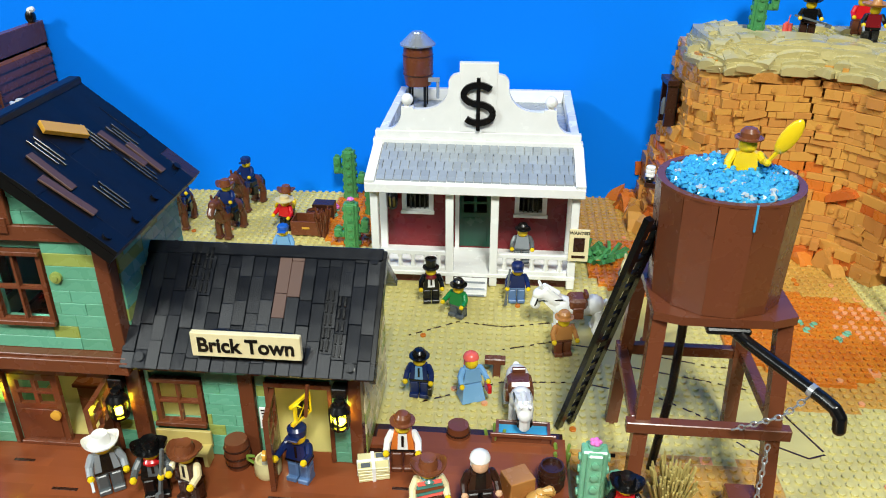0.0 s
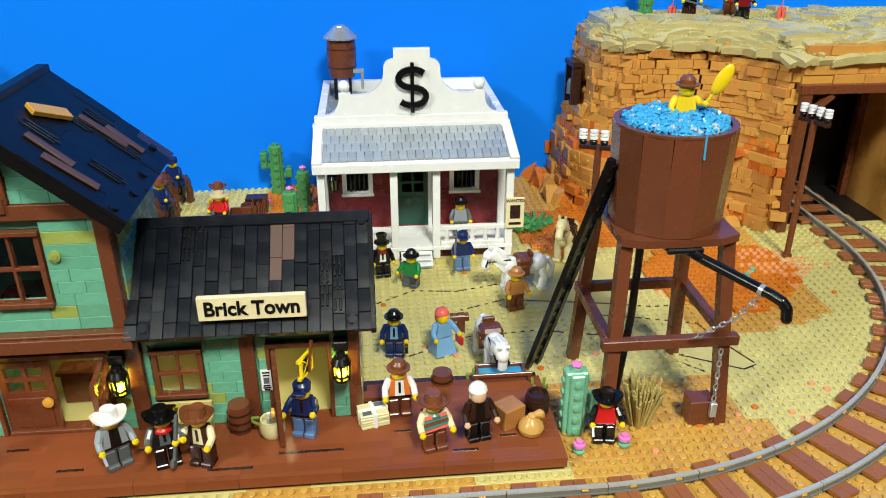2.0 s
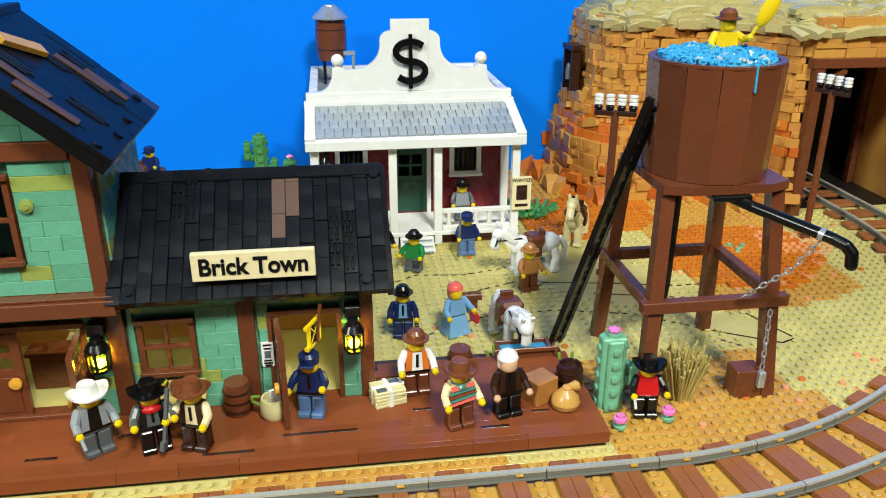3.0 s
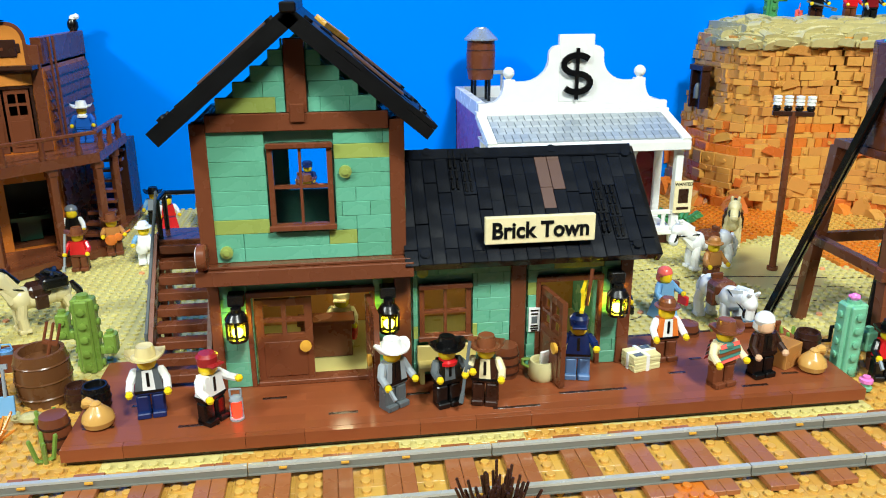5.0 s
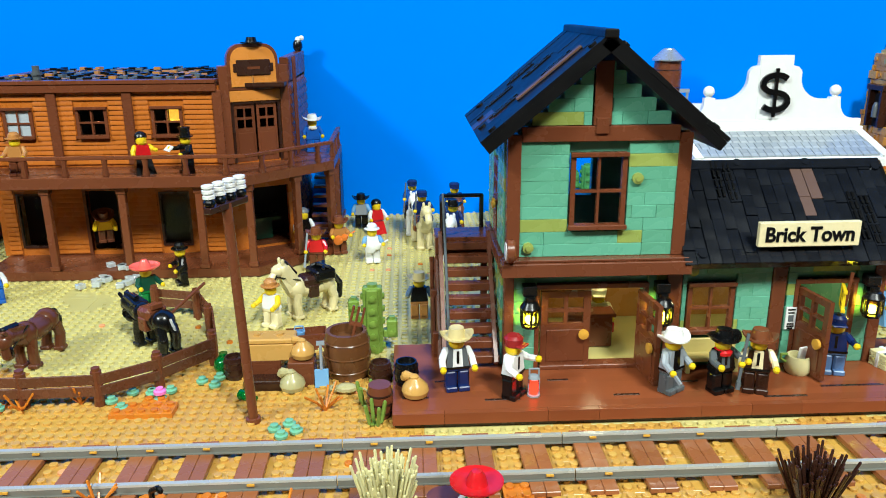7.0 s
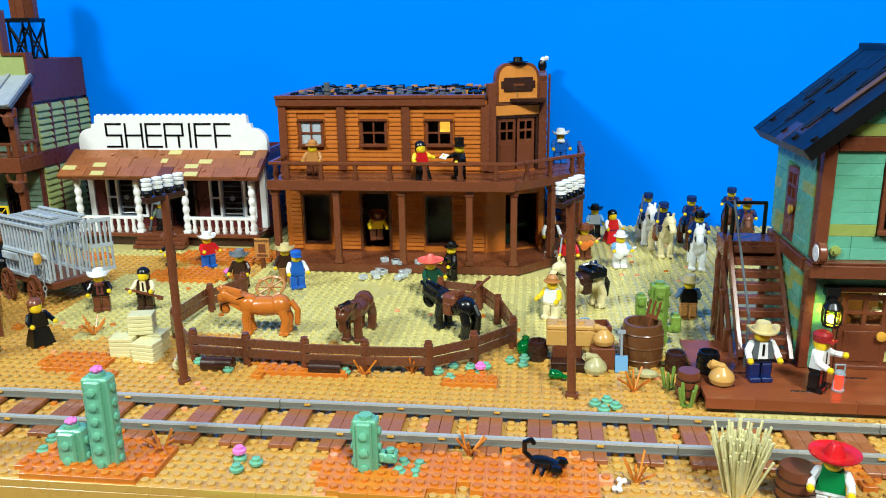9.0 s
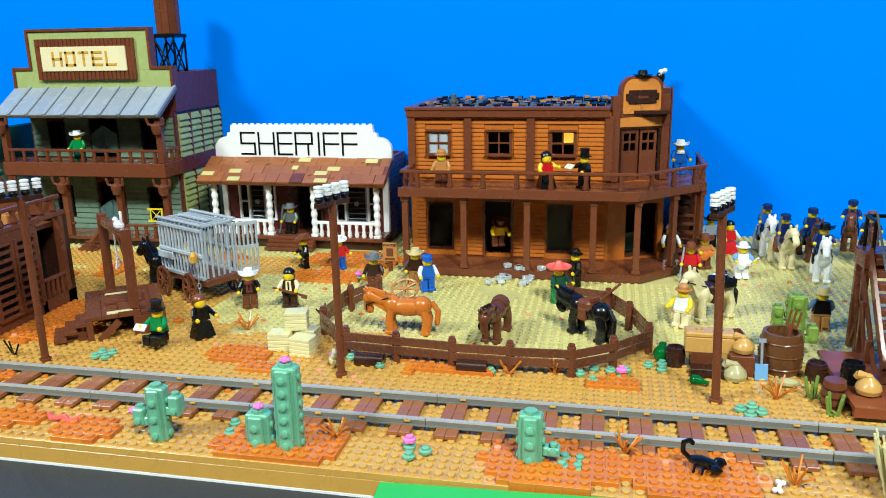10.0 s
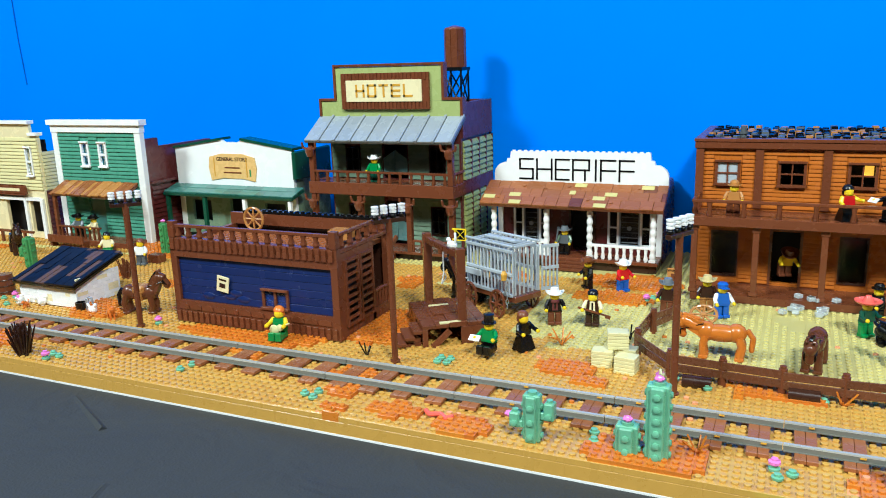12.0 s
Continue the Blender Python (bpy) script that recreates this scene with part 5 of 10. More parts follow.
for x in (-1.079, -1.007, -0.950, -0.871):
    s = Solid().box(x - 0.0042, x + 0.0042, 0.6985, 0.7065, 0.0143, 0.018, c=0.0004)
    prof = [(0.0032, 0.018)]
    for k in range(6):
        z = 0.020 + k * 0.0105
        prof += [(0.0040, z), (0.0040, z + 0.004), (0.0030, z + 0.006), (0.0030, z + 0.0085)]
    prof.append((0.0042, 0.0845))
    s.lathe(prof, 12, pose(x, 0.7025, 0))
    part("turned_post", s, WHITE, office)
railing(office, (-0.946, 0.7025), (-0.875, 0.7025), 0.0143, 0.0345, WHITE, 8, 0.0019, 0.0034)
railing(office, (-1.075, 0.7025), (-1.011, 0.7025), 0.0143, 0.0345, WHITE, 7, 0.0019, 0.0034)
part("corner_trim", Solid().box(HX1 - 0.006, HX1 + 0.001, HF - 0.003, HF + 0.004, 0.0143, 0.1, c=0.0004), WHITE, office)
part("corner_trim", Solid().box(HX0 - 0.001, HX0 + 0.006, HF - 0.003, HF + 0.004, 0.0143, 0.1, c=0.0004), WHITE, office)
for q in WS:
    c0, c1 = q[0] + 0.0145, q[1] - 0.0145
    window(office, q[0], c0, q[2], q[3], HF - 0.0025, WHITE, 1, 2, 0.002, 0.0026, sill=False)
    window(office, c1, q[1], q[2], q[3], HF - 0.0025, WHITE, 1, 2, 0.002, 0.0026, sill=False)
    w = window(office, c0, c1, q[2], q[3], HF - 0.0025, GREY, 1, 1, 0.002, 0.002, sill=False)
    for k in range(6):
        part("bar", Solid().rod((c0 + 0.002, HF - 0.001, q[2] + 0.005 + 0.007 * k), (c1 - 0.002, HF - 0.001, q[2] + 0.005 + 0.007 * k), 0.0007, 6), DKGREY, w)
    part("star", Solid().lathe([(0.0035, 0), (0.0035, 0.001)], 5, pose((c0 + c1) / 2, HF - 0.002, (q[2] + q[3]) / 2, 90, 0, 0)), GREY, w)
# near-black backing, the office's inner shade is in its colour
part("room_back", Solid().box(HX0 + 0.006, HX1 - 0.006, HF + 0.03, HF + 0.032, 0.0143, 0.108), INNER_SHADE, office)
part("door_frame", Solid().box(DS[0] - 0.003, DS[0], HF - 0.003, HF + 0.003, 0.0143, 0.0815, c=0.0003).box(DS[1], DS[1] + 0.003, HF - 0.003, HF + 0.003, 0.0143, 0.0815, c=0.0003), DKBROWN, office)
e0, e1 = Vector((0, 0.690, 0.0835)), Vector((0, 0.7365, 0.108))
base = pose(0, e0.y, e0.z, math.degrees(math.atan2(e1.z - e0.z, e1.y - e0.y)), 0, 0)
ln = (e1 - e0).length
roof = part("porch_roof", Solid().box(HX0 - 0.012, HX1 + 0.008, 0, ln, -0.003, 0, base), BROWN, office, "brown tiled porch roof with tan patches")
ORANGEBROWN = plastic("orange_brown_tiles", (150, 90, 50), 0.24, 0.12)
for r in range(3):
    x = HX0 - 0.012
    while x < HX1 + 0.0075:
        w = min(rnd.choice((2, 2, 3)) * P, HX1 + 0.008 - x)
        piece("roof_tile", unit_box(BROWN if rnd.random() < 0.05 else ORANGEBROWN), roof, base @ at(x + w / 2, (r + 0.5) * ln / 3, 0.0015 + rnd.uniform(0, 0.0008), 2, 0, 0, sx=w - 0.0003, sy=ln / 3 - 0.0002, sz=0.0026))
        x += w
for k in range(9):
    piece("tan_patch", unit_box(TAN), roof, base @ at(HX0 + rnd.uniform(-0.008, 0.22), rnd.uniform(0.004, 0.048), 0.0032, 2, 0, 0, sx=rnd.choice((0.0078, 0.0157)), sy=0.0078, sz=0.0012))
for k in range(7):
    part("bolt", Solid().lathe([(0.0024, 0.002), (0.0024, 0.0042)], 10, base @ pose(HX0 + 0.01 + 0.03 * k, rnd.uniform(0.008, 0.045), 0)), ORANGEBROWN, roof)
mid = (HX0 + HX1) / 2 + 0.001
half = [(0.1145, 0.1075), (0.1145, 0.121)]
for k in range(1, 6):
    a = math.radians(90 * k / 5)
    half.append((0.0975 + 0.017 * math.cos(a), 0.121 + 0.016 * math.sin(a)))
half += [(0.0965, 0.142), (0.0925, 0.1425), (0.0915, 0.152)]
outline = [(mid + u, z) for u, z in half] + [(mid - u, z) for u, z in half[::-1]]
board = part("sign_board", Solid().prism(outline, HF - 0.003, HF + 0.005), WHITE, office, "white sign board with thin black letters")
s = Solid()
stud_me = Solid().lathe([(0.0024, 0.152), (0.0024, 0.1537)], 10).mesh("stud", WHITE)
for k in range(23):
    piece("stud", stud_me, board, pose(mid - 0.088 + 0.008 * k, HF + 0.001, 0))
# letters drawn with plain bars, as on the board
def strokes(parent, mat, x, z, w, h, t, y, letter):
    segs = {"S": ((0, 2, 1, 2), (0, 1, 0, 2), (0, 1, 1, 1), (1, 0, 1, 1), (0, 0, 1, 0)), "H": ((0, 0, 0, 2), (1, 0, 1, 2), (0, 1, 1, 1)), "E": ((0, 0, 0, 2), (0, 0, 1, 0), (0, 1, 1, 1), (0, 2, 1, 2)),
            "R": ((0, 0, 0, 2), (0, 2, 1, 2), (1, 1, 1, 2), (0, 1, 1, 1), (0.75, 0, 0.75, 1)), "I": ((0.5, 0, 0.5, 2),), "F": ((0, 0, 0, 2), (0, 2, 1, 2), (0, 1, 1, 1)),
            "O": ((0, 0, 0, 2), (1, 0, 1, 2), (0, 0, 1, 0), (0, 2, 1, 2)), "T": ((0.5, 0, 0.5, 2), (0, 2, 1, 2)), "L": ((0, 0, 0, 2), (0, 0, 1, 0))}[letter]
    s = Solid()
    for a0, b0, a1, b1 in segs:
        s.box(x + a0 * w - t / 2, x + a1 * w + t / 2, y - 0.0006, y, z + b0 * h / 2 - t / 2, z + b1 * h / 2 + t / 2)
    part("letter", s, mat, parent)


for ch, x0, w in (("S", -0.0786, 0.0179), ("H", -0.0551, 0.020), ("E", -0.0297, 0.0176), ("R", -0.0067, 0.0213), ("I", 0.0232, 0.0), ("F", 0.0298, 0.0183), ("F", 0.0536, 0.0176)):
    strokes(board, BLACK, mid + x0, 0.1145, w, 0.0275, 0.0023, HF - 0.003, ch)

office.matrix_basis = at(0.051, 0.022, 0, sx=1.06, sz=1.01)

# ---- hotel ----
hotel = thing("hotel", "tall brown and grey-green hotel with balcony and stepped front", "building")
OX0, OX1, OF, OB = -1.363, -1.146, 0.737, 0.855
WH = [(-1.335, -1.312, 0.122, 0.158), (-1.195, -1.172, 0.122, 0.158), (-1.335, -1.312, 0.03, 0.07), (-1.195, -1.172, 0.03, 0.07)]
DH = [(-1.272, -1.232, 0.112, 0.162), (-1.272, -1.232, 0.012, 0.078)]
s = Solid()
wall_cells(s, "x", OX0, OX1, 0.01, 0.208, OF, OF + 0.006, WH + DH)
s.box(OX0, OX0 + 0.006, OF + 0.006, OB, 0.0, 0.208).box(OX1 - 0.006, OX1, OF + 0.006, OB, 0.0, 0.222).box(OX0, OX1, OB - 0.004, OB, 0.0, 0.222)
walls = part("wall", s, PURPLE, hotel)
for z0, z1 in ((0.012, 0.09), (0.112, 0.165)):
    siding(walls, "board", SANDGREEN, "x", OX0 + 0.003, OX1 - 0.003, z0, z1, OF, 0.0075, -1, [(a - 0.002, b + 0.002, c - 0.002, d + 0.002) for a, b, c, d in WH + DH], 0.0014)
    for k in range(4):
        y0 = OF + 0.006 + k * 0.029
        siding(walls, "shutter_slat", LIME, "y", y0, y0 + 0.0255, z0, z1 + 0.004, OX1, 0.008, 1, (), 0.003)
        part("side_post", Solid().box(OX1, OX1 + 0.0035, y0 + 0.0257, y0 + 0.0295, z0 - 0.001, z1 + 0.004, c=0.0003), PURPLE, hotel)
part("side_band", Solid().box(OX1, OX1 + 0.004, OF - 0.04, OB, 0.0925, 0.1115, c=0.0004), PURPLE, hotel)
part("side_band", Solid().box(OX1, OX1 + 0.003, OF + 0.001, OB, 0.172, 0.222, c=0.0004), PURPLE, hotel)
part("roof", Solid().box(OX0 + 0.006, OX1 - 0.006, OF + 0.006, OB - 0.004, 0.204, 0.208), DKBROWN, hotel)
# sheet coloured near-black to serve as shade within the hotel
part("room_back", Solid().box(OX0 + 0.008, OX1 - 0.008, OF + 0.03, OF + 0.032, 0.012, 0.2), INNER_SHADE, hotel)
for q in WH:
    window(hotel, *q, OF - 0.003, BLACK, 2, 2, 0.0012, 0.0022, sill=False)
SANDBLUE = plastic("sand_blue_doors", (104, 146, 144), 0.25, 0.08)
for q in DH:
    for sx in (0, 1):
        w = (q[1] - q[0]) / 2 - 0.001
        m = Matrix.Translation((q[0] + 0.0005 + sx * (w + 0.001), OF - 0.002, 0))
        out = [(0, q[2] + 0.006), (w, q[2] + 0.006), (w, q[2] + 0.042 - 0.012 * sx), (w * 0.5, q[2] + 0.036), (0, q[2] + 0.030 + 0.012 * sx)]
        part("swing_door", Solid().prism(out, 0, 0.002, m), SANDBLUE, hotel)
bal = part("balcony", Solid().box(OX0 - 0.014, OX1 + 0.006, 0.691, OF, 0.0925, 0.1105, c=0.0006), BROWN, hotel)
railing(bal, (OX0 - 0.008, 0.6945), (OX1 + 0.001, 0.6945), 0.1105, 0.128, BROWN, 13, 0.0021, 0.0032)
railing(bal, (OX1 + 0.003, 0.697), (OX1 + 0.003, OF - 0.002), 0.1105, 0.128, BROWN, 3, 0.0021, 0.0032)
part("floor_board", Solid().box(OX0 - 0.012, OX1 + 0.004, 0.693, OF, 0.008, 0.012, c=0.0004), BROWN, hotel)
part("foundation", Solid().box(OX0 - 0.008, OX1, 0.7, OB, -0.001, 0.008), DKBROWN, hotel)
railing(hotel, (OX0 - 0.008, 0.6965), (-1.285, 0.6965), 0.012, 0.03, BROWN, 5, 0.0021, 0.0032)
railing(hotel, (-1.215, 0.6965), (OX1 + 0.001, 0.6965), 0.012, 0.03, BROWN, 5, 0.0021, 0.0032)
for x in (OX0 - 0.008, -1.292, -1.212, OX1 + 0.001):
    tall = x in (OX0 - 0.008, OX1 + 0.001)
    for z0, z1 in ((0.012, 0.0924), (0.1106, 0.170)) if tall else ((0.012, 0.0924),):
        part("post", Solid().box(x - 0.004, x + 0.004, 0.6925, 0.7005, z0, z1, c=0.0005), BROWN, hotel)
        # bull-horn ornaments on the posts
        s = Solid().lathe([(0.0045, -0.008), (0.0065, -0.002), (0.0065, 0.003), (0.004, 0.006)], 10, pose(x, 0.6905, z1 - 0.014))
        for sx in (-1, 1):
            s.tube([(x + sx * 0.005, 0.6905, z1 - 0.011), (x + sx * 0.0105, 0.6895, z1 - 0.009), (x + sx * 0.0115, 0.688, z1 - 0.002)], 0.0018, 8)
        part("bull_head", s, BROWN, hotel)
e0, e1 = Vector((0, 0.6865, 0.171)), Vector((0, 0.7365, 0.2035))
base = pose(0, e0.y, e0.z, math.degrees(math.atan2(e1.z - e0.z, e1.y - e0.y)), 0, 0)
ln = (e1 - e0).length
roof = part("balcony_roof", Solid().box(OX0 - 0.014, OX1 + 0.008, 0, ln, -0.003, 0, base), DKGREY, hotel, "grey ribbed balcony roof")
for k in range(9):
    w = (OX1 - OX0 + 0.022) / 9
    x = OX0 - 0.014 + k * w
    part("roof_panel", Solid().box(x + 0.0003, x + w - 0.0045, 0.0002, ln, 0, 0.0022, base, c=0.0003), GREY, roof)
    part("roof_rib", Solid().box(x + w - 0.0042, x + w - 0.0003, -0.001, ln, 0, 0.0042, base, c=0.0004), GREY, roof)
part("front_board", Solid().box(OX0 - 0.009, OX1 + 0.002, OF - 0.0035, OF + 0.005, 0.204, 0.2265), LIME, hotel)
part("front_board", Solid().box(-1.345, -1.172, OF - 0.0035, OF + 0.005, 0.2267, 0.2755), LIME, hotel)
for x0, x1, z0, z1 in ((OX0 - 0.013, OX0 - 0.0092, 0.204, 0.2305), (OX1 + 0.0022, OX1 + 0.006, 0.204, 0.2305), (OX0 - 0.0092, -1.349, 0.2267, 0.2305), (-1.168, OX1 + 0.0022, 0.2267, 0.2305),
                       (-1.349, -1.3452, 0.2267, 0.2795), (-1.1718, -1.168, 0.2267, 0.2795), (-1.3452, -1.1718, 0.2757, 0.2795)):
    part("front_trim", Solid().box(x0, x1, OF - 0.0055, OF + 0.008, z0, z1, c=0.0004), BROWN, hotel)
board = part("sign_board", Solid().box(-1.334, -1.190, OF - 0.008, OF - 0.0036, 0.2145, 0.2665, c=0.0005), BROWN, hotel, "brown ribbed board with cream HOTEL panel")
for k in range(23):
    x = -1.3305 + k * 0.00605
    for z0, z1 in ((0.2147, 0.2255), (0.2565, 0.2663)):
        part("rib", Solid().box(x, x + 0.0035, OF - 0.0092, OF - 0.008, z0, z1), BROWN, board)
panel = part("panel", Solid().box(-1.3245, -1.2005, OF - 0.0102, OF - 0.008, 0.2255, 0.2565, c=0.0003), CREAM, board)
for k, ch in enumerate("HOTEL"):
    strokes(panel, GOLD, -1.3065 + 0.0196 * k, 0.2335, 0.0120, 0.0155, 0.003, OF - 0.0102, ch)
for i in range(4):
    part("front_step", Solid().box(-1.262, -1.236, 0.665 + 0.008 * i, 0.693, 0.0 + 0.0028 * i, 0.0027 + 0.0028 * i, c=0.0003), BROWN, hotel)
part("stair_rail", Solid().box(0, 0.045, -0.002, 0.002, -0.003, 0.003, pose(-1.234, 0.655, 0.012, 0, 0, 90) @ pose(0, 0, 0, 0, -28, 0)), BROWN, hotel)
# water tower on the hotel roof
tower = thing("rooftop_water_tower", "brown water tank on a black lattice stand", "water tower", -1.176, 0.795, 0.208)
s = Solid()
for a in range(4):
    x, y = (-0.014, 0.014, 0.014, -0.014)[a], (-0.014, -0.014, 0.014, 0.014)[a]
    x1, y1 = (-0.014, 0.014, 0.014, -0.014)[(a + 1) % 4], (-0.014, -0.014, 0.014, 0.014)[(a + 1) % 4]
    part("leg", Solid().rod((x, y, 0), (x, y, 0.06), 0.0016, 8), BLACK, tower)
    part("cross_brace", Solid().rod((x, y, 0.008), (x1, y1, 0.055), 0.0012, 6).rod((x1, y1, 0.008), (x, y, 0.055), 0.0012, 6), BLACK, tower)
part("deck", Solid().box(-0.0165, 0.0165, -0.0165, 0.0165, 0.058, 0.063, c=0.0005), BLACK, tower)
for k in range(10):
    a = math.tau * k / 10
    part("stave", Solid().box(-0.0046, 0.0046, -0.0015, 0.0015, 0.063, 0.117, pose(0.0142 * math.cos(a), 0.0142 * math.sin(a), 0, 0, 0, math.degrees(a) + 90), c=0.0004), BROWN, tower)
part("lid", Solid().lathe([(0.0155, 0.117), (0.0145, 0.119), (0.004, 0.122), (0.0, 0.1225)], 20), BROWN, tower)

# ---- general store ----
store = thing("general_store", "white gabled general store with dark green awning", "building")
GX0, GX1, GF = -1.662, -1.428, 0.729
mid = (GX0 + GX1) / 2
s = Solid()
wall_cells(s, "x", GX0 + 0.008, GX1 - 0.008, 0.008, 0.093, GF, GF + 0.006, [(-1.56, -1.53, 0.012, 0.07), (-1.64, -1.60, 0.03, 0.065), (-1.49, -1.45, 0.03, 0.065)])
s.box(GX0, GX0 + 0.006, GF + 0.006, 0.828, 0, 0.14).box(GX1 - 0.006, GX1, GF + 0.006, 0.828, 0, 0.14)
part("wall", s, SANDGREEN, store)
# the store's dim inside, painted on a near-black sheet
part("room_back", Solid().box(GX0 + 0.01, GX1 - 0.01, GF + 0.02, GF + 0.022, 0.01, 0.1), INNER_SHADE, store)
part("gable_front", Solid().prism([(GX0, 0.093), (GX1, 0.093), (GX1, 0.1520), (mid + 0.022, 0.1680), (mid + 0.014, 0.163), (mid - 0.014, 0.163), (mid - 0.022, 0.1680), (GX0, 0.1520)], GF - 0.004, GF + 0.003), WHITE, store)
for sx in (-1, 1):
    d = Vector((0.1, 0, -0.0165))
    part("roof_edge", Solid().box(0.02, 0.121, -0.006, 0.022, -0.001, 0.003, Matrix.Translation((mid, GF, 0.1705)) @ (Matrix.Diagonal((sx, 1, 1, 1)) @ pose(0, 0, 0, 0, 8.5, 0))), DKGREEN, store)
part("roof_side", Solid().box(GX1 - 0.001, GX1 + 0.006, GF - 0.006, 0.828, 0.105, 0.15, c=0.002), DKGREEN, store)
e0, e1 = Vector((0, 0.692, 0.0815)), Vector((0, 0.727, 0.0905))
base = pose(0, e0.y, e0.z, math.degrees(math.atan2(e1.z - e0.z, e1.y - e0.y)), 0, 0)
awn = part("awning", Solid().box(GX0 - 0.006, GX1 + 0.016, 0, 0.038, -0.004, 0, base), DKGREEN, store, "dark green awning roof")
AQUA = plastic("weathered_green_tile", (74, 124, 114), 0.2, 0.2)
x = GX0 - 0.006
while x < GX1 + 0.0155:
    w = min(rnd.choice((2, 3, 4)) * P, GX1 + 0.016 - x)
    for r in range(2):
        piece("awning_tile", unit_box(AQUA), awn, base @ at(x + w / 2, 0.0115 + 0.0175 * r, 0.0012 + 0.0006 * r, sx=w - 0.0003, sy=0.0172, sz=0.0022))
    x += w
for x in (GX0, mid - 0.04, mid + 0.04, GX1 + 0.01):
    part("post", Solid().box(x - 0.003, x + 0.003, 0.694, 0.70, 0.0, 0.0765, c=0.0004), DKGREEN if x < mid else WHITE, store)
part("corner_trim", Solid().box(GX1 - 0.008, GX1 + 0.001, GF - 0.003, GF + 0.003, 0.0, 0.0925, c=0.0004).box(GX0 - 0.001, GX0 + 0.008, GF - 0.003, GF + 0.003, 0.0, 0.0925, c=0.0004), WHITE, store)
SIGNTAN = plastic("printed_tan_sign", (226, 184, 116), 0.25, 0.05, scale=140)
sign = part("barrel_sign", Solid().prism([(mid - 0.044, 0.1005), (mid - 0.020, 0.1045), (mid + 0.020, 0.1045), (mid + 0.044, 0.1005), (mid + 0.048, 0.122), (mid + 0.045, 0.139), (mid + 0.022, 0.1445), (mid - 0.022, 0.1445), (mid - 0.045, 0.139), (mid - 0.048, 0.122)], GF - 0.0055, GF - 0.004), SIGNTAN, store, "tan barrel-shaped sign with brown print")
words("GENERAL STORE", DKBROWN, sign, mid, GF - 0.0056, 0.1355, 0.0082, 0.0001, name="lettering")
for z, w in ((0.122, 0.03), (0.114, 0.036)):
    part("print_line", Solid().box(mid - w / 2, mid + w / 2, GF - 0.0058, GF - 0.0055, z - 0.0011, z + 0.0011), BROWN, sign)
part("print_cactus", Solid().box(mid + 0.034, mid + 0.037, GF - 0.0058, GF - 0.0055, 0.108, 0.12), MIDGREEN, sign)
for x0, x1 in ((mid - 0.037, mid - 0.035), (mid + 0.028, mid + 0.030)):
    part("print_band", Solid().box(x0, x1, GF - 0.0058, GF - 0.0055, 0.107, 0.138), GOLD, sign)

# ---- green house ----
green = thing("green_house", "green lapboard shopfront with white trim and brown awning", "building")
NX0, NX1, NF = -1.868, -1.672, 0.662
s = Solid()
WN = [(-1.805, -1.79, 0.125, 0.168), (-1.765, -1.75, 0.125, 0.168)]
wall_cells(s, "x", NX0 + 0.004, NX1 - 0.004, 0.0, 0.19, NF, NF + 0.006, WN + [(-1.80, -1.77, 0.012, 0.07)])
walls = part("wall", s, STOREGREEN, green)
siding(walls, "board", STOREGREEN, "x", NX0 + 0.012, NX1 - 0.012, 0.015, 0.182, NF, 0.0062, -1, [(a - 0.003, b + 0.003, c - 0.004, d + 0.004) for a, b, c, d in WN] + [(-1.803, -1.767, 0, 0.073)], 0.0018)
for q in WN:
    window(green, q[0] - 0.002, q[1] + 0.002, q[2], q[3], NF - 0.003, WHITE, 1, 2, 0.004, 0.004)
part("front_trim", Solid().box(NX0 - 0.006, NX1 + 0.006, NF - 0.008, NF + 0.01, 0.195, 0.204, c=0.0006).box(NX0 - 0.002, NX1 + 0.002, NF - 0.004, NF + 0.008, 0.183, 0.1948, c=0.0005), WHITE, green)
part("corner_trim", Solid().box(NX1 - 0.012, NX1 + 0.001, NF - 0.003, NF + 0.007, 0.0, 0.183, c=0.0005), WHITE, green)
part("corner_trim", Solid().box(NX0 - 0.001, NX0 + 0.012, NF - 0.003, NF + 0.007, 0.0, 0.183, c=0.0005), WHITE, green)
part("side_wall", Solid().box(NX1 - 0.006, NX1, NF + 0.007, 0.828, 0.0, 0.1).box(NX1 - 0.012, NX1 - 0.002, NF + 0.007, 0.70, 0.1, 0.172).box(NX1 - 0.012, NX1 - 0.003, 0.70, 0.828, 0.1, 0.158), PURPLE, green)
siding(green, "side_board", MAROON, "y", NF + 0.01, 0.828, 0.005, 0.098, NX1, 0.0075, 1, (), 0.0024)
part("side_ledge", Solid().box(NX1 - 0.002, NX1 + 0.006, NF + 0.008, 0.828, 0.099, 0.103), PURPLE, green)
e0, e1 = Vector((0, 0.625, 0.083)), Vector((0, 0.6605, 0.1))
base = pose(0, e0.y, e0.z, math.degrees(math.atan2(e1.z - e0.z, e1.y - e0.y)), 0, 0)
awn = part("awning", Solid().box(NX0 + 0.016, NX1 - 0.016, 0, 0.039, -0.003, 0, base), BROWN, green, "brown plank awning")
x = NX0 + 0.016
while x < NX1 - 0.0165:
    w = min(rnd.choice((1, 1, 2)) * P, NX1 - 0.016 - x)
    piece("awning_plank", unit_box(ORANGEBROWN if rnd.random() < 0.8 else WOODTAN), awn, base @ at(x + w / 2, 0.0185, 0.0012 + rnd.uniform(0, 0.001), sx=w - 0.0003, sy=0.04 + rnd.uniform(-0.003, 0.003), sz=0.0022))
    x += w
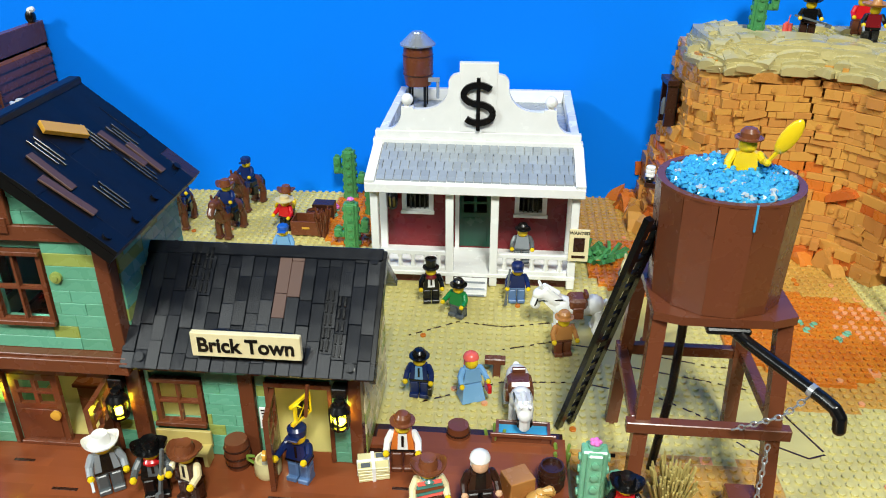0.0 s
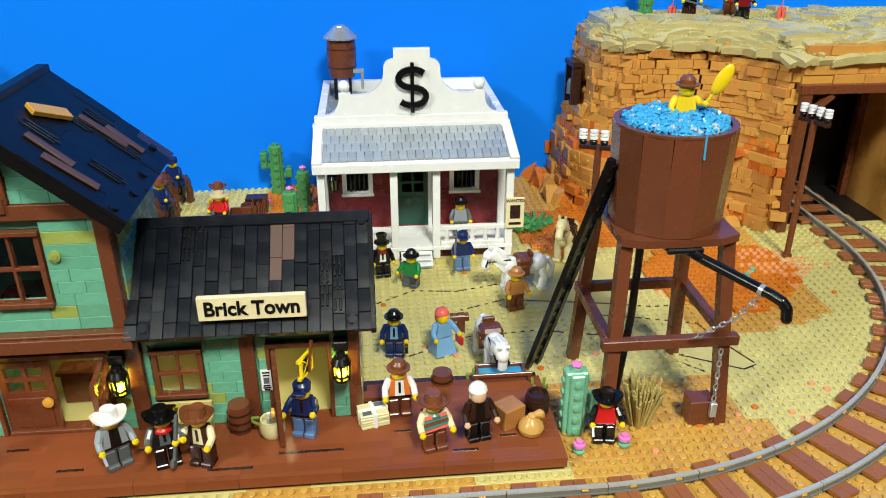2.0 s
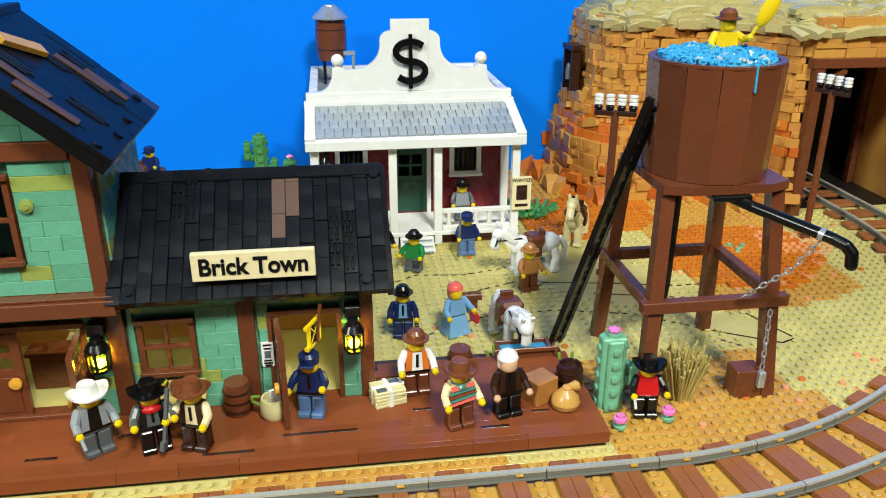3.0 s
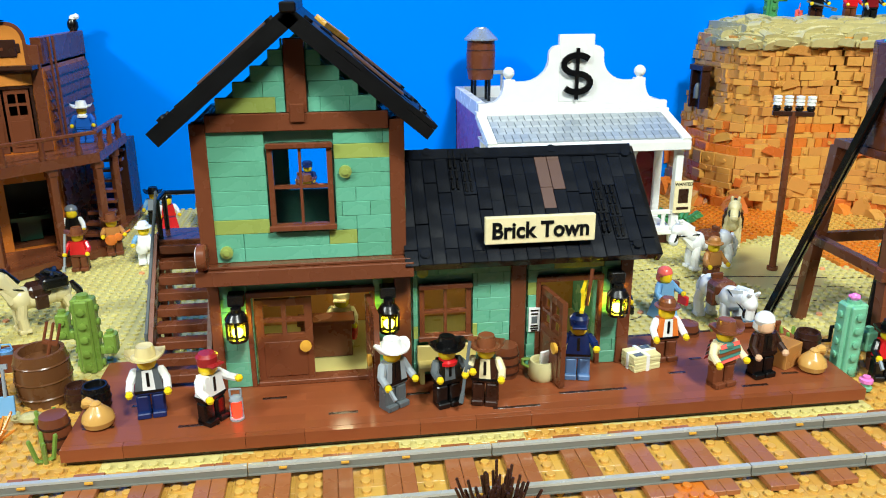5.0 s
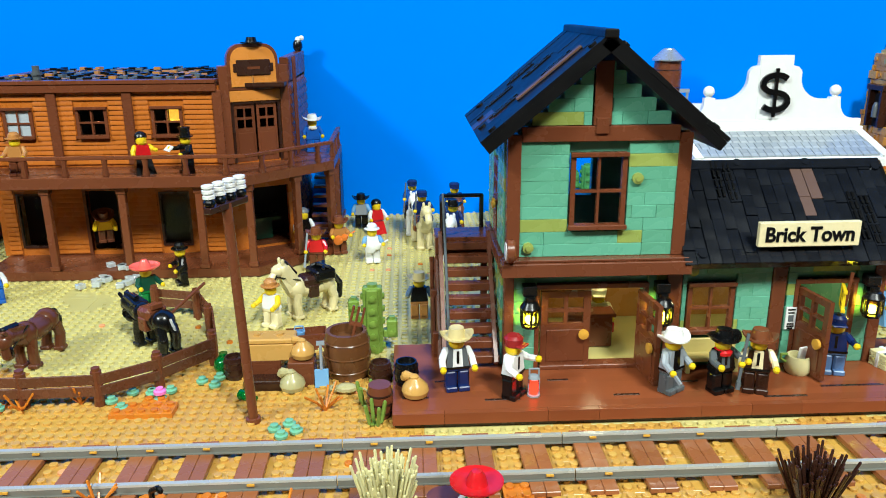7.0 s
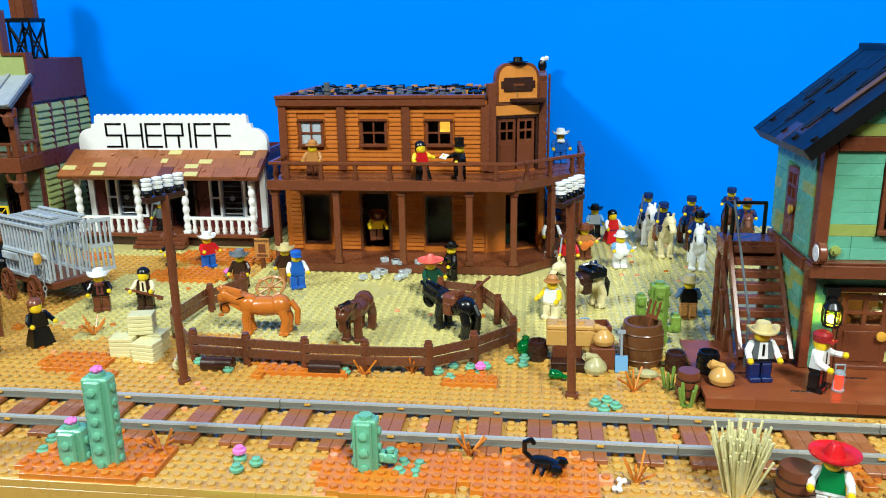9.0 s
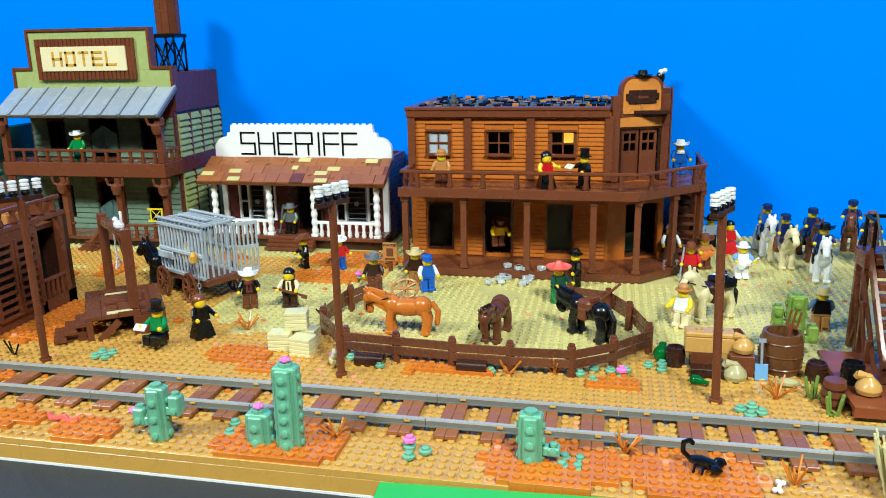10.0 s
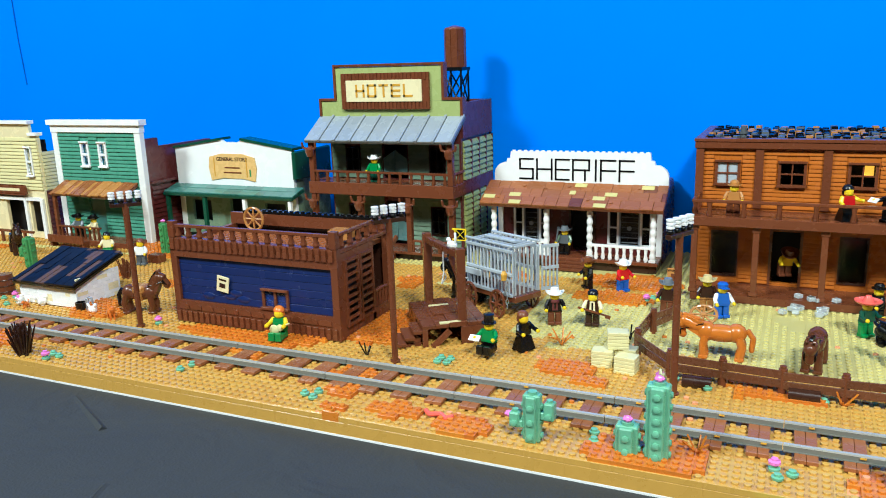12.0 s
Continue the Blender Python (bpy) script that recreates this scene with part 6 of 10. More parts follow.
for x in (NX0 + 0.02, NX1 - 0.02):
    part("post", Solid().box(x - 0.003, x + 0.003, 0.627, 0.633, 0.0, 0.0815, c=0.0004), BROWN, green)
part("porch_floor", Solid().box(NX0 + 0.01, NX1 - 0.01, 0.622, NF, -0.001, 0.008, c=0.0005), BROWN, green)
railing(green, (NX0 + 0.024, 0.6285), (-1.75, 0.6285), 0.008, 0.03, BROWN, 9, 0.0016, 0.003)
part("hanging_sign", Solid().box(-1.79, -1.758, 0.655, 0.657, 0.072, 0.079), WHITE, green)
part("door_panel", Solid().box(-1.7995, -1.7705, NF + 0.001, NF + 0.004, 0.012, 0.0695), AQUA, green)

# ---- yellow house ----
yellow = thing("yellow_house", "pale yellow lapboard shop with stepped front", "building")
QX1, QF = -1.885, 0.642
s = Solid()
wall_cells(s, "x", -2.06, QX1, 0.0, 0.178, QF, QF + 0.006, [(-1.915, -1.903, 0.11, 0.158), (-1.925, -1.898, 0.01, 0.065), (-1.985, -1.94, 0.01, 0.065)])
s.box(QX1 - 0.006, QX1, QF + 0.006, 0.828, 0.0, 0.15)
s.box(-2.06, -1.902, QF, QF + 0.006, 0.178, 0.198)
walls = part("wall", s, CREAM, yellow)
siding(walls, "board", HAY, "x", -2.06, QX1 - 0.001, 0.085, 0.176, QF, 0.006, -1, [(-1.918, -1.9, 0.106, 0.162)], 0.0016)
siding(walls, "board", HAY, "y", QF + 0.004, 0.828, 0.085, 0.15, QX1, 0.006, 1, (), 0.0016)
siding(walls, "board", MAROON, "y", QF + 0.004, 0.828, 0.004, 0.083, QX1, 0.0075, 1, (), 0.0024)
part("cornice", Solid().box(-2.06, -1.898, QF - 0.005, QF + 0.009, 0.198, 0.204, c=0.0005).box(-1.902, QX1 + 0.004, QF - 0.005, QF + 0.009, 0.1782, 0.1835, c=0.0005), WHITE, yellow)
window(yellow, -1.917, -1.901, 0.108, 0.16, QF - 0.003, WHITE, 1, 2, 0.003, 0.003)
part("shop_front", Solid().box(-2.06, -1.932, QF - 0.004, QF, 0.066, 0.072).box(-1.936, -1.93, QF - 0.004, QF, 0.0, 0.066).box(-1.896, -1.889, QF - 0.004, QF, 0.0, 0.07).box(-1.93, -1.896, QF - 0.004, QF, 0.066, 0.072), WHITE, yellow)
sg = part("shop_sign", Solid().box(-2.04, -1.92, QF - 0.009, QF - 0.006, 0.076, 0.094, c=0.003), BROWN, yellow)
part("print_line", Solid().box(-2.02, -1.935, QF - 0.0095, QF - 0.009, 0.083, 0.088), CREAM, sg)
part("side_trim", Solid().box(QX1 - 0.006, QX1 + 0.002, 0.7, 0.828, 0.15, 0.158), PURPLE, yellow)
# near-black sheet, the shop's inner shade put into its colour
part("room_back", Solid().box(-2.06, QX1 - 0.007, QF + 0.02, QF + 0.022, 0.0, 0.17), INNER_SHADE, yellow)
part("hitching_rail", Solid().box(-1.96, -1.876, 0.60, 0.604, 0.018, 0.022).box(-1.9, -1.896, 0.6, 0.604, 0, 0.018).box(-1.955, -1.951, 0.6, 0.604, 0, 0.018), BROWN, yellow)

# ---- blue wall boxcar shed with roof deck ----
shack = thing("boxcar_shack", "brown boxcar-like shack with navy blue side and railed roof", "shack")
KX0, KX1, KF, KB = -1.347, -1.128, 0.362, 0.482
s = Solid().box(KX0, KX1, KF, KF + 0.008, 0.0, 0.0255).box(KX0, KX1, KF, KF + 0.008, 0.0765, 0.098).box(KX0, KX0 + 0.008, KF, KF + 0.008, 0.0255, 0.0765).box(KX1 - 0.008, KX1, KF, KF + 0.008, 0.0255, 0.0765)
part("front_frame", s, BROWN, shack)
for k in range(27):
    x = KX0 + 0.002 + k * P
    for z0, z1 in ((0.001, 0.013), (0.085, 0.0975)):
        piece("rib", unit_box(BROWN), shack, at(x + 0.0028, KF - 0.0008, (z0 + z1) / 2, sx=0.0052, sy=0.0024, sz=z1 - z0))
row = 0
z = 0.0257
while z < 0.0755:
    part("blue_board", Solid().box(KX0 + 0.0082, KX1 - 0.0082, KF + 0.003 + 0.0004 * (row % 2), KF + 0.007, z + 0.0001, z + 0.0083, c=0.0003), NAVY, shack)
    z += 0.0085
    row += 1
for x0, z0 in ((-1.30, 0.03), (-1.27, 0.032), (-1.252, 0.03), (-1.262, 0.036)):
    part("wrapped_patch", Solid().ball((x0, KF + 0.003, z0 + 0.003), 0.005, 10, sz=0.8, sx=1.8, sy=0.35), NAVY, shack)
for k in range(12):
    part("wave_tile", Solid().prism([(0, 0), (0.0158, 0), (0.0148, 0.005), (0.008, 0.0068), (0.001, 0.005)], KF - 0.0012, KF - 0.0002, Matrix.Translation((KX0 + 0.004 + k * 0.0172, 0, 0.0155))), BROWN, shack)
window(shack, -1.226, -1.192, 0.026, 0.049, KF + 0.001, BROWN, 2, 1, 0.003, 0.003)
nt = part("notice", Solid().box(-0.008, 0.008, -0.0008, 0.0008, -0.009, 0.009, pose(-1.277, KF + 0.0005, 0.049, 0, 9, 0), c=0.0003), CREAM, shack, "tilted cream notice")
part("print_line", Solid().box(-0.005, 0.005, -0.0011, -0.0008, 0.004, 0.006, pose(-1.277, KF + 0.0005, 0.049, 0, 9, 0)).box(-0.004, 0.004, -0.0011, -0.0008, -0.004, 0.001, pose(-1.277, KF + 0.0005, 0.049, 0, 9, 0)), DKBROWN, nt)
part("deck", Solid().box(KX0 + 0.002, KX1 - 0.008, KF + 0.008, KB - 0.012, 0.082, 0.0865), TIE, shack)
s = Solid()
for i in range(25):
    for j in range(11):
        s.lathe([(0.0024, 0.0865), (0.0024, 0.0882)], 8, pose(KX0 + 0.010 + 0.008 * i, KF + 0.016 + 0.008 * j, 0))
part("deck_stud", s, TIE, shack, kind="stuff")
part("deck_back", Solid().box(KX0, KX1 - 0.0072, KB - 0.0118, KB - 0.0062, 0.0922, 0.1065, c=0.0004), BROWN, shack)
part("back_wall", Solid().box(KX0, KX1, KB - 0.006, KB, 0.0, 0.092), DKBROWN, shack)
part("side_wall", Solid().box(KX0, KX0 + 0.006, KF + 0.008, KB - 0.006, 0.0, 0.092), BROWN, shack)
part("side_frame", Solid().box(KX1 - 0.007, KX1, KF + 0.008, KF + 0.014, 0.0, 0.092).box(KX1 - 0.007, KX1, KF + 0.07, KF + 0.076, 0, 0.092).box(KX1 - 0.007, KX1, KB - 0.012, KB - 0.006, 0, 0.092).box(KX1 - 0.007, KX1, KF + 0.014, KF + 0.07, 0.083, 0.092).box(KX1 - 0.007, KX1, KF + 0.014, KB, 0.0, 0.014), BROWN, shack)
# near-black sheet painted as the shade behind the shack's open side
part("dark_inside", Solid().box(KX1 - 0.03, KX1 - 0.028, KF + 0.012, KB - 0.006, 0.001, 0.091), INNER_SHADE, shack)
for k in range(2):
    sh = part("shutter", Solid().box(KX1, KX1 + 0.003, KF + 0.012 + 0.030 * k, KF + 0.015 + 0.030 * k, 0.012, 0.084).box(KX1, KX1 + 0.003, KF + 0.037 + 0.030 * k, KF + 0.040 + 0.030 * k, 0.012, 0.084).box(KX1, KX1 + 0.003, KF + 0.015 + 0.03 * k, KF + 0.037 + 0.03 * k, 0.012, 0.015).box(KX1, KX1 + 0.003, KF + 0.015 + 0.03 * k, KF + 0.037 + 0.03 * k, 0.081, 0.084), BROWN, shack)
    for q in range(8):
        part("slat", Solid().box(KX1 + 0.0004, KX1 + 0.0026, KF + 0.0152 + 0.030 * k, KF + 0.0368 + 0.030 * k, 0.019 + 0.0078 * q, 0.0222 + 0.0078 * q), BROWN, sh)
railing(shack, (KX1 - 0.003, KF + 0.08), (KX1 - 0.003, KB - 0.012), 0.014, 0.034, BROWN, 4, 0.0018, 0.003)
railing(shack, (KX0 + 0.003, KF + 0.004), (KX1 - 0.003, KF + 0.004), 0.098, 0.113, BROWN, 14, 0.0026, 0.0034)
part("side_sill", Solid().box(KX1 - 0.0072, KX1, KF + 0.008, KB, 0.0922, 0.0964, c=0.0003), BROWN, shack)
railing(shack, (KX1 - 0.004, KF + 0.008), (KX1 - 0.004, KB - 0.004), 0.0965, 0.113, BROWN, 6, 0.0026, 0.0034)
for x in (KX0 + 0.004, KX1 - 0.004):
    part("corner_post", Solid().box(x - 0.0042, x + 0.0042, KF - 0.0008, KF + 0.0078, 0.0982, 0.1165, c=0.0005), BROWN, shack)
cap = Solid().box(KX0 + 0.02, KX1 - 0.008, KB - 0.012, KB - 0.004, 0.1067, 0.1095)
for i in range(24):
    cap.lathe([(0.0024, 0.1095), (0.0024, 0.1112)], 8, pose(KX0 + 0.025 + 0.008 * i, KB - 0.008, 0))
part("rear_wall_cap", cap, BLACK, shack)
wheel = whole("wagon_wheel", Solid().add([], []), WOODTAN, "tan spoked wagon wheel standing on the roof deck", "wheel", -1.30, 0.455, 0.103)
s = Solid()
for k in range(20):
    a, b = math.tau * k / 20, math.tau * (k + 1) / 20
    s.rod((0.0135 * math.cos(a), 0, 0.0135 * math.sin(a)), (0.0135 * math.cos(b), 0, 0.0135 * math.sin(b)), 0.0016, 6)
for k in range(8):
    a = math.tau * k / 8
    s.rod((0, 0, 0), (0.0135 * math.cos(a), 0, 0.0135 * math.sin(a)), 0.0011, 6)
s.lathe([(0.003, -0.002), (0.003, 0.002)], 10, pose(0, 0, 0, 90))
wheel.data = s.mesh("wagon_wheel", WOODTAN)
WHEEL_ME = wheel.data
whole("crate", Solid().box(-0.013, 0.013, -0.009, 0.009, 0, 0.010, c=0.0006).box(-0.011, 0.011, -0.007, 0.007, 0.010, 0.0115), WOODTAN, "tan wooden crate on the shack's roof deck", "crate", -1.175, 0.450, 0.0880)

# ---- chicken shed ----
shed = thing("brick_shed", "small whitewashed brick shed with patched black sloping roof", "shed")
DX0, DX1, DF, DB = -1.598, -1.499, 0.356, 0.425
s = Solid().box(DX0 + 0.002, DX1 - 0.002, DF + 0.002, DB - 0.002, -0.001, 0.026)
core = part("wall", s, WHITE, shed)
courses(core, "brick", [WHITE, CREAM], "x", DX0, DX1, 0.0, 0.027, DF, DF + 0.0022, 0.0045, (), (1, 2, 2, 3), 0.2)
courses(core, "brick", [WHITE, CREAM], "y", DF + 0.002, DB, 0.0, 0.036, DX1 - 0.0022, DX1, 0.0045, (), (1, 2, 2, 3), 0.2)
part("roof_base", Solid().box(DX0 - 0.004, DX1 + 0.004, 0, 0.085, -0.003, 0, pose(0, DF - 0.006, 0.0275, 17, 0, 0)), BLACK, shed)
for i in range(13):
    x = DX0 - 0.004 + i * 0.0082
    u = 0
    while u < 0.083:
        l = min(rnd.choice((0.02, 0.03, 0.04)), 0.085 - u)
        piece("roof_board", unit_box(ROOFDARK if rnd.random() < 0.8 else MAUVE), shed, pose(0, DF - 0.006, 0.0275, 17, 0, 0) @ at(x + 0.0041, u + l / 2, 0.0012 + rnd.uniform(0, 0.001), sx=0.0079, sy=l - 0.0004, sz=0.0024))
        u += l


# ---- big water tower by the track ----
wt = thing("water_tower", "tall brown water tower with barrel tank, spout and chain", "water tower", 0.121, 0.417)
legs = (((-0.041, -0.046), (-0.034, -0.030)), ((0.041, -0.046), (0.034, -0.030)), ((0.041, 0.044), (0.034, 0.036)), ((-0.041, 0.044), (-0.034, 0.036)))
for (x0, y0), (x1, y1) in legs:
    s = Solid()
    v = [(x + a, y + b, z) for x, y, z in ((x0, y0, -0.001), (x1, y1, 0.134)) for a, b in ((-0.0042, -0.0042), (0.0042, -0.0042), (0.0042, 0.0042), (-0.0042, 0.0042))]
    s.add(v, [(3, 2, 1, 0), (4, 5, 6, 7), (0, 1, 5, 4), (1, 2, 6, 5), (2, 3, 7, 6), (3, 0, 4, 7)])
    part("leg", s, BROWN, wt)
for x0, x1, y0, y1 in ((-0.047, 0.047, -0.0455, -0.0385), (-0.044, 0.044, 0.0375, 0.0435)):
    part("cross_beam", Solid().box(x0, x1, y0, y1, 0.0610, 0.0685, c=0.0005), BROWN, wt)
for x in (-0.0405, 0.0405):
    part("cross_beam", Solid().box(x - 0.0034, x + 0.0034, -0.0384, 0.0374, 0.0612, 0.0682, c=0.0005), BROWN, wt)
part("deck", Solid().prism([(-0.0385, -0.036), (-0.024, -0.041), (0.025, -0.041), (0.0395, -0.035), (0.0395, 0.036), (-0.0385, 0.036)], 0.134, 0.1392, Matrix(((1, 0, 0, 0), (0, 0, 1, 0), (0, 1, 0, 0), (0, 0, 0, 1)))), BROWN, wt)
TR, TC = 0.0385, (-0.0005, -0.004)
tank = part("tank", Solid().lathe([(TR - 0.004, 0.139), (TR - 0.0035, 0.14), (TR - 0.0035, 0.1405)], 32, pose(*TC, 0)), BROWN, wt)
for k in range(13):
    a = math.tau * (k + 0.5) / 13
    w = TR * math.tan(math.pi / 13) - 0.00030
    s = Solid()
    prof = [(-w, 0), (w, 0), (w * 0.93, -0.0036), (-w * 0.93, -0.0036)]
    m = pose(*TC, 0, 0, 0, math.degrees(a) - 90)
    v = [(x, TR + y - (0.0 if z > 0.15 else 0.0026), z) for z in (0.1396, 0.2052) for x, y in prof]
    s.add(v, [(0, 1, 2, 3), (7, 6, 5, 4), (0, 4, 5, 1), (1, 5, 6, 2), (2, 6, 7, 3), (3, 7, 4, 0)], m)
    part("stave", s, BROWN, tank)
rim = Solid()
for k in range(32):
    a, b = math.tau * k / 32, math.tau * (k + 1) / 32
    rim.add([(TC[0] + r * math.cos(t), TC[1] + r * math.sin(t), z) for t in (a, b) for r, z in ((TR - 0.0036, 0.2053), (TR + 0.0006, 0.2053), (TR + 0.0006, 0.2069), (TR - 0.0036, 0.2069))],
            [(0, 1, 5, 4), (1, 2, 6, 5), (2, 3, 7, 6), (3, 0, 4, 7)])
part("rim", rim, BROWN, tank)
part("water_base", Solid().lathe([(TR - 0.0038, 0.195), (TR - 0.0038, 0.2042)], 32, pose(*TC, 0)), WATER, tank)
s = Solid()
for k in range(560):
    r, a = (TR - 0.0058) * math.sqrt(rnd.random()), rnd.random() * math.tau
    if math.hypot(r * math.cos(a) - 0.006, r * math.sin(a) - 0.010) < 0.008:
        continue
    z = 0.2040 + rnd.random() * 0.003 + 0.003 * (1 - (r / TR) ** 2)
    s.lathe([(0.0024, 0), (0.0024, 0.0016), (0.0012, 0.002), (0.0012, 0.0036)], 6, pose(TC[0] + r * math.cos(a), TC[1] + r * math.sin(a), z, rnd.uniform(-60, 60), rnd.uniform(-60, 60), 0), slot=1 if rnd.random() < 0.07 else 0)
part("water_studs", s, [WATER, ICE], tank, "clear light-blue round studs heaped as water", kind="stuff")
part("drip", Solid().tube([(0.004, -TR - 0.0045, 0.2075), (0.004, -TR - 0.0052, 0.1935)], 0.0007), WATER, tank)
s = Solid().box(-0.012, 0.012, -0.0065, 0.0065, -0.004, 0.0, pose(0.002, -0.036, 0.1335), c=0.001)
spout = part("spout", s.tube([(0.004, -0.032, 0.130), (0.012, -0.047, 0.128), (0.040, -0.083, 0.121), (0.0445, -0.0885, 0.119), (0.0468, -0.0912, 0.1155), (0.0474, -0.0918, 0.109)], 0.0034, 14), BLACK, wt, "black spout pipe with bent nozzle")
part("collar", Solid().rod((0.0355, -0.0773, 0.1222), (0.0372, -0.0795, 0.1217), 0.0038, 14), SILVER, spout)
part("downpipe", Solid().tube([(-0.012, 0.0, 0.134), (-0.013, 0.0, 0.06), (-0.02, -0.005, 0.0)], 0.0028, 10), BLACK, wt)


def chain(parent, pts, link=0.0042):
    s = Solid()
    d = 0
    for (a, b) in zip(pts, pts[1:]):
        a, b = Vector(a), Vector(b)
        n = max(1, int((b - a).length / link))
        q = (b - a).to_track_quat("Z", "Y").to_matrix().to_4x4()
        for k in range(n):
            m = Matrix.Translation(a + (b - a) * ((k + 0.5) / n)) @ q @ pose(0, 0, 0, 0, 0, 90 * ((k + d) % 2))
            ring = [(0.0014 * math.cos(t), 0, 0.0027 * math.sin(t)) for t in [math.tau * i / 8 for i in range(9)]]
            for p0, p1 in zip(ring, ring[1:]):
                s.rod(m @ Vector(p0), m @ Vector(p1), 0.00055, 5)
        d += n
    return part("chain", s, SILVER, parent, "grey link chain")


chain(wt, [(0.036, -0.078, 0.118), (0.028, -0.07, 0.098), (0.018, -0.058, 0.082), (0.012, -0.048, 0.070)])
chain(wt, [(0.0335, -0.0485, 0.061), (0.0335, -0.0505, 0.02)])
part("weight_hook", Solid().box(0.0312, 0.0358, -0.0535, -0.0495, 0.008, 0.0195, c=0.0006), SILVER, wt)
part("footing_box", Solid().box(0.0185, 0.0365, -0.0495, -0.035, -0.001, 0.0185, c=0.0006), BROWN, wt)
ladder = part("loading_ladder", Solid(), BLACK, wt, "black sloping ladder beam")
base = Matrix.Translation((-0.075, 0.035, 0.0)) @ (Vector((-0.039, -0.012, 0.186)) - Vector((-0.075, 0.035, 0.0))).to_track_quat("Z", "Y").to_matrix().to_4x4()
for dx in (-0.0055, 0.0055):
    part("ladder_rail", Solid().box(dx - 0.0022, dx + 0.0022, -0.002, 0.002, 0, 0.195, base), BLACK, ladder)
for k in range(16):
    part("rung", Solid().box(-0.0032, 0.0032, -0.0011, 0.0011, 0.008 + 0.0118 * k, 0.0108 + 0.0118 * k, base), BLACK, ladder)
part("crank", Solid().tube([(-0.046, -0.016, 0.018), (-0.055, -0.016, 0.018), (-0.055, -0.016, 0.008), (-0.061, -0.016, 0.008)], 0.0013), BLACK, wt)


# ---- cliff with the tunnel ----
cliff = thing("rock_cliff", "ochre brick-built rock cliff with tan top and a timbered tunnel", "cliff")
# plan of the foot of the cliff from the backdrop wall round to the east
FOOT = [(0.155, 0.888), (0.157, 0.845), (0.161, 0.800), (0.178, 0.770), (0.206, 0.754), (0.245, 0.756), (0.285, 0.754), (0.318, 0.738), (0.340, 0.714), (0.350, 0.694), (0.361, 0.690)]


def lean_back(u, z):
    """How far the face stands behind the foot line at a share u of it and a height z."""
    return (0.022 - 0.005 * u if u < 0.4 else 0.020 * max(0.0, 1 - (u - 0.4) / 0.45)) * min(1.0, max(0.0, (z - 0.035) / 0.085))


def foot(u):
    """Point and outward direction at a share u of the foot line."""
    seg = [math.dist(a, b) for a, b in zip(FOOT, FOOT[1:])]
    d = u * sum(seg)
    for (a, b), l in zip(zip(FOOT, FOOT[1:]), seg):
        if d <= l + 1e-9:
            k = d / l
            t = Vector((b[0] - a[0], b[1] - a[1], 0)).normalized()
            return Vector((a[0] + (b[0] - a[0]) * k, a[1] + (b[1] - a[1]) * k, 0)), Vector((t.y, -t.x, 0))
        d -= l
    return foot(0.9999)


FLEN = sum(math.dist(a, b) for a, b in zip(FOOT, FOOT[1:]))
core = Solid()
ring0 = [foot(i / 24)[0] - foot(i / 24)[1] * (0.012 + lean_back(i / 24, 1)) for i in range(25)]
pl = [(p.x, p.y) for p in ring0] + [(0.362, 0.887), (0.18, 0.887)]
core.prism(pl, -0.001, 0.186, Matrix(((1, 0, 0, 0), (0, 0, 1, 0), (0, 1, 0, 0), (0, 0, 0, 1))))
part("core", core, CLIFF_A, cliff)
face = part("rock_face", Solid().box(0.362, XR, 0.872, 0.875, -0.001, 0.195), CLIFF_A, cliff)
joined = Solid()
count = 0
z = -0.001
while z < 0.179:
    h = rnd.choice((BR, BR, PL * 2, PL * 2, BR * 1.5))
    u = rnd.uniform(0, 0.01)
    bulge = 0.004 * math.exp(-((z - 0.03) / 0.03) ** 2) + 0.005 * fbm(z * 30, 1.7)
    while u < FLEN - 0.004:
        w = rnd.choice((1, 1, 2, 2, 3)) * P
        p, n = foot(min(0.999, (u + w / 2) / FLEN))
        arch = 0.030 < u + w / 2 < 0.066 and 0.100 < z + h / 2 < 0.150
        if not arch:
            out = 0.004 * fbm(u * 20, z * 20, 2.0) + rnd.uniform(-0.0006, 0.0010) + (0.0028 if rnd.random() < 0.14 else 0) + bulge - lean_back((u + w / 2) / FLEN, z) + (0.010 if z < 0.02 and rnd.random() < 0.4 else 0)
            band = 0.055 < z + 0.02 * fbm(u * 12, 5.0) < 0.085 or z < 0.012 or (u < 0.10 and 0.012 < z < 0.045 and rnd.random() < 0.5)
            mat = CLIFF_O if (band and rnd.random() < 0.6) else CLIFF_A
            ang = math.degrees(math.atan2(n.y, n.x)) + 90
            m = at(p.x + n.x * (out - 0.009), p.y + n.y * (out - 0.009), z + h / 2, rnd.uniform(-0.8, 0.8), rnd.choice((0, 0, 0, 0, 0, 0, rnd.uniform(-4, 4))), ang + rnd.uniform(-1.2, 1.2), sx=w - 0.0001, sy=0.024, sz=h - 0.0002)
            if count < 298:
                piece("rock_brick", unit_box(mat), face, m)
            else:
                loc, q, sc = m.decompose()
                joined.box(-sc.x / 2, sc.x / 2, -sc.y / 2, sc.y / 2, -sc.z / 2, sc.z / 2, Matrix.LocRotScale(loc, q, None), slot=1 if mat is CLIFF_O else 0, c=0.00025)
            count += 1
            if rnd.random() < 0.2:
                c = p + n * (out + 0.003)
                joined.lathe([(0.0024, 0), (0.0024, 0.0017)], 10, Matrix.Translation((c.x, c.y, z + h / 2)) @ n.to_track_quat("Z", "Y").to_matrix().to_4x4(), slot=0)
        u += w
    z += h
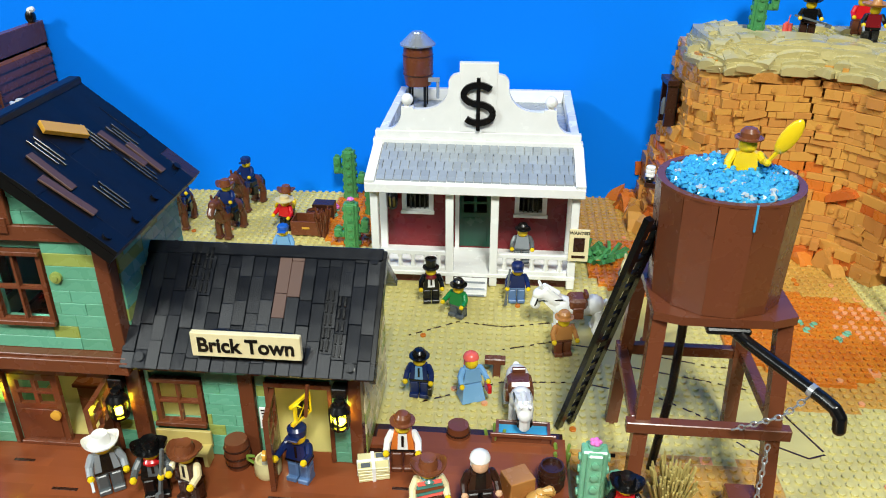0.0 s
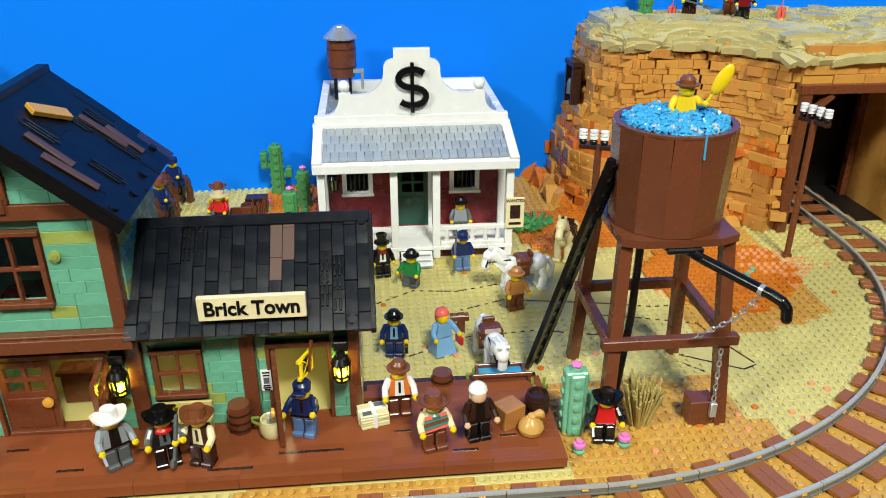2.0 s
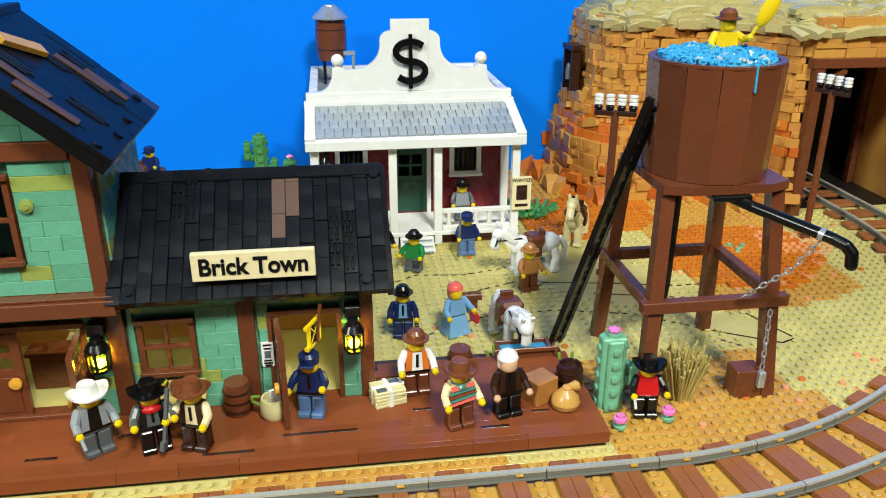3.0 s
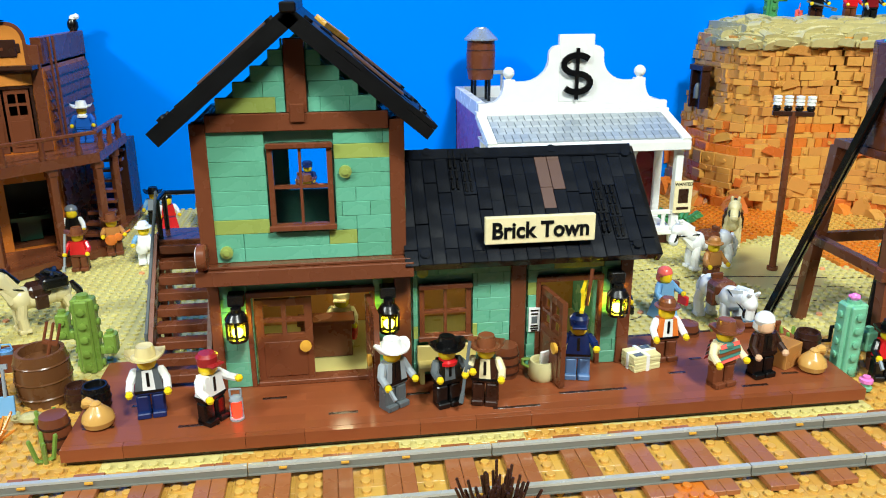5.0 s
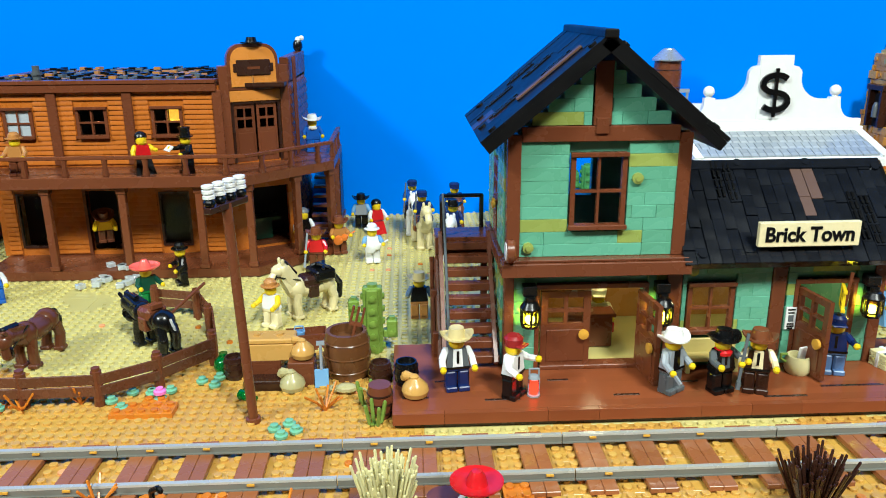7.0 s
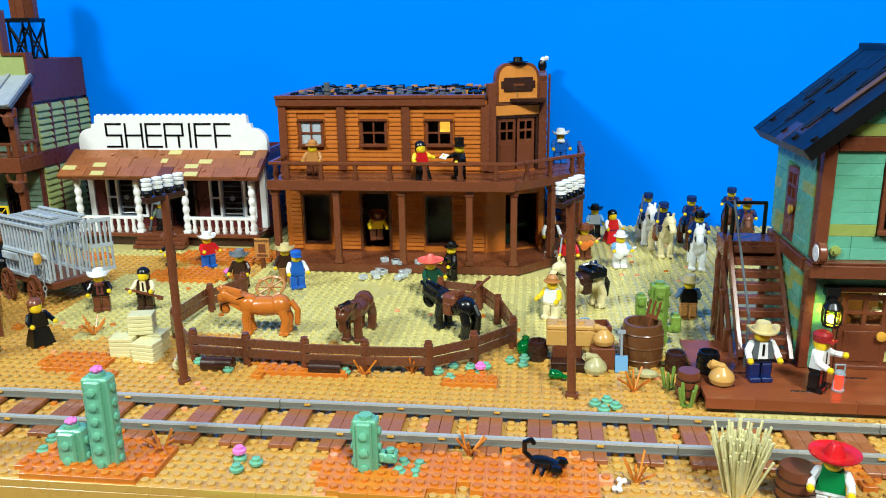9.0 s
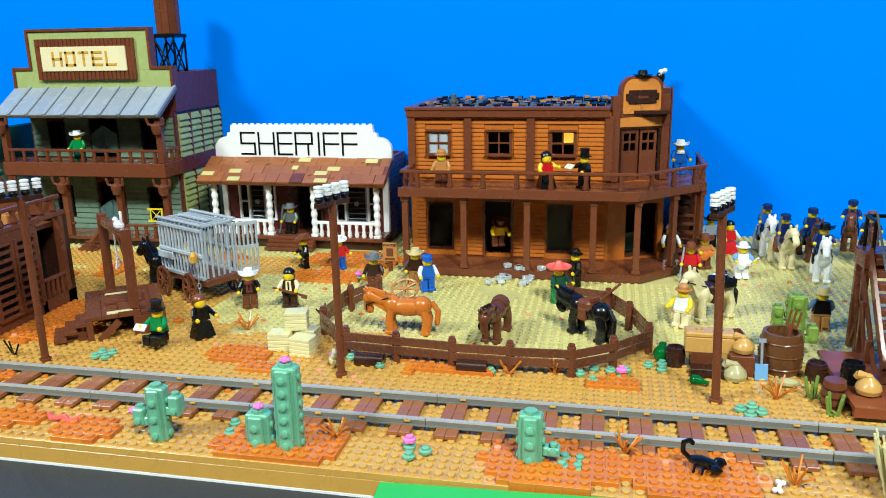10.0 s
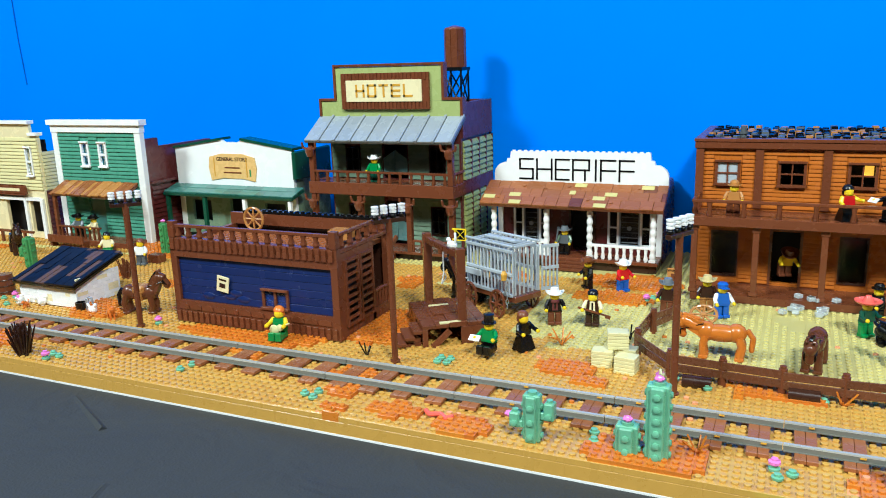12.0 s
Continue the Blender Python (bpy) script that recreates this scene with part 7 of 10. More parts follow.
# tilted and curved pieces that break up the courses
for k in range(30):
    u, zz_ = rnd.random(), rnd.uniform(0.02, 0.175)
    p, n = foot(min(0.995, u))
    if 0.04 < u < 0.26 and zz_ > 0.085:
        continue
    ang = math.degrees(math.atan2(n.y, n.x)) + 90
    inset = 0.004 * math.exp(-((zz_ - 0.03) / 0.03) ** 2) - lean_back(u, zz_)
    c = p + n * (inset + rnd.uniform(-0.001, 0.002))
    m = pose(c.x, c.y, zz_, rnd.uniform(-5, 5), rnd.choice((-1, 1)) * rnd.uniform(2, 30), ang + rnd.uniform(-4, 4))
    orange = 1 if zz_ < 0.09 and rnd.random() < 0.4 else 0
    if rnd.random() < 0.45:
        ln = rnd.uniform(0.016, 0.034)
        joined.prism([(-ln / 2, -0.003), (ln / 2, -0.003)] + [(ln / 2 * math.cos(t), 0.007 * math.sin(t)) for t in [math.pi * q / 6 for q in range(1, 6)]], -0.006, 0.006, m, orange)
    else:
        ln, hh = rnd.choice((0.008, 0.016, 0.024)), rnd.choice((0.0064, 0.0096, 0.016))
        joined.box(-ln / 2, ln / 2, -0.006, 0.005, -hh / 2, hh / 2, m, orange, c=0.00025)
# wall over and beside the tunnel, and the ground of the hill to the east
x = 0.358
zz = 0.158
while zz < 0.19:
    x = 0.358
    while x < XR:
        w = rnd.choice((2, 3, 4)) * P
        joined.box(x + 0.0001, x + w - 0.0001, 0.683 + rnd.uniform(-0.002, 0.003), 0.71, zz + 0.0001, zz + BR - 0.0001, slot=0, c=0.00025)
        x += w
    zz += BR
zz = 0.0
while zz < 0.158:
    x = 0.50
    while x < XR:
        w = rnd.choice((2, 3, 4)) * P
        joined.box(x + 0.0001, x + w - 0.0001, 0.683 + rnd.uniform(-0.002, 0.004), 0.71, zz + 0.0001, zz + BR - 0.0001, slot=0, c=0.00025)
        x += w
    zz += BR
part("rock_rest", joined, [CLIFF_AI, CLIFF_O], face, kind="stuff")
# tan, curved rocks on top
rocks = part("rock_cap", Solid().prism([(0.19, 0.887)] + [tuple((foot(i / 12)[0] - foot(i / 12)[1] * (lean_back(i / 12, 1) + 0.008))[:2]) for i in range(1, 12)] + [(0.36, 0.708), (XR, 0.704), (XR, 0.887)], 0.180, 0.203, Matrix(((1, 0, 0, 0), (0, 0, 1, 0), (0, 1, 0, 0), (0, 0, 0, 1)))), CLIFF_T, cliff)
s = Solid()
nst = 0
for i in range(70):
    for j in range(20):
        x, y = 0.20 + 0.008 * i, 0.722 + 0.008 * j - 0.0
        if y < 0.728 or x < 0.36 and y < 1.11 - x or x < 0.30 and y < 0.815 or x > XR - 0.01 or y > 0.868:
            continue
        s.lathe([(0.0024, 0.203), (0.0024, 0.2047)], 8, pose(x, y, 0))
part("top_stud", s, TAN_STUD, rocks, kind="stuff")
k = 0
for ringi, (inset, z0, nn) in enumerate(((0.0, 0.184, 76), (0.006, 0.190, 80), (0.013, 0.196, 76), (0.022, 0.201, 60), (0.036, 0.204, 40))):
    for i in range(nn):
        u = (i + rnd.random() * 0.7) / nn
        if u < 0.62:
            p, n = foot(min(0.999, u / 0.62))
        else:
            p, n = Vector((0.36 + (u - 0.62) / 0.38 * (XR - 0.37), 0.688, 0)), Vector((0, -1, 0))
        if ringi >= 3 and u > 0.62 and rnd.random() < 0.5:
            continue
        ang = math.degrees(math.atan2(n.y, n.x)) + 90
        c = p - n * (inset + (lean_back(u / 0.62, 1) + 0.008 * max(0, 1 - u / 0.25) if u < 0.62 else 0) + rnd.uniform(-0.002, 0.004))
        ln, wd, hh = rnd.choice((0.016, 0.024, 0.032, 0.040)), rnd.choice((0.010, 0.014, 0.018)), rnd.uniform(0.003, 0.006)
        prof = [(-ln / 2, -0.004), (ln / 2, -0.004)] + [(ln / 2 * math.cos(t), hh * (0.25 + 0.75 * math.sin(t))) for t in [math.pi * q / 6 for q in range(7)]]
        part("curved_rock", Solid().prism(prof, -wd / 2, wd / 2, pose(c.x, c.y, z0, rnd.uniform(0, 34) if ringi == 0 else rnd.uniform(-6, 24), rnd.uniform(-9, 9), ang + rnd.choice((0, 0, 0, rnd.uniform(-25, 25), rnd.uniform(-50, 50))))), CLIFF_T, rocks)
for k in range(70):
    x, y = rnd.uniform(0.19, XR - 0.04), rnd.uniform(0.735, 0.865)
    if x < 0.36 and y < 1.12 - x or x < 0.26 and y < 0.82:
        continue
    ln = rnd.choice((0.016, 0.016, 0.024, 0.032))
    if rnd.random() < 0.5:
        q = Solid().box(-ln / 2, ln / 2, -0.008, 0.008, -0.004, rnd.choice((0.0032, 0.0064)), pose(x, y, 0.203, 0, rnd.uniform(-4, 4), rnd.choice((0, 90, 45, 20))), c=0.0003)
    else:
        q = Solid().prism([(-ln / 2, -0.004), (ln / 2, -0.004)] + [(ln / 2 * math.cos(t), 0.007 * (0.25 + 0.75 * math.sin(t))) for t in [math.pi * a / 6 for a in range(7)]], -0.006, 0.006, pose(x, y, 0.202, 0, 0, rnd.uniform(-90, 90)))
    part("curved_rock", q, CLIFF_T, rocks)
# orange rocks at the foot
for i in range(34):
    u = rnd.random() * 0.9 if i < 20 else rnd.uniform(0.02, 0.3)
    p, n = foot(u)
    c = p + n * rnd.uniform(0.004, 0.026)
    ln, hh = rnd.uniform(0.018, 0.036), rnd.uniform(0.008, 0.022)
    prof = [(-ln / 2, 0), (ln / 2, 0), (ln * 0.32, hh * 0.7), (ln * 0.05, hh), (-ln * 0.3, hh * 0.55)]
    part("foot_rock", Solid().prism(prof, -0.007, 0.007, pose(c.x, c.y, -0.001, 0, 0, rnd.uniform(0, 360))), CLIFF_O if rnd.random() < 0.6 else CLIFF_A, cliff)
# tunnel portal
for x0, x1 in ((0.3585, 0.3685), (0.489, 0.499)):
    part("portal_post", Solid().box(x0, x1, 0.677, 0.687, -0.001, 0.1495, c=0.0006), BROWN, cliff)
part("portal_beam", Solid().box(0.355, 0.503, 0.676, 0.688, 0.1497, 0.159, c=0.0006), BROWN, cliff)
part("portal_brace", Solid().box(0, 0.03, -0.003, 0.003, -0.003, 0.003, pose(0.3685, 0.681, 0.128, 0, -42, 0)), BROWN, cliff)
# tunnel sides and roof painted near-black in place of the shade within
part("tunnel_lining", Solid().box(0.355, 0.362, 0.690, 0.87, -0.001, 0.158).box(0.497, 0.503, 0.711, 0.87, -0.001, 0.158).box(0.355, 0.503, 0.711, 0.87, 0.1582, 0.164), INNER_SHADE, cliff)
part("tunnel_side", Solid().box(0.4935, 0.4965, 0.69, 0.774, -0.001, 0.15), CLIFF_A, cliff)
for y0 in (0.774,):
    part("tunnel_prop", Solid().box(0.4855, 0.4934, y0, y0 + 0.009, -0.0005, 0.150, c=0.0005), BROWN, cliff)
# near-black sheet over the plates, tunnel shade put in as colour
part("tunnel_floor", Solid().box(0.3625, 0.4934, 0.700, 0.8095, -0.0016, -0.0006), INNER_SHADE, cliff)
# near-black plate closes the tunnel, its deep shade painted on
part("tunnel_end", Solid().box(0.3625, 0.4965, 0.810, 0.814, -0.001, 0.158), INNER_SHADE, cliff)
# mine window high in the west face
p, n = foot(0.142)
m = pose(p.x - n.x * 0.012, p.y - n.y * 0.012, 0.104, 0, 0, math.degrees(math.atan2(n.y, n.x)) + 90)
# solid near-black block, the shade of the mine window painted on
part("mine_opening", Solid().box(-0.010, 0.010, -0.0015, 0.004, 0, 0.040, m), INNER_SHADE, cliff)
fr = part("mine_frame", Solid().box(-0.013, -0.009, -0.009, 0.002, 0, 0.044, m, c=0.0004).box(0.009, 0.013, -0.009, 0.002, 0, 0.044, m, c=0.0004).box(-0.015, 0.015, -0.010, 0.002, 0.044, 0.050, m, c=0.0004), DKBROWN, cliff)
part("mine_lantern", Solid().lathe([(0.004, 0.012), (0.004, 0.024), (0.003, 0.028), (0.0015, 0.03)], 12, m @ pose(0.004, -0.008, 0)), DKGREY, fr)


# ---- repeated small things ----
def telegraph_pole():
    t = thing("telegraph_pole", "thin brown telegraph pole with white insulators", "telegraph pole", group="telegraph poles along the track")
    part("pole", Solid().lathe([(0.0048, 0), (0.0048, 0.003), (0.0031, 0.0032), (0.0031, 0.142)], 12), BROWN, t)
    part("crossarm", Solid().box(-0.0165, 0.0165, -0.0028, 0.0028, 0.1385, 0.1425, c=0.0005), DKBROWN, t)
    for k in range(4):
        x = -0.0135 + 0.009 * k
        pin = part("insulator_pin", Solid().lathe([(0.0024, 0.1425), (0.0034, 0.144), (0.0034, 0.1455), (0.002, 0.1475)], 10, pose(x, 0, 0)), BLACK, t)
        part("insulator", Solid().lathe([(0.0036, 0.1475), (0.0036, 0.1492), (0.0028, 0.1495), (0.0028, 0.1502), (0.0036, 0.1505), (0.0036, 0.1522), (0.0028, 0.1525), (0.0028, 0.1532), (0.0036, 0.1535), (0.0036, 0.155), (0.0018, 0.1555)], 12, pose(x, 0, 0)), WHITE, pin, "white ribbed insulator")
    return t


first = telegraph_pole()
first.matrix_basis = pose(-0.507, 0.348, -0.0015, 0, -2, 0) @ pose(0, 0, 0, 0, 0, 62)
for x, y, rz in ((-0.791, 0.346, 65), (-1.05, 0.333, 52), (-1.374, 0.332, 45), (0.341, 0.621, -68), (0.119, 0.566, -22)):
    copy_thing(first, pose(x, y, -0.0015, 0, 0, rz))


def cactus(label, x, y, h, mat, arms=(), flower=(), w=0.0062, rz=0):
    t = thing("cactus", label, "cactus", x, y, -0.0015, rz, group="cacti")
    s = Solid().box(-w, w, -w * 0.62, w * 0.62, 0, h, c=0.001).box(-w * 0.62, w * 0.62, -w, w, 0, h - 0.0006, c=0.001)
    s.lathe([(w * 0.55, h), (w * 0.55, h + 0.0022)], 10)
    body = part("stem", s, mat, t)
    n = max(1, int(h / 0.0096))
    knob = Solid().lathe([(0.0025, 0), (0.0025, 0.0014), (0.0018, 0.0017)], 10).mesh("knob", mat)
    for k in range(n):
        for a in range(4):
            piece("knob", knob, body, Matrix.Translation((0, 0, 0.0052 + k * (h - 0.003) / n)) @ pose(0, 0, 0, 0, 0, 90 * a) @ pose(0, -w, 0, 90))
    for sx, z, hh in arms:
        s = Solid().box(min(sx * w, sx * (w + 0.010)), max(sx * w, sx * (w + 0.010)), -0.0035, 0.0035, z, z + 0.006, c=0.0008)
        s.box(sx * (w + 0.0068) - 0.004, sx * (w + 0.0068) + 0.004, -0.0045, 0.0045, z, z + hh, c=0.001).lathe([(0.0025, z + hh), (0.0025, z + hh + 0.002)], 10, pose(sx * (w + 0.0068), 0, 0))
        arm = part("arm", s, mat, t)
        for q in range(max(1, int(hh / 0.009))):
            piece("knob", knob, arm, pose(sx * (w + 0.0068), -0.0045, z + 0.004 + 0.009 * q, 90))
    for fx, fz in flower:
        s = Solid()
        for k in range(5):
            a = math.tau * k / 5
            s.ball((fx + 0.0022 * math.cos(a), 0.0022 * math.sin(a), fz + 0.0022), 0.0018, 8, sz=0.8)
        s.lathe([(0.0022, fz), (0.003, fz + 0.002), (0.0014, fz + 0.0042)], 8, pose(fx, 0, 0))
        part("flower", s, PINK, t, "pink flower")
    return t


cactus("sand-green brick cactus with two short arms and a pink bud", -0.878, 0.228, 0.038, CACTUS, ((1, 0.019, 0.014), (-1, 0.010, 0.012)), ((-0.0185, 0.017),), 0.0068)
cactus("tall sand-green brick cactus with a pink flower", -0.786, 0.231, 0.058, CACTUS, (), ((0, 0.060),), 0.0082)
cactus("small round sand-green cactus with a pink flower", -0.8075, 0.232, 0.0235, CACTUS, (), ((0, 0.0255),), 0.0082)
cactus("short sand-green cactus at the layout's edge", -0.630, 0.240, 0.034, CACTUS, ((1, 0.007, 0.006),), (), 0.0074)
cactus("sand-green brick cactus with a pink flower beside the platform", 0.0575, 0.372, 0.050, CACTUS, ((1, 0.016, 0.014),), ((0, 0.052),), 0.0078)
cactus("olive brick cactus behind the barrel", -0.435, 0.450, 0.052, OLIVE, ((1, 0.012, 0.014), (-1, 0.024, 0.018)), (), 0.0072)
cactus("tall green cactus by the backdrop", -0.186, 0.845, 0.062, MIDGREEN, ((-1, 0.034, 0.020), (1, 0.022, 0.012)), (), 0.0072)
cactus("green cactus with a pink flower by the bank", -0.152, 0.80, 0.045, MIDGREEN, (), ((0, 0.047),), 0.0070)
cactus("green cactus with a pink flower beside the bank wall", -0.160, 0.722, 0.050, MIDGREEN, ((1, 0.018, 0.014), (-1, 0.012, 0.010)), ((0, 0.052),), 0.0074)
cactus("green cactus with a pink top near the store", -1.60, 0.615, 0.050, MIDGREEN, ((1, 0.02, 0.012),), ((0, 0.052),), 0.0068)
cactus("green cactus near the shed", -1.745, 0.49, 0.045, MIDGREEN, ((-1, 0.015, 0.015),), (), 0.008)
cactus("green cactus behind the shack", -1.395, 0.60, 0.045, MIDGREEN, ((1, 0.02, 0.012),), ((0, 0.047),), 0.007)
c = cactus("bright green cactus with ice-blue piece on the cliff top", 0.232, 0.765, 0.05, MIDGREEN, ((1, 0.022, 0.026),), (), 0.007)
c.matrix_basis = pose(0.243, 0.838, 0.203)


def succulent(x, y, mat=CACTUS, flower=False, n=3, r=0.007):
    t = thing("succulent", "low sand-green round succulent" + (" with a pink flower" if flower else " on the sand"), "plant", x, y, -0.0015, rnd.uniform(0, 360), group="low desert plants")
    for k in range(n):
        a = math.tau * k / n
        dx, dy = (r * math.cos(a), r * math.sin(a)) if n > 1 else (0, 0)
        part("leaf_stud", Solid().lathe([(0.0026, 0), (0.004, 0.0012), (0.0042, 0.003), (0.0026, 0.0036), (0.0026, 0.0052), (0.0018, 0.0055)], 12, pose(dx, dy, 0)), mat, t)
    if flower:
        part("blossom", Solid().lathe([(0.0026, 0.005), (0.0042, 0.0062), (0.0042, 0.0082), (0.0024, 0.0088), (0.0024, 0.0102)], 10, pose(r if n > 1 else 0, 0, 0)), PINK, t, "pink flower")
    return t


for x, y, fl, n in ((-0.704, 0.237, True, 3), (-0.605, 0.24, False, 4), (-0.835, 0.246, False, 2), (-1.083, 0.238, False, 3), (-0.485, 0.333, False, 4), (-0.545, 0.402, False, 3), (-0.575, 0.385, True, 3),
                   (-0.588, 0.387, False, 2), (-0.68, 0.375, False, 3), (-0.77, 0.372, False, 3), (-1.006, 0.35, False, 4), (-1.388, 0.226, True, 3), (0.0565, 0.3475, True, 1), (0.0885, 0.3515, True, 1),
                   (-0.80, 0.375, True, 2), (-0.855, 0.606, True, 2), (-0.845, 0.617, True, 1), (-1.36, 0.345, True, 1), (-1.60, 0.345, True, 2), (-1.625, 0.36, True, 2), (-0.21, 0.815, True, 2), (-0.195, 0.80, True, 2),
                   (0.26, 0.60, False, 3), (0.285, 0.585, False, 2), (-0.60, 0.372, False, 2), (-1.235, 0.25, False, 2)):
    succulent(x, y, CACTUS, fl, n)


def twig_bush(x, y, mat, n=7, h=0.014, spread=0.012, label="dry orange twig bush on the sand", r=0.0008, kind_name="twig_bush"):
    s = Solid()
    for k in range(n):
        a = math.tau * k / n + rnd.uniform(-0.3, 0.3)
        d = spread * rnd.uniform(0.5, 1.1)
        s.tube([(0, 0, 0.0), (d * 0.45 * math.cos(a), d * 0.45 * math.sin(a), h * rnd.uniform(0.3, 0.5)), (d * math.cos(a), d * math.sin(a), h * rnd.uniform(0.5, 1.05))], r, 5)
    return whole(kind_name, s, mat, label, "bush", x, y, -0.0016, group="dry bushes")


for x, y in ((-0.572, 0.262), (-0.463, 0.36), (-0.912, 0.432), (-0.625, 0.378), (-0.76, 0.247), (-0.475, 0.24), (-0.455, 0.425), (-0.66, 0.37)):
    twig_bush(x, y, RUST)
for x, y in ((-1.084, 0.338), (-0.851, 0.468)):
    twig_bush(x, y, BLACK, 4, 0.016, 0.008, "small black twig bush on the sand")
STRAWGRASS = plastic("straw_grass_plastic", (190, 172, 104), 0.3, 0.06, True)
for x, y, n, h, sp, mat, lb in ((-0.421, 0.236, 150, 0.040, 0.017, HAY, "pale yellow upright dry grass clump"), (0.106, 0.374, 130, 0.038, 0.016, STRAWGRASS, "tan upright dry grass clump by the tower"), (-0.203, 0.240, 110, 0.032, 0.020, DKBROWN, "dark brown spiky bush at the track"),
                                (-1.425, 0.222, 120, 0.034, 0.014, DKBROWN, "dark brown spiky bush at the layout's edge"), (-1.552, 0.485, 40, 0.03, 0.012, BROWN, "brown twiggy bush near the shed"), (-0.196, 0.742, 46, 0.034, 0.011, BROWN, "brown twiggy bush near the carts")):
    s = Solid()
    for k in range(n):
        a, d = rnd.random() * math.tau, rnd.random()
        hh = h * rnd.uniform(0.6, 1.0)
        s.tube([(0.4 * sp * d * math.cos(a), 0.4 * sp * d * math.sin(a), 0), (0.75 * sp * d * math.cos(a), 0.75 * sp * d * math.sin(a), hh * 0.6), (sp * d * math.cos(a), sp * d * math.sin(a), hh)], 0.0008, 5)
    whole("grass_clump", s, mat, lb, "grass", x, y, -0.0016, group="grass clumps")


def barrel(x, y, r, h, mat, label, z=-0.0016, open_top=True, group="barrels"):
    t = thing("barrel", label, "barrel", x, y, z, group=group)
    prof = [(r * 0.84, 0), (r * 0.96, h * 0.22), (r, h * 0.5), (r * 0.96, h * 0.78), (r * 0.86, h)]
    if open_top:
        prof += [(r * 0.72, h), (r * 0.72, h * 0.7)]
    else:
        prof += [(r * 0.84, h + 0.0016), (r * 0.3, h + 0.0018)]
    part("body", Solid().lathe(prof, 24), mat, t)
    for k in (0.2, 0.5, 0.8):
        part("hoop", Solid().lathe([(r * (1.0 if k == 0.5 else 0.95) + 0.0002, h * k - 0.0007), (r * (1.02 if k == 0.5 else 0.98) + 0.0002, h * k), (r * (1.0 if k == 0.5 else 0.95) + 0.0002, h * k + 0.0007)], 24), DKBROWN if mat is BROWN else mat, t)
    return t


barrel(-0.452, 0.412, 0.0165, 0.034, plastic("barrel_brown_plastic", (104, 66, 38), 0.24, 0.06), "large open brown barrel with a pitchfork in it")
barrel(-0.4285, 0.397, 0.0078, 0.016, DKBROWN, "small brown keg beside the platform")
barrel(-0.4105, 0.3735, 0.0080, 0.016, BLACK, "small open black keg on the platform's end", 0.0096)
barrel(-0.4275, 0.352, 0.0085, 0.020, BROWN, "brown barrel with lid beside the platform", open_top=False)
barrel(-0.168, 0.3805, 0.0085, 0.0195, BROWN, "brown barrel with lid on the platform", 0.0096, False)
barrel(-0.028, 0.4235, 0.0085, 0.0175, BROWN, "brown barrel with lid behind the platform", open_top=False)
barrel(0.0335, 0.3785, 0.0085, 0.0175, DKBROWN, "small dark brown open keg on the platform", 0.0096)
barrel(-0.531, 0.412, 0.0078, 0.016, DKBROWN, "small brown keg by the crates")
barrel(-0.392, 0.231, 0.011, 0.02, BROWN, "brown barrel standing at the layout's edge", open_top=False)
barrel(-1.651, 0.375, 0.012, 0.026, BROWN, "brown barrel near the shed", open_top=False)
fork = whole("pitchfork", Solid().box(-0.0045, 0.0045, -0.0008, 0.0008, 0.030, 0.033).rod((0, 0, 0), (0, 0, 0.031), 0.0012).rod((-0.0038, 0, 0.032), (-0.0038, 0, 0.044), 0.0009).rod((0, 0, 0.032), (0, 0, 0.044), 0.0009).rod((0.0038, 0, 0.032), (0.0038, 0, 0.044), 0.0009), BROWN, "brown pitchfork leaning in the barrel", "pitchfork")
fork.matrix_basis = pose(-0.453, 0.408, 0.006, -10, 14, 0)
sh = whole("shovel", Solid().rod((0, 0, 0.012), (0, 0, 0.030), 0.0011, slot=1).box(-0.0048, 0.0048, -0.0008, 0.0008, -0.0004, 0.0125, c=0.0003).box(-0.0028, 0.0028, -0.0009, 0.0009, 0.029, 0.032, slot=1), [LTBLUE, GREY], "light blue-grey shovel stuck upright in the sand", "shovel")
sh.matrix_basis = pose(-0.4685, 0.392, -0.001, -12, 0, 4)


SACKOLIVE = plastic("sand_olive_plastic", (178, 170, 122), 0.26, 0.05)
SACKTAN = plastic("golden_tan_plastic", (204, 156, 82), 0.24, 0.05)


def sack(x, y, mat, label, z=-0.0016, k=0.9, rz=0):
    s = Solid().lathe([(0.0058 * k, 0), (0.0086 * k, 0.0016 * k), (0.0098 * k, 0.0052 * k), (0.0088 * k, 0.0088 * k), (0.0062 * k, 0.0116 * k), (0.0042 * k, 0.0136 * k), (0.0034 * k, 0.0146 * k)], 18)
    s.ball((0.0008 * k, 0, 0.0148 * k), 0.0036 * k, 10, sz=0.7)
    s.rod((0.002 * k, 0, 0.0152 * k), (0.0078 * k, 0, 0.0146 * k), 0.0022 * k, 10, r1=0.0036 * k).rod((0.0074 * k, 0, 0.0147 * k), (0.0096 * k, 0, 0.0118 * k), 0.0034 * k, 10, r1=0.0026 * k)
    return whole("sack", s, mat, label, "sack", x, y, z, rz, group="sacks")


sack(-0.488, 0.3895, SACKOLIVE, "plump pale tan sack on the sand", rz=170)
sack(-0.4050, 0.3545, SACKTAN, "plump golden tan sack at the platform's end", 0.0096, rz=150)
sack(0.0255, 0.3585, SACKTAN, "plump golden tan sack on the platform", 0.0096, rz=20)
sack(-0.4815, 0.402, SACKTAN, "tan patched sack on a crate", 0.0165, 0.85, rz=150)
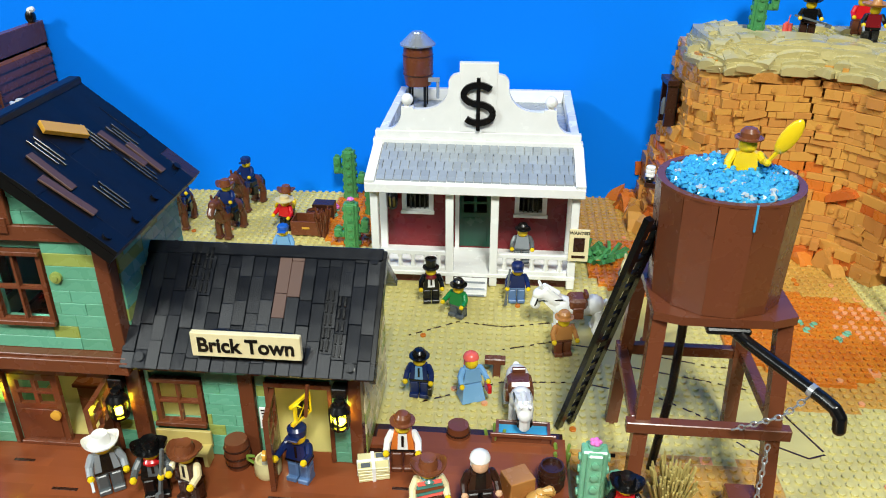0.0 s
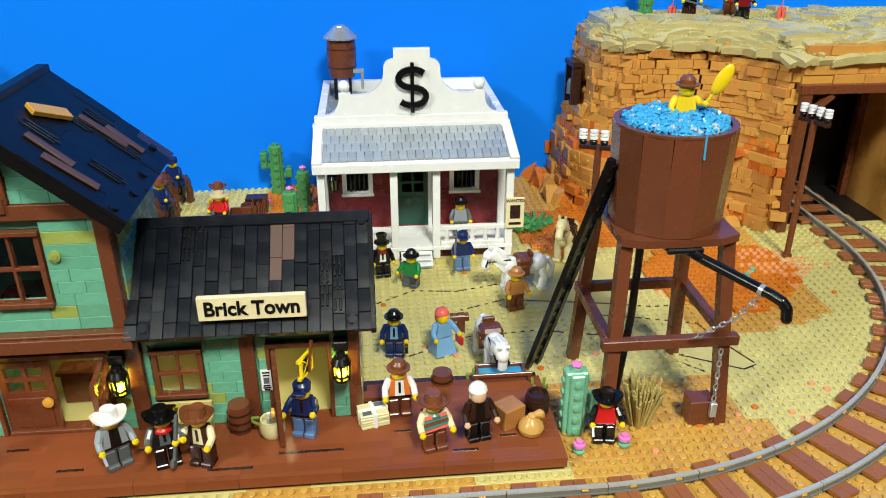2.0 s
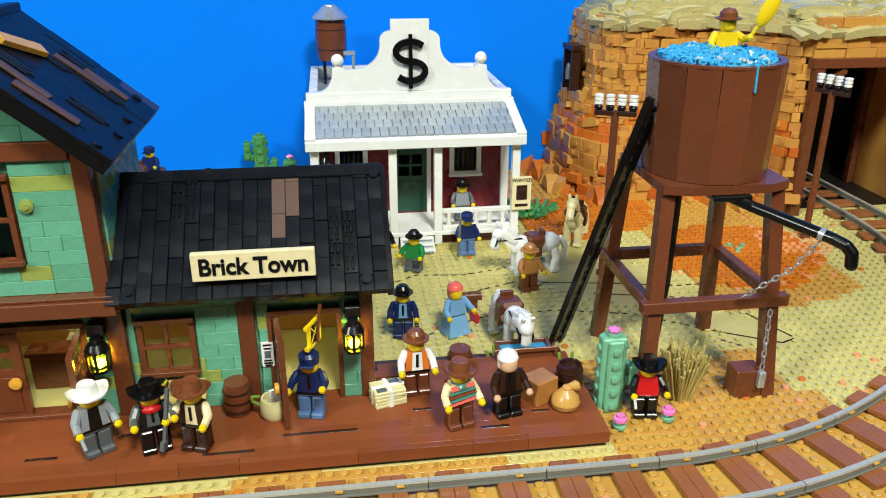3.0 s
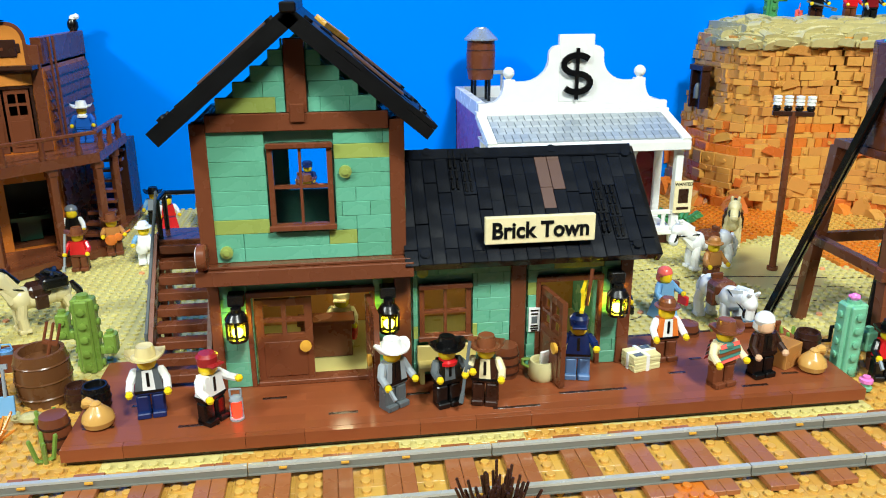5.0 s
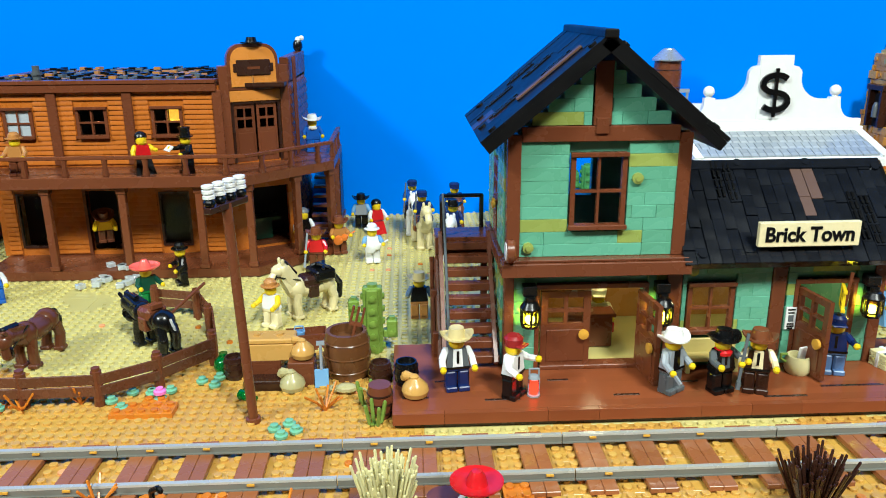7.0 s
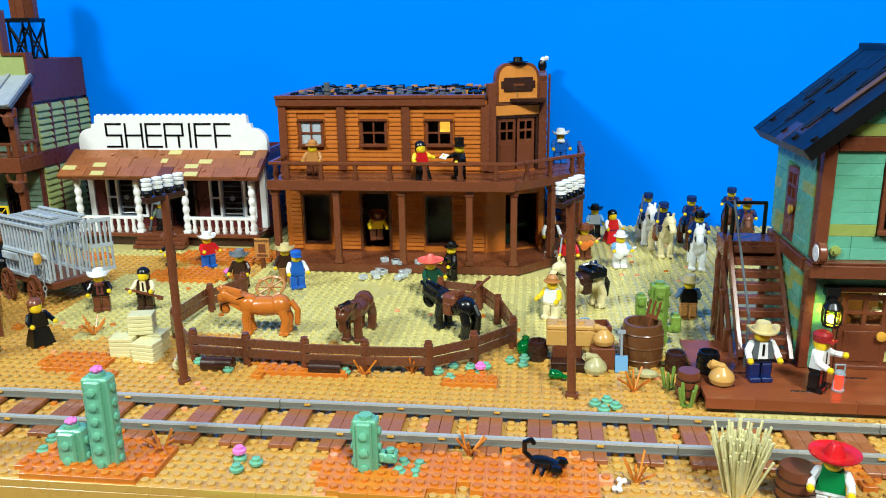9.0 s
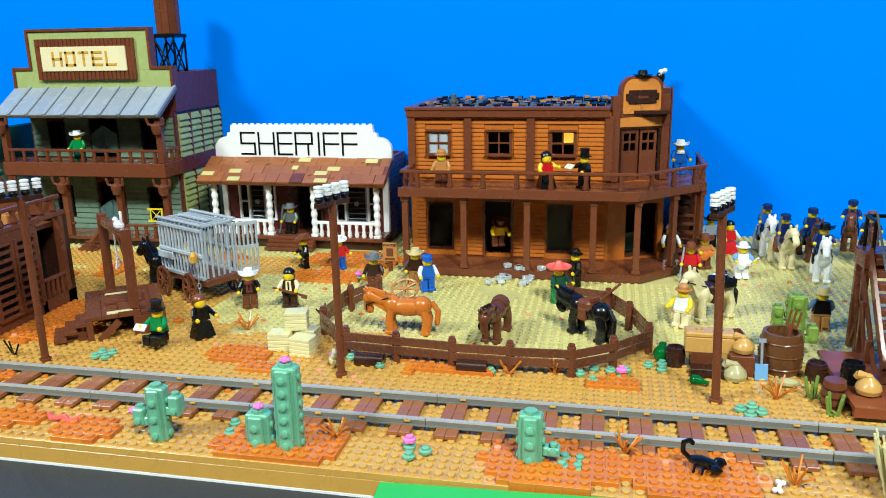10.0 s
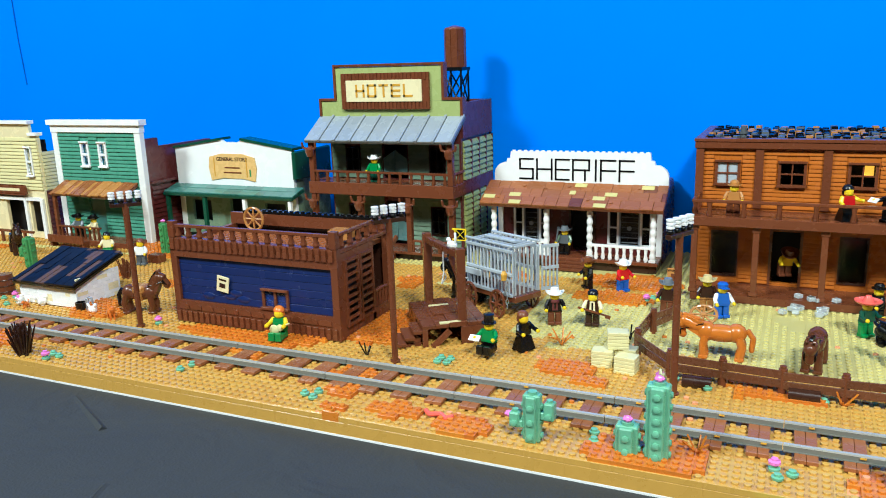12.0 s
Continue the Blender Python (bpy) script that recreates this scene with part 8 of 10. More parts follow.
# crates and chests beside the barrel
whole("storage_chest", Solid().box(-0.0185, 0.0185, -0.008, 0.008, 0, 0.0125, c=0.0006).box(-0.0188, 0.0188, -0.0083, 0.0083, 0.0125, 0.0165, c=0.001).lathe([(0.0024, 0.0165), (0.0024, 0.018)], 10, pose(-0.008, 0, 0)).lathe([(0.0024, 0.0165), (0.0024, 0.018)], 10, pose(0.008, 0, 0)), SACKTAN, "tan wooden chest on brown crates", "chest", -0.506, 0.412, 0.0135)
whole("crate", Solid().box(-0.011, 0.011, -0.008, 0.008, 0, 0.0158, c=0.0005).box(-0.0085, 0.0085, -0.0084, -0.008, 0.003, 0.013), BROWN, "brown crate in the supply pile", "crate", -0.5085, 0.412, -0.0016, group="crates")
whole("crate", Solid().box(-0.009, 0.009, -0.0085, 0.0085, 0, 0.018, c=0.0005).box(-0.007, 0.007, -0.0089, -0.0085, 0.003, 0.015), BROWN, "brown crate under a patched sack", "crate", -0.4825, 0.402, -0.0016, group="crates")
whole("crate", Solid().box(-0.013, 0.013, -0.006, 0.006, 0, 0.0075, c=0.0005).box(-0.011, 0.011, -0.0064, -0.006, 0.002, 0.006), DKBROWN, "low dark brown crate in the supply pile", "crate", -0.508, 0.3945, -0.0016, group="crates")
s = Solid()
wall_cells(s, "x", -0.0155, 0.0155, 0, 0.0125, -0.0085, -0.0072).box(-0.0155, 0.0155, 0.0072, 0.0085, 0, 0.0125).box(-0.0155, -0.0142, -0.0072, 0.0072, 0, 0.0125).box(0.0142, 0.0155, -0.0072, 0.0072, 0, 0.0125).box(-0.0142, 0.0142, -0.0072, 0.0072, 0.006, 0.0075)
trough = whole("open_crate", s, BROWN, "open brown crate of tools", "crate", -0.487, 0.462, -0.0016, 8)
whole("bucket", Solid().lathe([(0.0034, 0), (0.0044, 0.0058), (0.0038, 0.0058), (0.003, 0.002)], 12).tube([(-0.004, 0, 0.0058), (-0.003, 0, 0.0098), (0.003, 0, 0.0098), (0.004, 0, 0.0058)], 0.0005, 6), LTBLUE, "pale blue-grey bucket in the open crate", "bucket", -0.492, 0.461, 0.0058)
whole("bottle", Solid().lathe([(0.0035, 0), (0.0038, 0.006), (0.0022, 0.0095), (0.0016, 0.0098), (0.0016, 0.0135)], 12, pose(0, 0, 0.0022, 90, 0, 60)), GLASSGREEN, "clear green bottle lying on the sand", "bottle", -0.521, 0.3785, 0.0)
whole("jar", Solid().ball((0, 0, 0.006), 0.0075, 12).lathe([(0.003, 0.012), (0.003, 0.0155)], 10), GLASSGREEN, "round clear green jar beside the keg", "jar", -0.5405, 0.42, -0.0016)
whole("toy_rat", Solid().ball((0, 0, 0.0036), 0.0048, 10, sz=0.75, sx=1.7).ball((-0.0085, 0, 0.0036), 0.0028, 8, sx=1.3).ball((-0.008, 0.0022, 0.0062), 0.0014, 6).ball((-0.008, -0.0022, 0.0062), 0.0014, 6).tube([(0.007, 0, 0.003), (0.012, 0.001, 0.0022), (0.0145, -0.003, 0.002)], 0.0007, 5), SACKOLIVE, "pale tan toy rodent on the sand", "toy", -0.451, 0.3825, -0.0012)
whole("toy_scorpion", Solid().ball((0, 0, 0.0045), 0.005, 10, sz=0.6, sx=1.9).ball((0.009, 0.005, 0.004), 0.003, 8, sx=1.4).ball((0.009, -0.005, 0.004), 0.003, 8, sx=1.4).tube([(-0.008, 0, 0.005), (-0.012, 0, 0.008), (-0.012, 0, 0.014), (-0.008, 0, 0.0165), (-0.0065, 0, 0.015)], 0.0015, 8).tube([(0.002, 0.004, 0.004), (0.002, 0.009, 0.001)], 0.0008, 5).tube([(0.002, -0.004, 0.004), (0.002, -0.009, 0.001)], 0.0008, 5).tube([(-0.003, 0.004, 0.004), (-0.003, 0.009, 0.001)], 0.0008, 5).tube([(-0.003, -0.004, 0.004), (-0.003, -0.009, 0.001)], 0.0008, 5), BLACK, "black toy scorpion on rust plates", "toy", -0.527, 0.244, 0.003, -20)
whole("bone", Solid().rod((-0.004, 0, 0.0015), (0.004, 0, 0.0015), 0.0013).ball((-0.005, 0.0015, 0.0016), 0.0017, 8).ball((-0.005, -0.0015, 0.0016), 0.0017, 8).ball((0.005, 0.0015, 0.0016), 0.0017, 8).ball((0.005, -0.0015, 0.0016), 0.0017, 8), WHITE, "white bone lying on the sand", "bone", -0.485, 0.234, -0.0004, 70)
s = Solid().tube([(-0.012, 0.002, 0.002), (-0.005, -0.003, 0.0025), (0.003, 0.002, 0.0025), (0.010, -0.002, 0.002), (0.014, 0.001, 0.003)], 0.0021, 8)
whole("toy_snake", s, CORAL, "coral pink toy snake on the sand", "toy", -0.962, 0.236, 0.0, -10)
# green poster on the table front
ps = whole("signboard", Solid().box(-0.11, 0.11, -0.048, 0.048, 0, 0.0012), plastic("green_printed_card", (64, 176, 78), 0.4, 0.0, scale=25), "green printed card with white lettering on the table", "sign")
ps.matrix_basis = pose(-0.609, 0.1614, -0.0100, 7.6, -1.8, 0)
w = words("SALOON", WHITE, ps, 0.0, 0.020, 0.0013, 0.03, 0.0001, name="lettering")
w.matrix_basis = pose(-0.005, 0.024, 0.0013)
# bench and goods on the platform
bench = thing("bench", "pale tan bench against the station wall", "bench", -0.2045, 0.3815, 0.0096)
part("seat", Solid().box(-0.0185, 0.0185, -0.007, 0.003, 0.009, 0.012, c=0.0004), STRAWGRASS, bench)
part("backrest", Solid().box(-0.0185, 0.0185, 0.003, 0.0052, 0.009, 0.0215, c=0.0004), STRAWGRASS, bench)
for x in (-0.0165, 0.0165):
    part("leg", Solid().box(x - 0.0015, x + 0.0015, -0.006, 0.004, 0, 0.009, c=0.0003), STRAWGRASS, bench)
bag = thing("mail_bag", "tan mail bag with a white letter sticking out", "bag", -0.1465, 0.374, 0.0096)
part("bag", Solid().lathe([(0.0072, 0), (0.0088, 0.003), (0.0086, 0.009), (0.0076, 0.0125), (0.0062, 0.0125), (0.006, 0.009)], 16), HAY, bag)
part("letter", Solid().box(-0.0042, 0.0042, -0.0007, 0.0007, 0.006, 0.0195, pose(0.001, 0, 0, 8, 0, 20)), WHITE, bag)
part("handle", Solid().tube([(-0.0088, 0, 0.008), (-0.0125, 0, 0.0105), (-0.0125, 0, 0.0135), (-0.0085, 0, 0.0135)], 0.001, 6), OLIVE, bag)
bun = thing("newspaper_bundle", "tied bundle of cream newspapers on the platform", "bundle", -0.0795, 0.3805, 0.0096, 14)
for k in range(5):
    part("paper", Solid().box(-0.0098, 0.0098, -0.0075, 0.0075, 0.0021 * k, 0.0021 * k + 0.0019, pose(0, 0, 0, 0, 0, rnd.uniform(-3, 3)), c=0.0003), HAY, bun)
part("string", Solid().box(-0.0011, 0.0011, -0.0081, 0.0081, -0.0001, 0.0108).box(-0.0104, 0.0104, -0.0011, 0.0011, 0.0, 0.0109), WHITE, bun)
part("print_line", Solid().box(-0.008, -0.002, -0.006, -0.002, 0.0104, 0.0107).box(0.002, 0.008, 0.002, 0.006, 0.0104, 0.0107), DKGREY, bun)
whole("cardboard_box", Solid().box(-0.0085, 0.0085, -0.0075, 0.0075, 0, 0.0155, c=0.0005), WOODTAN, "tan box on the platform", "box", 0.0125, 0.3705, 0.0096, 28)
tr = thing("water_trough", "brown water trough with clear blue water behind the platform", "trough", 0.016, 0.4265, -0.0016)
part("front_board", Solid().box(-0.0185, 0.0185, -0.0085, -0.007, 0.008, 0.0165, c=0.0003), BROWN, tr)
part("back_board", Solid().box(-0.0185, 0.0185, 0.007, 0.0085, 0.008, 0.0165, c=0.0003), BROWN, tr)
part("water", Solid().box(-0.017, 0.017, -0.007, 0.007, 0.009, 0.0135), WATER, tr)
for x in (-0.0175, 0.0175):
    part("end_board", Solid().box(x - 0.001, x + 0.001, -0.007, 0.007, 0.0, 0.0165), BROWN, tr)
part("rail", Solid().box(-0.022, 0.022, -0.0105, -0.0088, 0.0165, 0.0195, c=0.0003).box(-0.021, -0.019, -0.0105, -0.0088, 0, 0.0165).box(0.019, 0.021, -0.0105, -0.0088, 0, 0.0165), BROWN, tr)
hp = thing("hitching_post", "brown hitching post behind the white horse", "post", -0.004, 0.508, -0.0016)
part("post", Solid().box(-0.003, 0.003, -0.003, 0.003, 0, 0.018, c=0.0004), BROWN, hp)
part("cap", Solid().box(-0.0095, 0.0065, -0.0035, 0.0035, 0.0125, 0.0175, c=0.0005), BROWN, hp)

# ---- corral ----
corral = thing("corral_fence", "low brown plank corral fence round three horses", "fence")
PTS = [(-0.833, 0.498), (-0.837, 0.432), (-0.800, 0.386), (-0.707, 0.376), (-0.660, 0.375), (-0.612, 0.376), (-0.580, 0.399), (-0.551, 0.434), (-0.566, 0.487), (-0.585, 0.524), (-0.622, 0.534)]
BACK = [(-0.833, 0.498), (-0.815, 0.535)]
FENCE = plastic("woodgrain_brown_plastic", (104, 62, 42), 0.24, 0.16, scale=220)
for a, b in list(zip(PTS, PTS[1:])) + [BACK]:
    d = Vector((b[0] - a[0], b[1] - a[1], 0))
    m = pose(a[0], a[1], -0.0016, 0, 0, math.degrees(math.atan2(d.y, d.x)))
    for z0 in (0.0075, 0.0155):
        part("plank", Solid().box(0.0004, d.length - 0.0004, -0.0036, -0.0022, z0, z0 + 0.0072, m @ pose(0, 0, 0, 0, rnd.uniform(-1.2, 1.2), 0), c=0.0003), FENCE, corral)
for x, y in PTS + BACK[1:] + [(-0.755, 0.381)]:
    part("post", Solid().lathe([(0.0036, 0), (0.0036, 0.0245), (0.0028, 0.025), (0.0028, 0.027)], 10, pose(x, y, -0.0016)), BROWN, corral)
for x in (-0.775, -0.69):
    part("feed_trough", Solid().lathe([(0.006, -0.012), (0.006, 0.012)], 14, pose(x, 0.371, 0.003, 0, 90, 0)), DKBROWN, corral)
wh = new("wagon_wheel", WHEEL_ME)
wh.matrix_basis = pose(-0.787, 0.532, 0.0125, -62, 0, 0)
tagged(wh, "brown spoked wagon wheel leaning at the corral", "wheel")
broom = whole("broom", Solid().rod((0, 0, 0), (0, 0, 0.035), 0.0013, slot=1).lathe([(0.0046, -0.012), (0.0032, -0.003), (0.0014, 0.0)], 10), [HAY, BROWN], "brown-handled broom leaning on the corral fence", "broom")
broom.matrix_basis = pose(-0.600, 0.505, 0.012, 0, 52, 20)

# ---- gallows platform ----
gal = thing("gallows_platform", "brown timber platform with steps and a beam on posts", "platform", -1.039, 0.4325, -0.0016, 36)
for i, (x0, x1) in enumerate(((-0.034, -0.0205), (-0.0203, -0.0065), (-0.0063, 0.0125), (0.0127, 0.0235), (0.0237, 0.034))):
    lift = 0.0016 if i == 2 else 0
    part("deck_plank", Solid().box(x0, x1, -0.043, 0.0435, 0.019, 0.0228 + lift, c=0.0003), BROWN, gal)
part("trapdoor", Solid().box(-0.017, 0.0165, -0.012, 0.014, 0.0229, 0.0252, c=0.0003), BROWN, gal)
for y0 in (-0.0425, 0.0165):
    part("tan_strip", Solid().box(-0.016, 0.0062, y0, y0 + 0.0052, 0.0229, 0.0246, c=0.0003), HAY, gal)
part("front_panel", Solid().box(0.006, 0.034, -0.043, -0.0395, 0, 0.0188, c=0.0003), BROWN, gal)
part("end_panel", Solid().box(0.0305, 0.034, -0.0393, 0.0435, 0, 0.0188, c=0.0003), BROWN, gal)
part("back_panel", Solid().box(-0.034, 0.0303, 0.040, 0.0435, 0, 0.0188, c=0.0003), BROWN, gal)
part("side_panel", Solid().box(-0.034, -0.0305, 0.0, 0.0398, 0, 0.0188, c=0.0003), BROWN, gal)
part("corner_leg", Solid().box(-0.034, -0.0285, -0.043, -0.0375, 0, 0.0188, c=0.0003), BROWN, gal)
part("side_brace", Solid().box(-0.0028, 0.0028, -0.002, 0.002, 0, 0.024, pose(-0.024, -0.0445, 0.0005, 0, 48, 0)), BROWN, gal)
for i in range(3):
    x0 = -0.0615 + 0.0092 * i
    part("step", Solid().box(x0, x0 + 0.0105, -0.044 + 0.002 * i, -0.008, 0.0032 + 0.0052 * i, 0.0066 + 0.0052 * i, c=0.0003), BROWN, gal)
part("step_block", Solid().box(-0.060, -0.0345, -0.036, -0.012, 0, 0.0031).box(-0.051, -0.0345, -0.034, -0.012, 0.0031, 0.0083), BROWN, gal)
part("post", Solid().box(0.0035, 0.0125, -0.0405, -0.0315, 0.0247, 0.099, c=0.0005), BROWN, gal)
part("post", Solid().box(-0.0145, -0.0055, 0.0437, 0.0525, 0.0, 0.099, c=0.0005), BROWN, gal)
part("beam", Solid().box(0, 0.0865, -0.0035, 0.0035, -0.0035, 0.0035, pose(0.008, -0.037, 0.0925, 0, 0, 102), c=0.0004), BROWN, gal)
part("beam_brace", Solid().box(-0.0022, 0.0022, -0.0022, 0.0022, 0, 0.028, pose(0.0075, -0.032, 0.066, -45, 0, 12)), BROWN, gal)
part("rope", Solid().tube([(-0.001, 0.004, 0.089), (-0.001, 0.004, 0.066), (0.002, 0.006, 0.058), (-0.003, 0.006, 0.052), (-0.001, 0.004, 0.064)], 0.0008, 6), WHITE, gal)
whole("toy_bird", Solid().ball((0, 0, 0.004), 0.0044, 10, sx=1.7).ball((0.006, 0, 0.0085), 0.0026, 8).tube([(-0.005, 0, 0.006), (-0.006, 0, 0.012), (-0.0055, 0, 0.0165)], 0.0013, 8), WHITE, "white toy bird perched on the beam", "toy", -1.024, 0.418, 0.0942, 150)

# ---- prison wagon ----
wag = thing("prison_wagon", "light grey barred prison wagon on brown spoked wheels", "wagon", -0.998, 0.511, -0.0016, -27)
part("bed", Solid().box(-0.048, 0.05, -0.018, 0.018, 0.0175, 0.0235, c=0.0006), BROWN, wag)
for z in (0.0245, 0.045, 0.068):
    for y in (-0.0175, 0.0175):
        part("rail", Solid().box(-0.045, 0.046, y - 0.0018, y + 0.0018, z - 0.0016, z + 0.0016, c=0.0004), PALEGREY, wag)
bar = Solid().lathe([(0.00115, 0.0245), (0.00115, 0.068)], 8).mesh("bar", PALEGREY)
for k in range(14):
    for y in (-0.0175, 0.0175):
        piece("bar", bar, wag, pose(-0.044 + 0.0069 * k, y, 0))
for k in range(6):
    for x in (-0.045, 0.046):
        piece("bar", bar, wag, pose(x, -0.0145 + 0.0058 * k, 0))
for k in range(10):
    part("roof_bar", Solid().box(-0.044 + 0.0093 * k, -0.0418 + 0.0093 * k, -0.0185, 0.0185, 0.0698, 0.0722, c=0.0004), PALEGREY, wag)
part("roof_edge", Solid().box(-0.046, 0.047, -0.0195, -0.0165, 0.0725, 0.0745, c=0.0004).box(-0.046, 0.047, 0.0165, 0.0195, 0.0725, 0.0745, c=0.0004).box(-0.03, 0.03, -0.003, 0.003, 0.0725, 0.0750, c=0.0005), PALEGREY, wag)
gate = part("open_door", Solid().box(0, 0.0025, 0, 0.020, 0.024, 0.027, pose(0.049, 0.0185, 0, 0, 0, -30)).box(0, 0.0025, 0, 0.020, 0.067, 0.070, pose(0.049, 0.0185, 0, 0, 0, -30)).box(0, 0.0025, 0, 0.020, 0.045, 0.048, pose(0.049, 0.0185, 0, 0, 0, -30)), PALEGREY, wag)
for k in range(5):
    piece("bar", bar, gate, pose(0.049, 0.0185, 0, 0, 0, -30) @ pose(0.0012, 0.0015 + 0.0042 * k, 0))
part("side_panel", Solid().box(-0.044, -0.012, -0.0212, -0.0195, 0.0365, 0.043, c=0.0004), PALEGREY, wag)
for x in (-0.032, 0.024):
    for y in (-0.0235, 0.0235):
        w = part("wheel", WHEEL_ME.copy(), None, wag)
        w.data.materials.clear()
        w.data.materials.append(BROWN)
        w.matrix_basis = pose(x, y, 0.0145)
part("lantern", Solid().lathe([(0.003, 0.04), (0.0036, 0.046), (0.002, 0.049)], 10, pose(0.036, -0.0225, 0)), GOLD, wag)
chain(wag, [(0.040, -0.0215, 0.04), (0.041, -0.022, 0.012)])
wag.matrix_basis = at(-1.009, 0.525, -0.0016, rz=-27, sx=0.84, sy=1.14, sz=1.14)
# hay bales
for x, y, z, rz in ((-0.862, 0.393, -0.0016, 5), (-0.838, 0.384, -0.0016, -8), (-0.850, 0.402, 0.0148, 14), (-0.842, 0.404, -0.0016, 0)):
    b = thing("hay_bale", "pale yellow hay bale stacked on the sand", "hay bale", x, y, z, rz, group="hay bales")
    for k in range(5):
        part("layer", Solid().box(-0.0098, 0.0098, -0.0075, 0.0075, 0.0033 * k, 0.0033 * k + 0.0031, c=0.0004), HAY, b)
# notice post by the sheriff's office
np_ = thing("notice_post", "tan wanted notice on a brown post", "sign", -0.832, 0.638, -0.0016)
part("post", Solid().lathe([(0.0026, 0), (0.0026, 0.012)], 10), BROWN, np_)
nb = part("board", Solid().box(-0.0085, 0.0085, -0.001, 0.001, 0.012, 0.034, c=0.0004), WOODTAN, np_)
words("WANTED", DKBROWN, nb, 0, -0.0011, 0.031, 0.0038, 0.0001)
part("print_block", Solid().box(-0.004, 0.004, -0.0013, -0.001, 0.018, 0.0275).box(-0.006, 0.006, -0.0013, -0.001, 0.0135, 0.016), BROWN, nb)
# crossing signals: yellow frames with dark panels
for x, y, z, rz in ((-0.121, 0.3765, 0.062, 66), (-1.075, 0.56, 0.075, 0)):
    g_ = thing("railway_signal", "yellow square frame with a black crossed panel", "signal", x, y, z, rz, group="yellow signal frames")
    part("panel", Solid().box(-0.006, 0.006, -0.0006, 0.0006, -0.006, 0.006), BLACK, g_)
    part("frame", Solid().box(-0.0075, 0.0075, -0.001, 0.001, 0.006, 0.0075).box(-0.0075, 0.0075, -0.001, 0.001, -0.0075, -0.006).box(-0.0075, -0.006, -0.001, 0.001, -0.006, 0.006).box(0.006, 0.0075, -0.001, 0.001, -0.006, 0.006).box(-0.0105, -0.0075, -0.0012, 0.0012, -0.0075, -0.0055).box(-0.0105, -0.0075, -0.0012, 0.0012, 0.0055, 0.0075), YELLOW, g_)
    part("cross", Solid().box(-0.0075, 0.0075, -0.0009, 0.0009, -0.0004, 0.0004, pose(0, 0, 0, 0, 45, 0)).box(-0.0075, 0.0075, -0.0009, 0.0009, -0.0004, 0.0004, pose(0, 0, 0, 0, -45, 0)), YELLOW, g_)
    if z < 0.07:
        part("gate_arm", Solid().rod((0.0, -0.002, -0.006), (0.002, -0.004, 0.017), 0.0012, 8), BROWN, g_)
# carts with goods behind the station, by the bank
cart = thing("supply_cart", "brown two-part supply cart with goods beside the bank", "cart", -0.214, 0.752, -0.0016)
part("box", Solid().box(-0.0165, 0.0165, -0.012, -0.0105, 0.002, 0.018, c=0.0004).box(-0.0165, 0.0165, 0.0105, 0.012, 0.002, 0.018, c=0.0004).box(-0.0165, -0.015, -0.0105, 0.0105, 0.002, 0.018).box(0.015, 0.0165, -0.0105, 0.0105, 0.002, 0.018).box(-0.015, 0.015, -0.0105, 0.0105, 0.002, 0.005), BROWN, cart)
part("handle", Solid().box(-0.004, 0.004, -0.013, -0.0121, 0.010, 0.012), GOLD, cart)
whole("crate", Solid().box(-0.012, 0.012, -0.008, 0.008, 0, 0.02, c=0.0006), DKBROWN, "dark brown crate of black goods", "crate", -0.205, 0.79, -0.0016)
barrel(-0.214, 0.772, 0.0075, 0.018, BROWN, "small brown barrel among the goods")
# aloe plants and a green fan plant
for x, y, mat in ((0.090, 0.706, MIDGREEN), (0.081, 0.724, MIDGREEN), (0.104, 0.719, MIDGREEN)):
    plant = thing("aloe", "green spiky aloe plant beside the bank", "plant", x, y, -0.0016, rnd.uniform(0, 60), group="aloe plants")
    for k in range(9):
        part("leaf", Solid().prism([(0, 0), (0.004, 0.0055), (0.016, 0.0125), (0.0200, 0.010), (0.012, 0.0045)], -0.0016, 0.0016, pose(0, 0, 0, 0, 0, 40 * k)), mat, plant)
for x, y, rz in ((-0.43, 0.339, 0), (-0.437, 0.366, 40), (0.042, 0.41, 20), (-0.003, 0.425, 70)):
    s = Solid()
    for k in range(4):
        a = math.tau * k / 4 + 0.4
        s.tube([(0, 0, 0), (0.004 * math.cos(a), 0.004 * math.sin(a), 0.002), (0.0065 * math.cos(a), 0.0065 * math.sin(a), 0.0145)], 0.0013, 6)
    whole("reed_plant", s, OLIVE, "olive green upright reed stems by the platform", "plant", x, y, -0.0016, rz, group="reed plants")
# clear ice pieces in front of the saloon
for k in range(16):
    x, y = -0.70 + rnd.uniform(-0.03, 0.045), 0.618 + rnd.uniform(-0.018, 0.022)
    z = 0.0082 if y > 0.629 else 0.0002
    o = whole("clear_piece", Solid().box(-0.0036, 0.0036, -0.0036, 0.0036, 0, 0.0046, c=0.0005), ICE, "small clear colourless piece before the saloon", "toy piece", x, y, z, rnd.uniform(0, 90), group="clear pieces before the saloon")


# ---- toy figures: each one plain moulded mesh ----
SKIN = YELLOW
HATS = ("cowboy", "bowler", "top", "cap", "sombrero", "hair", "wide", "kepi")


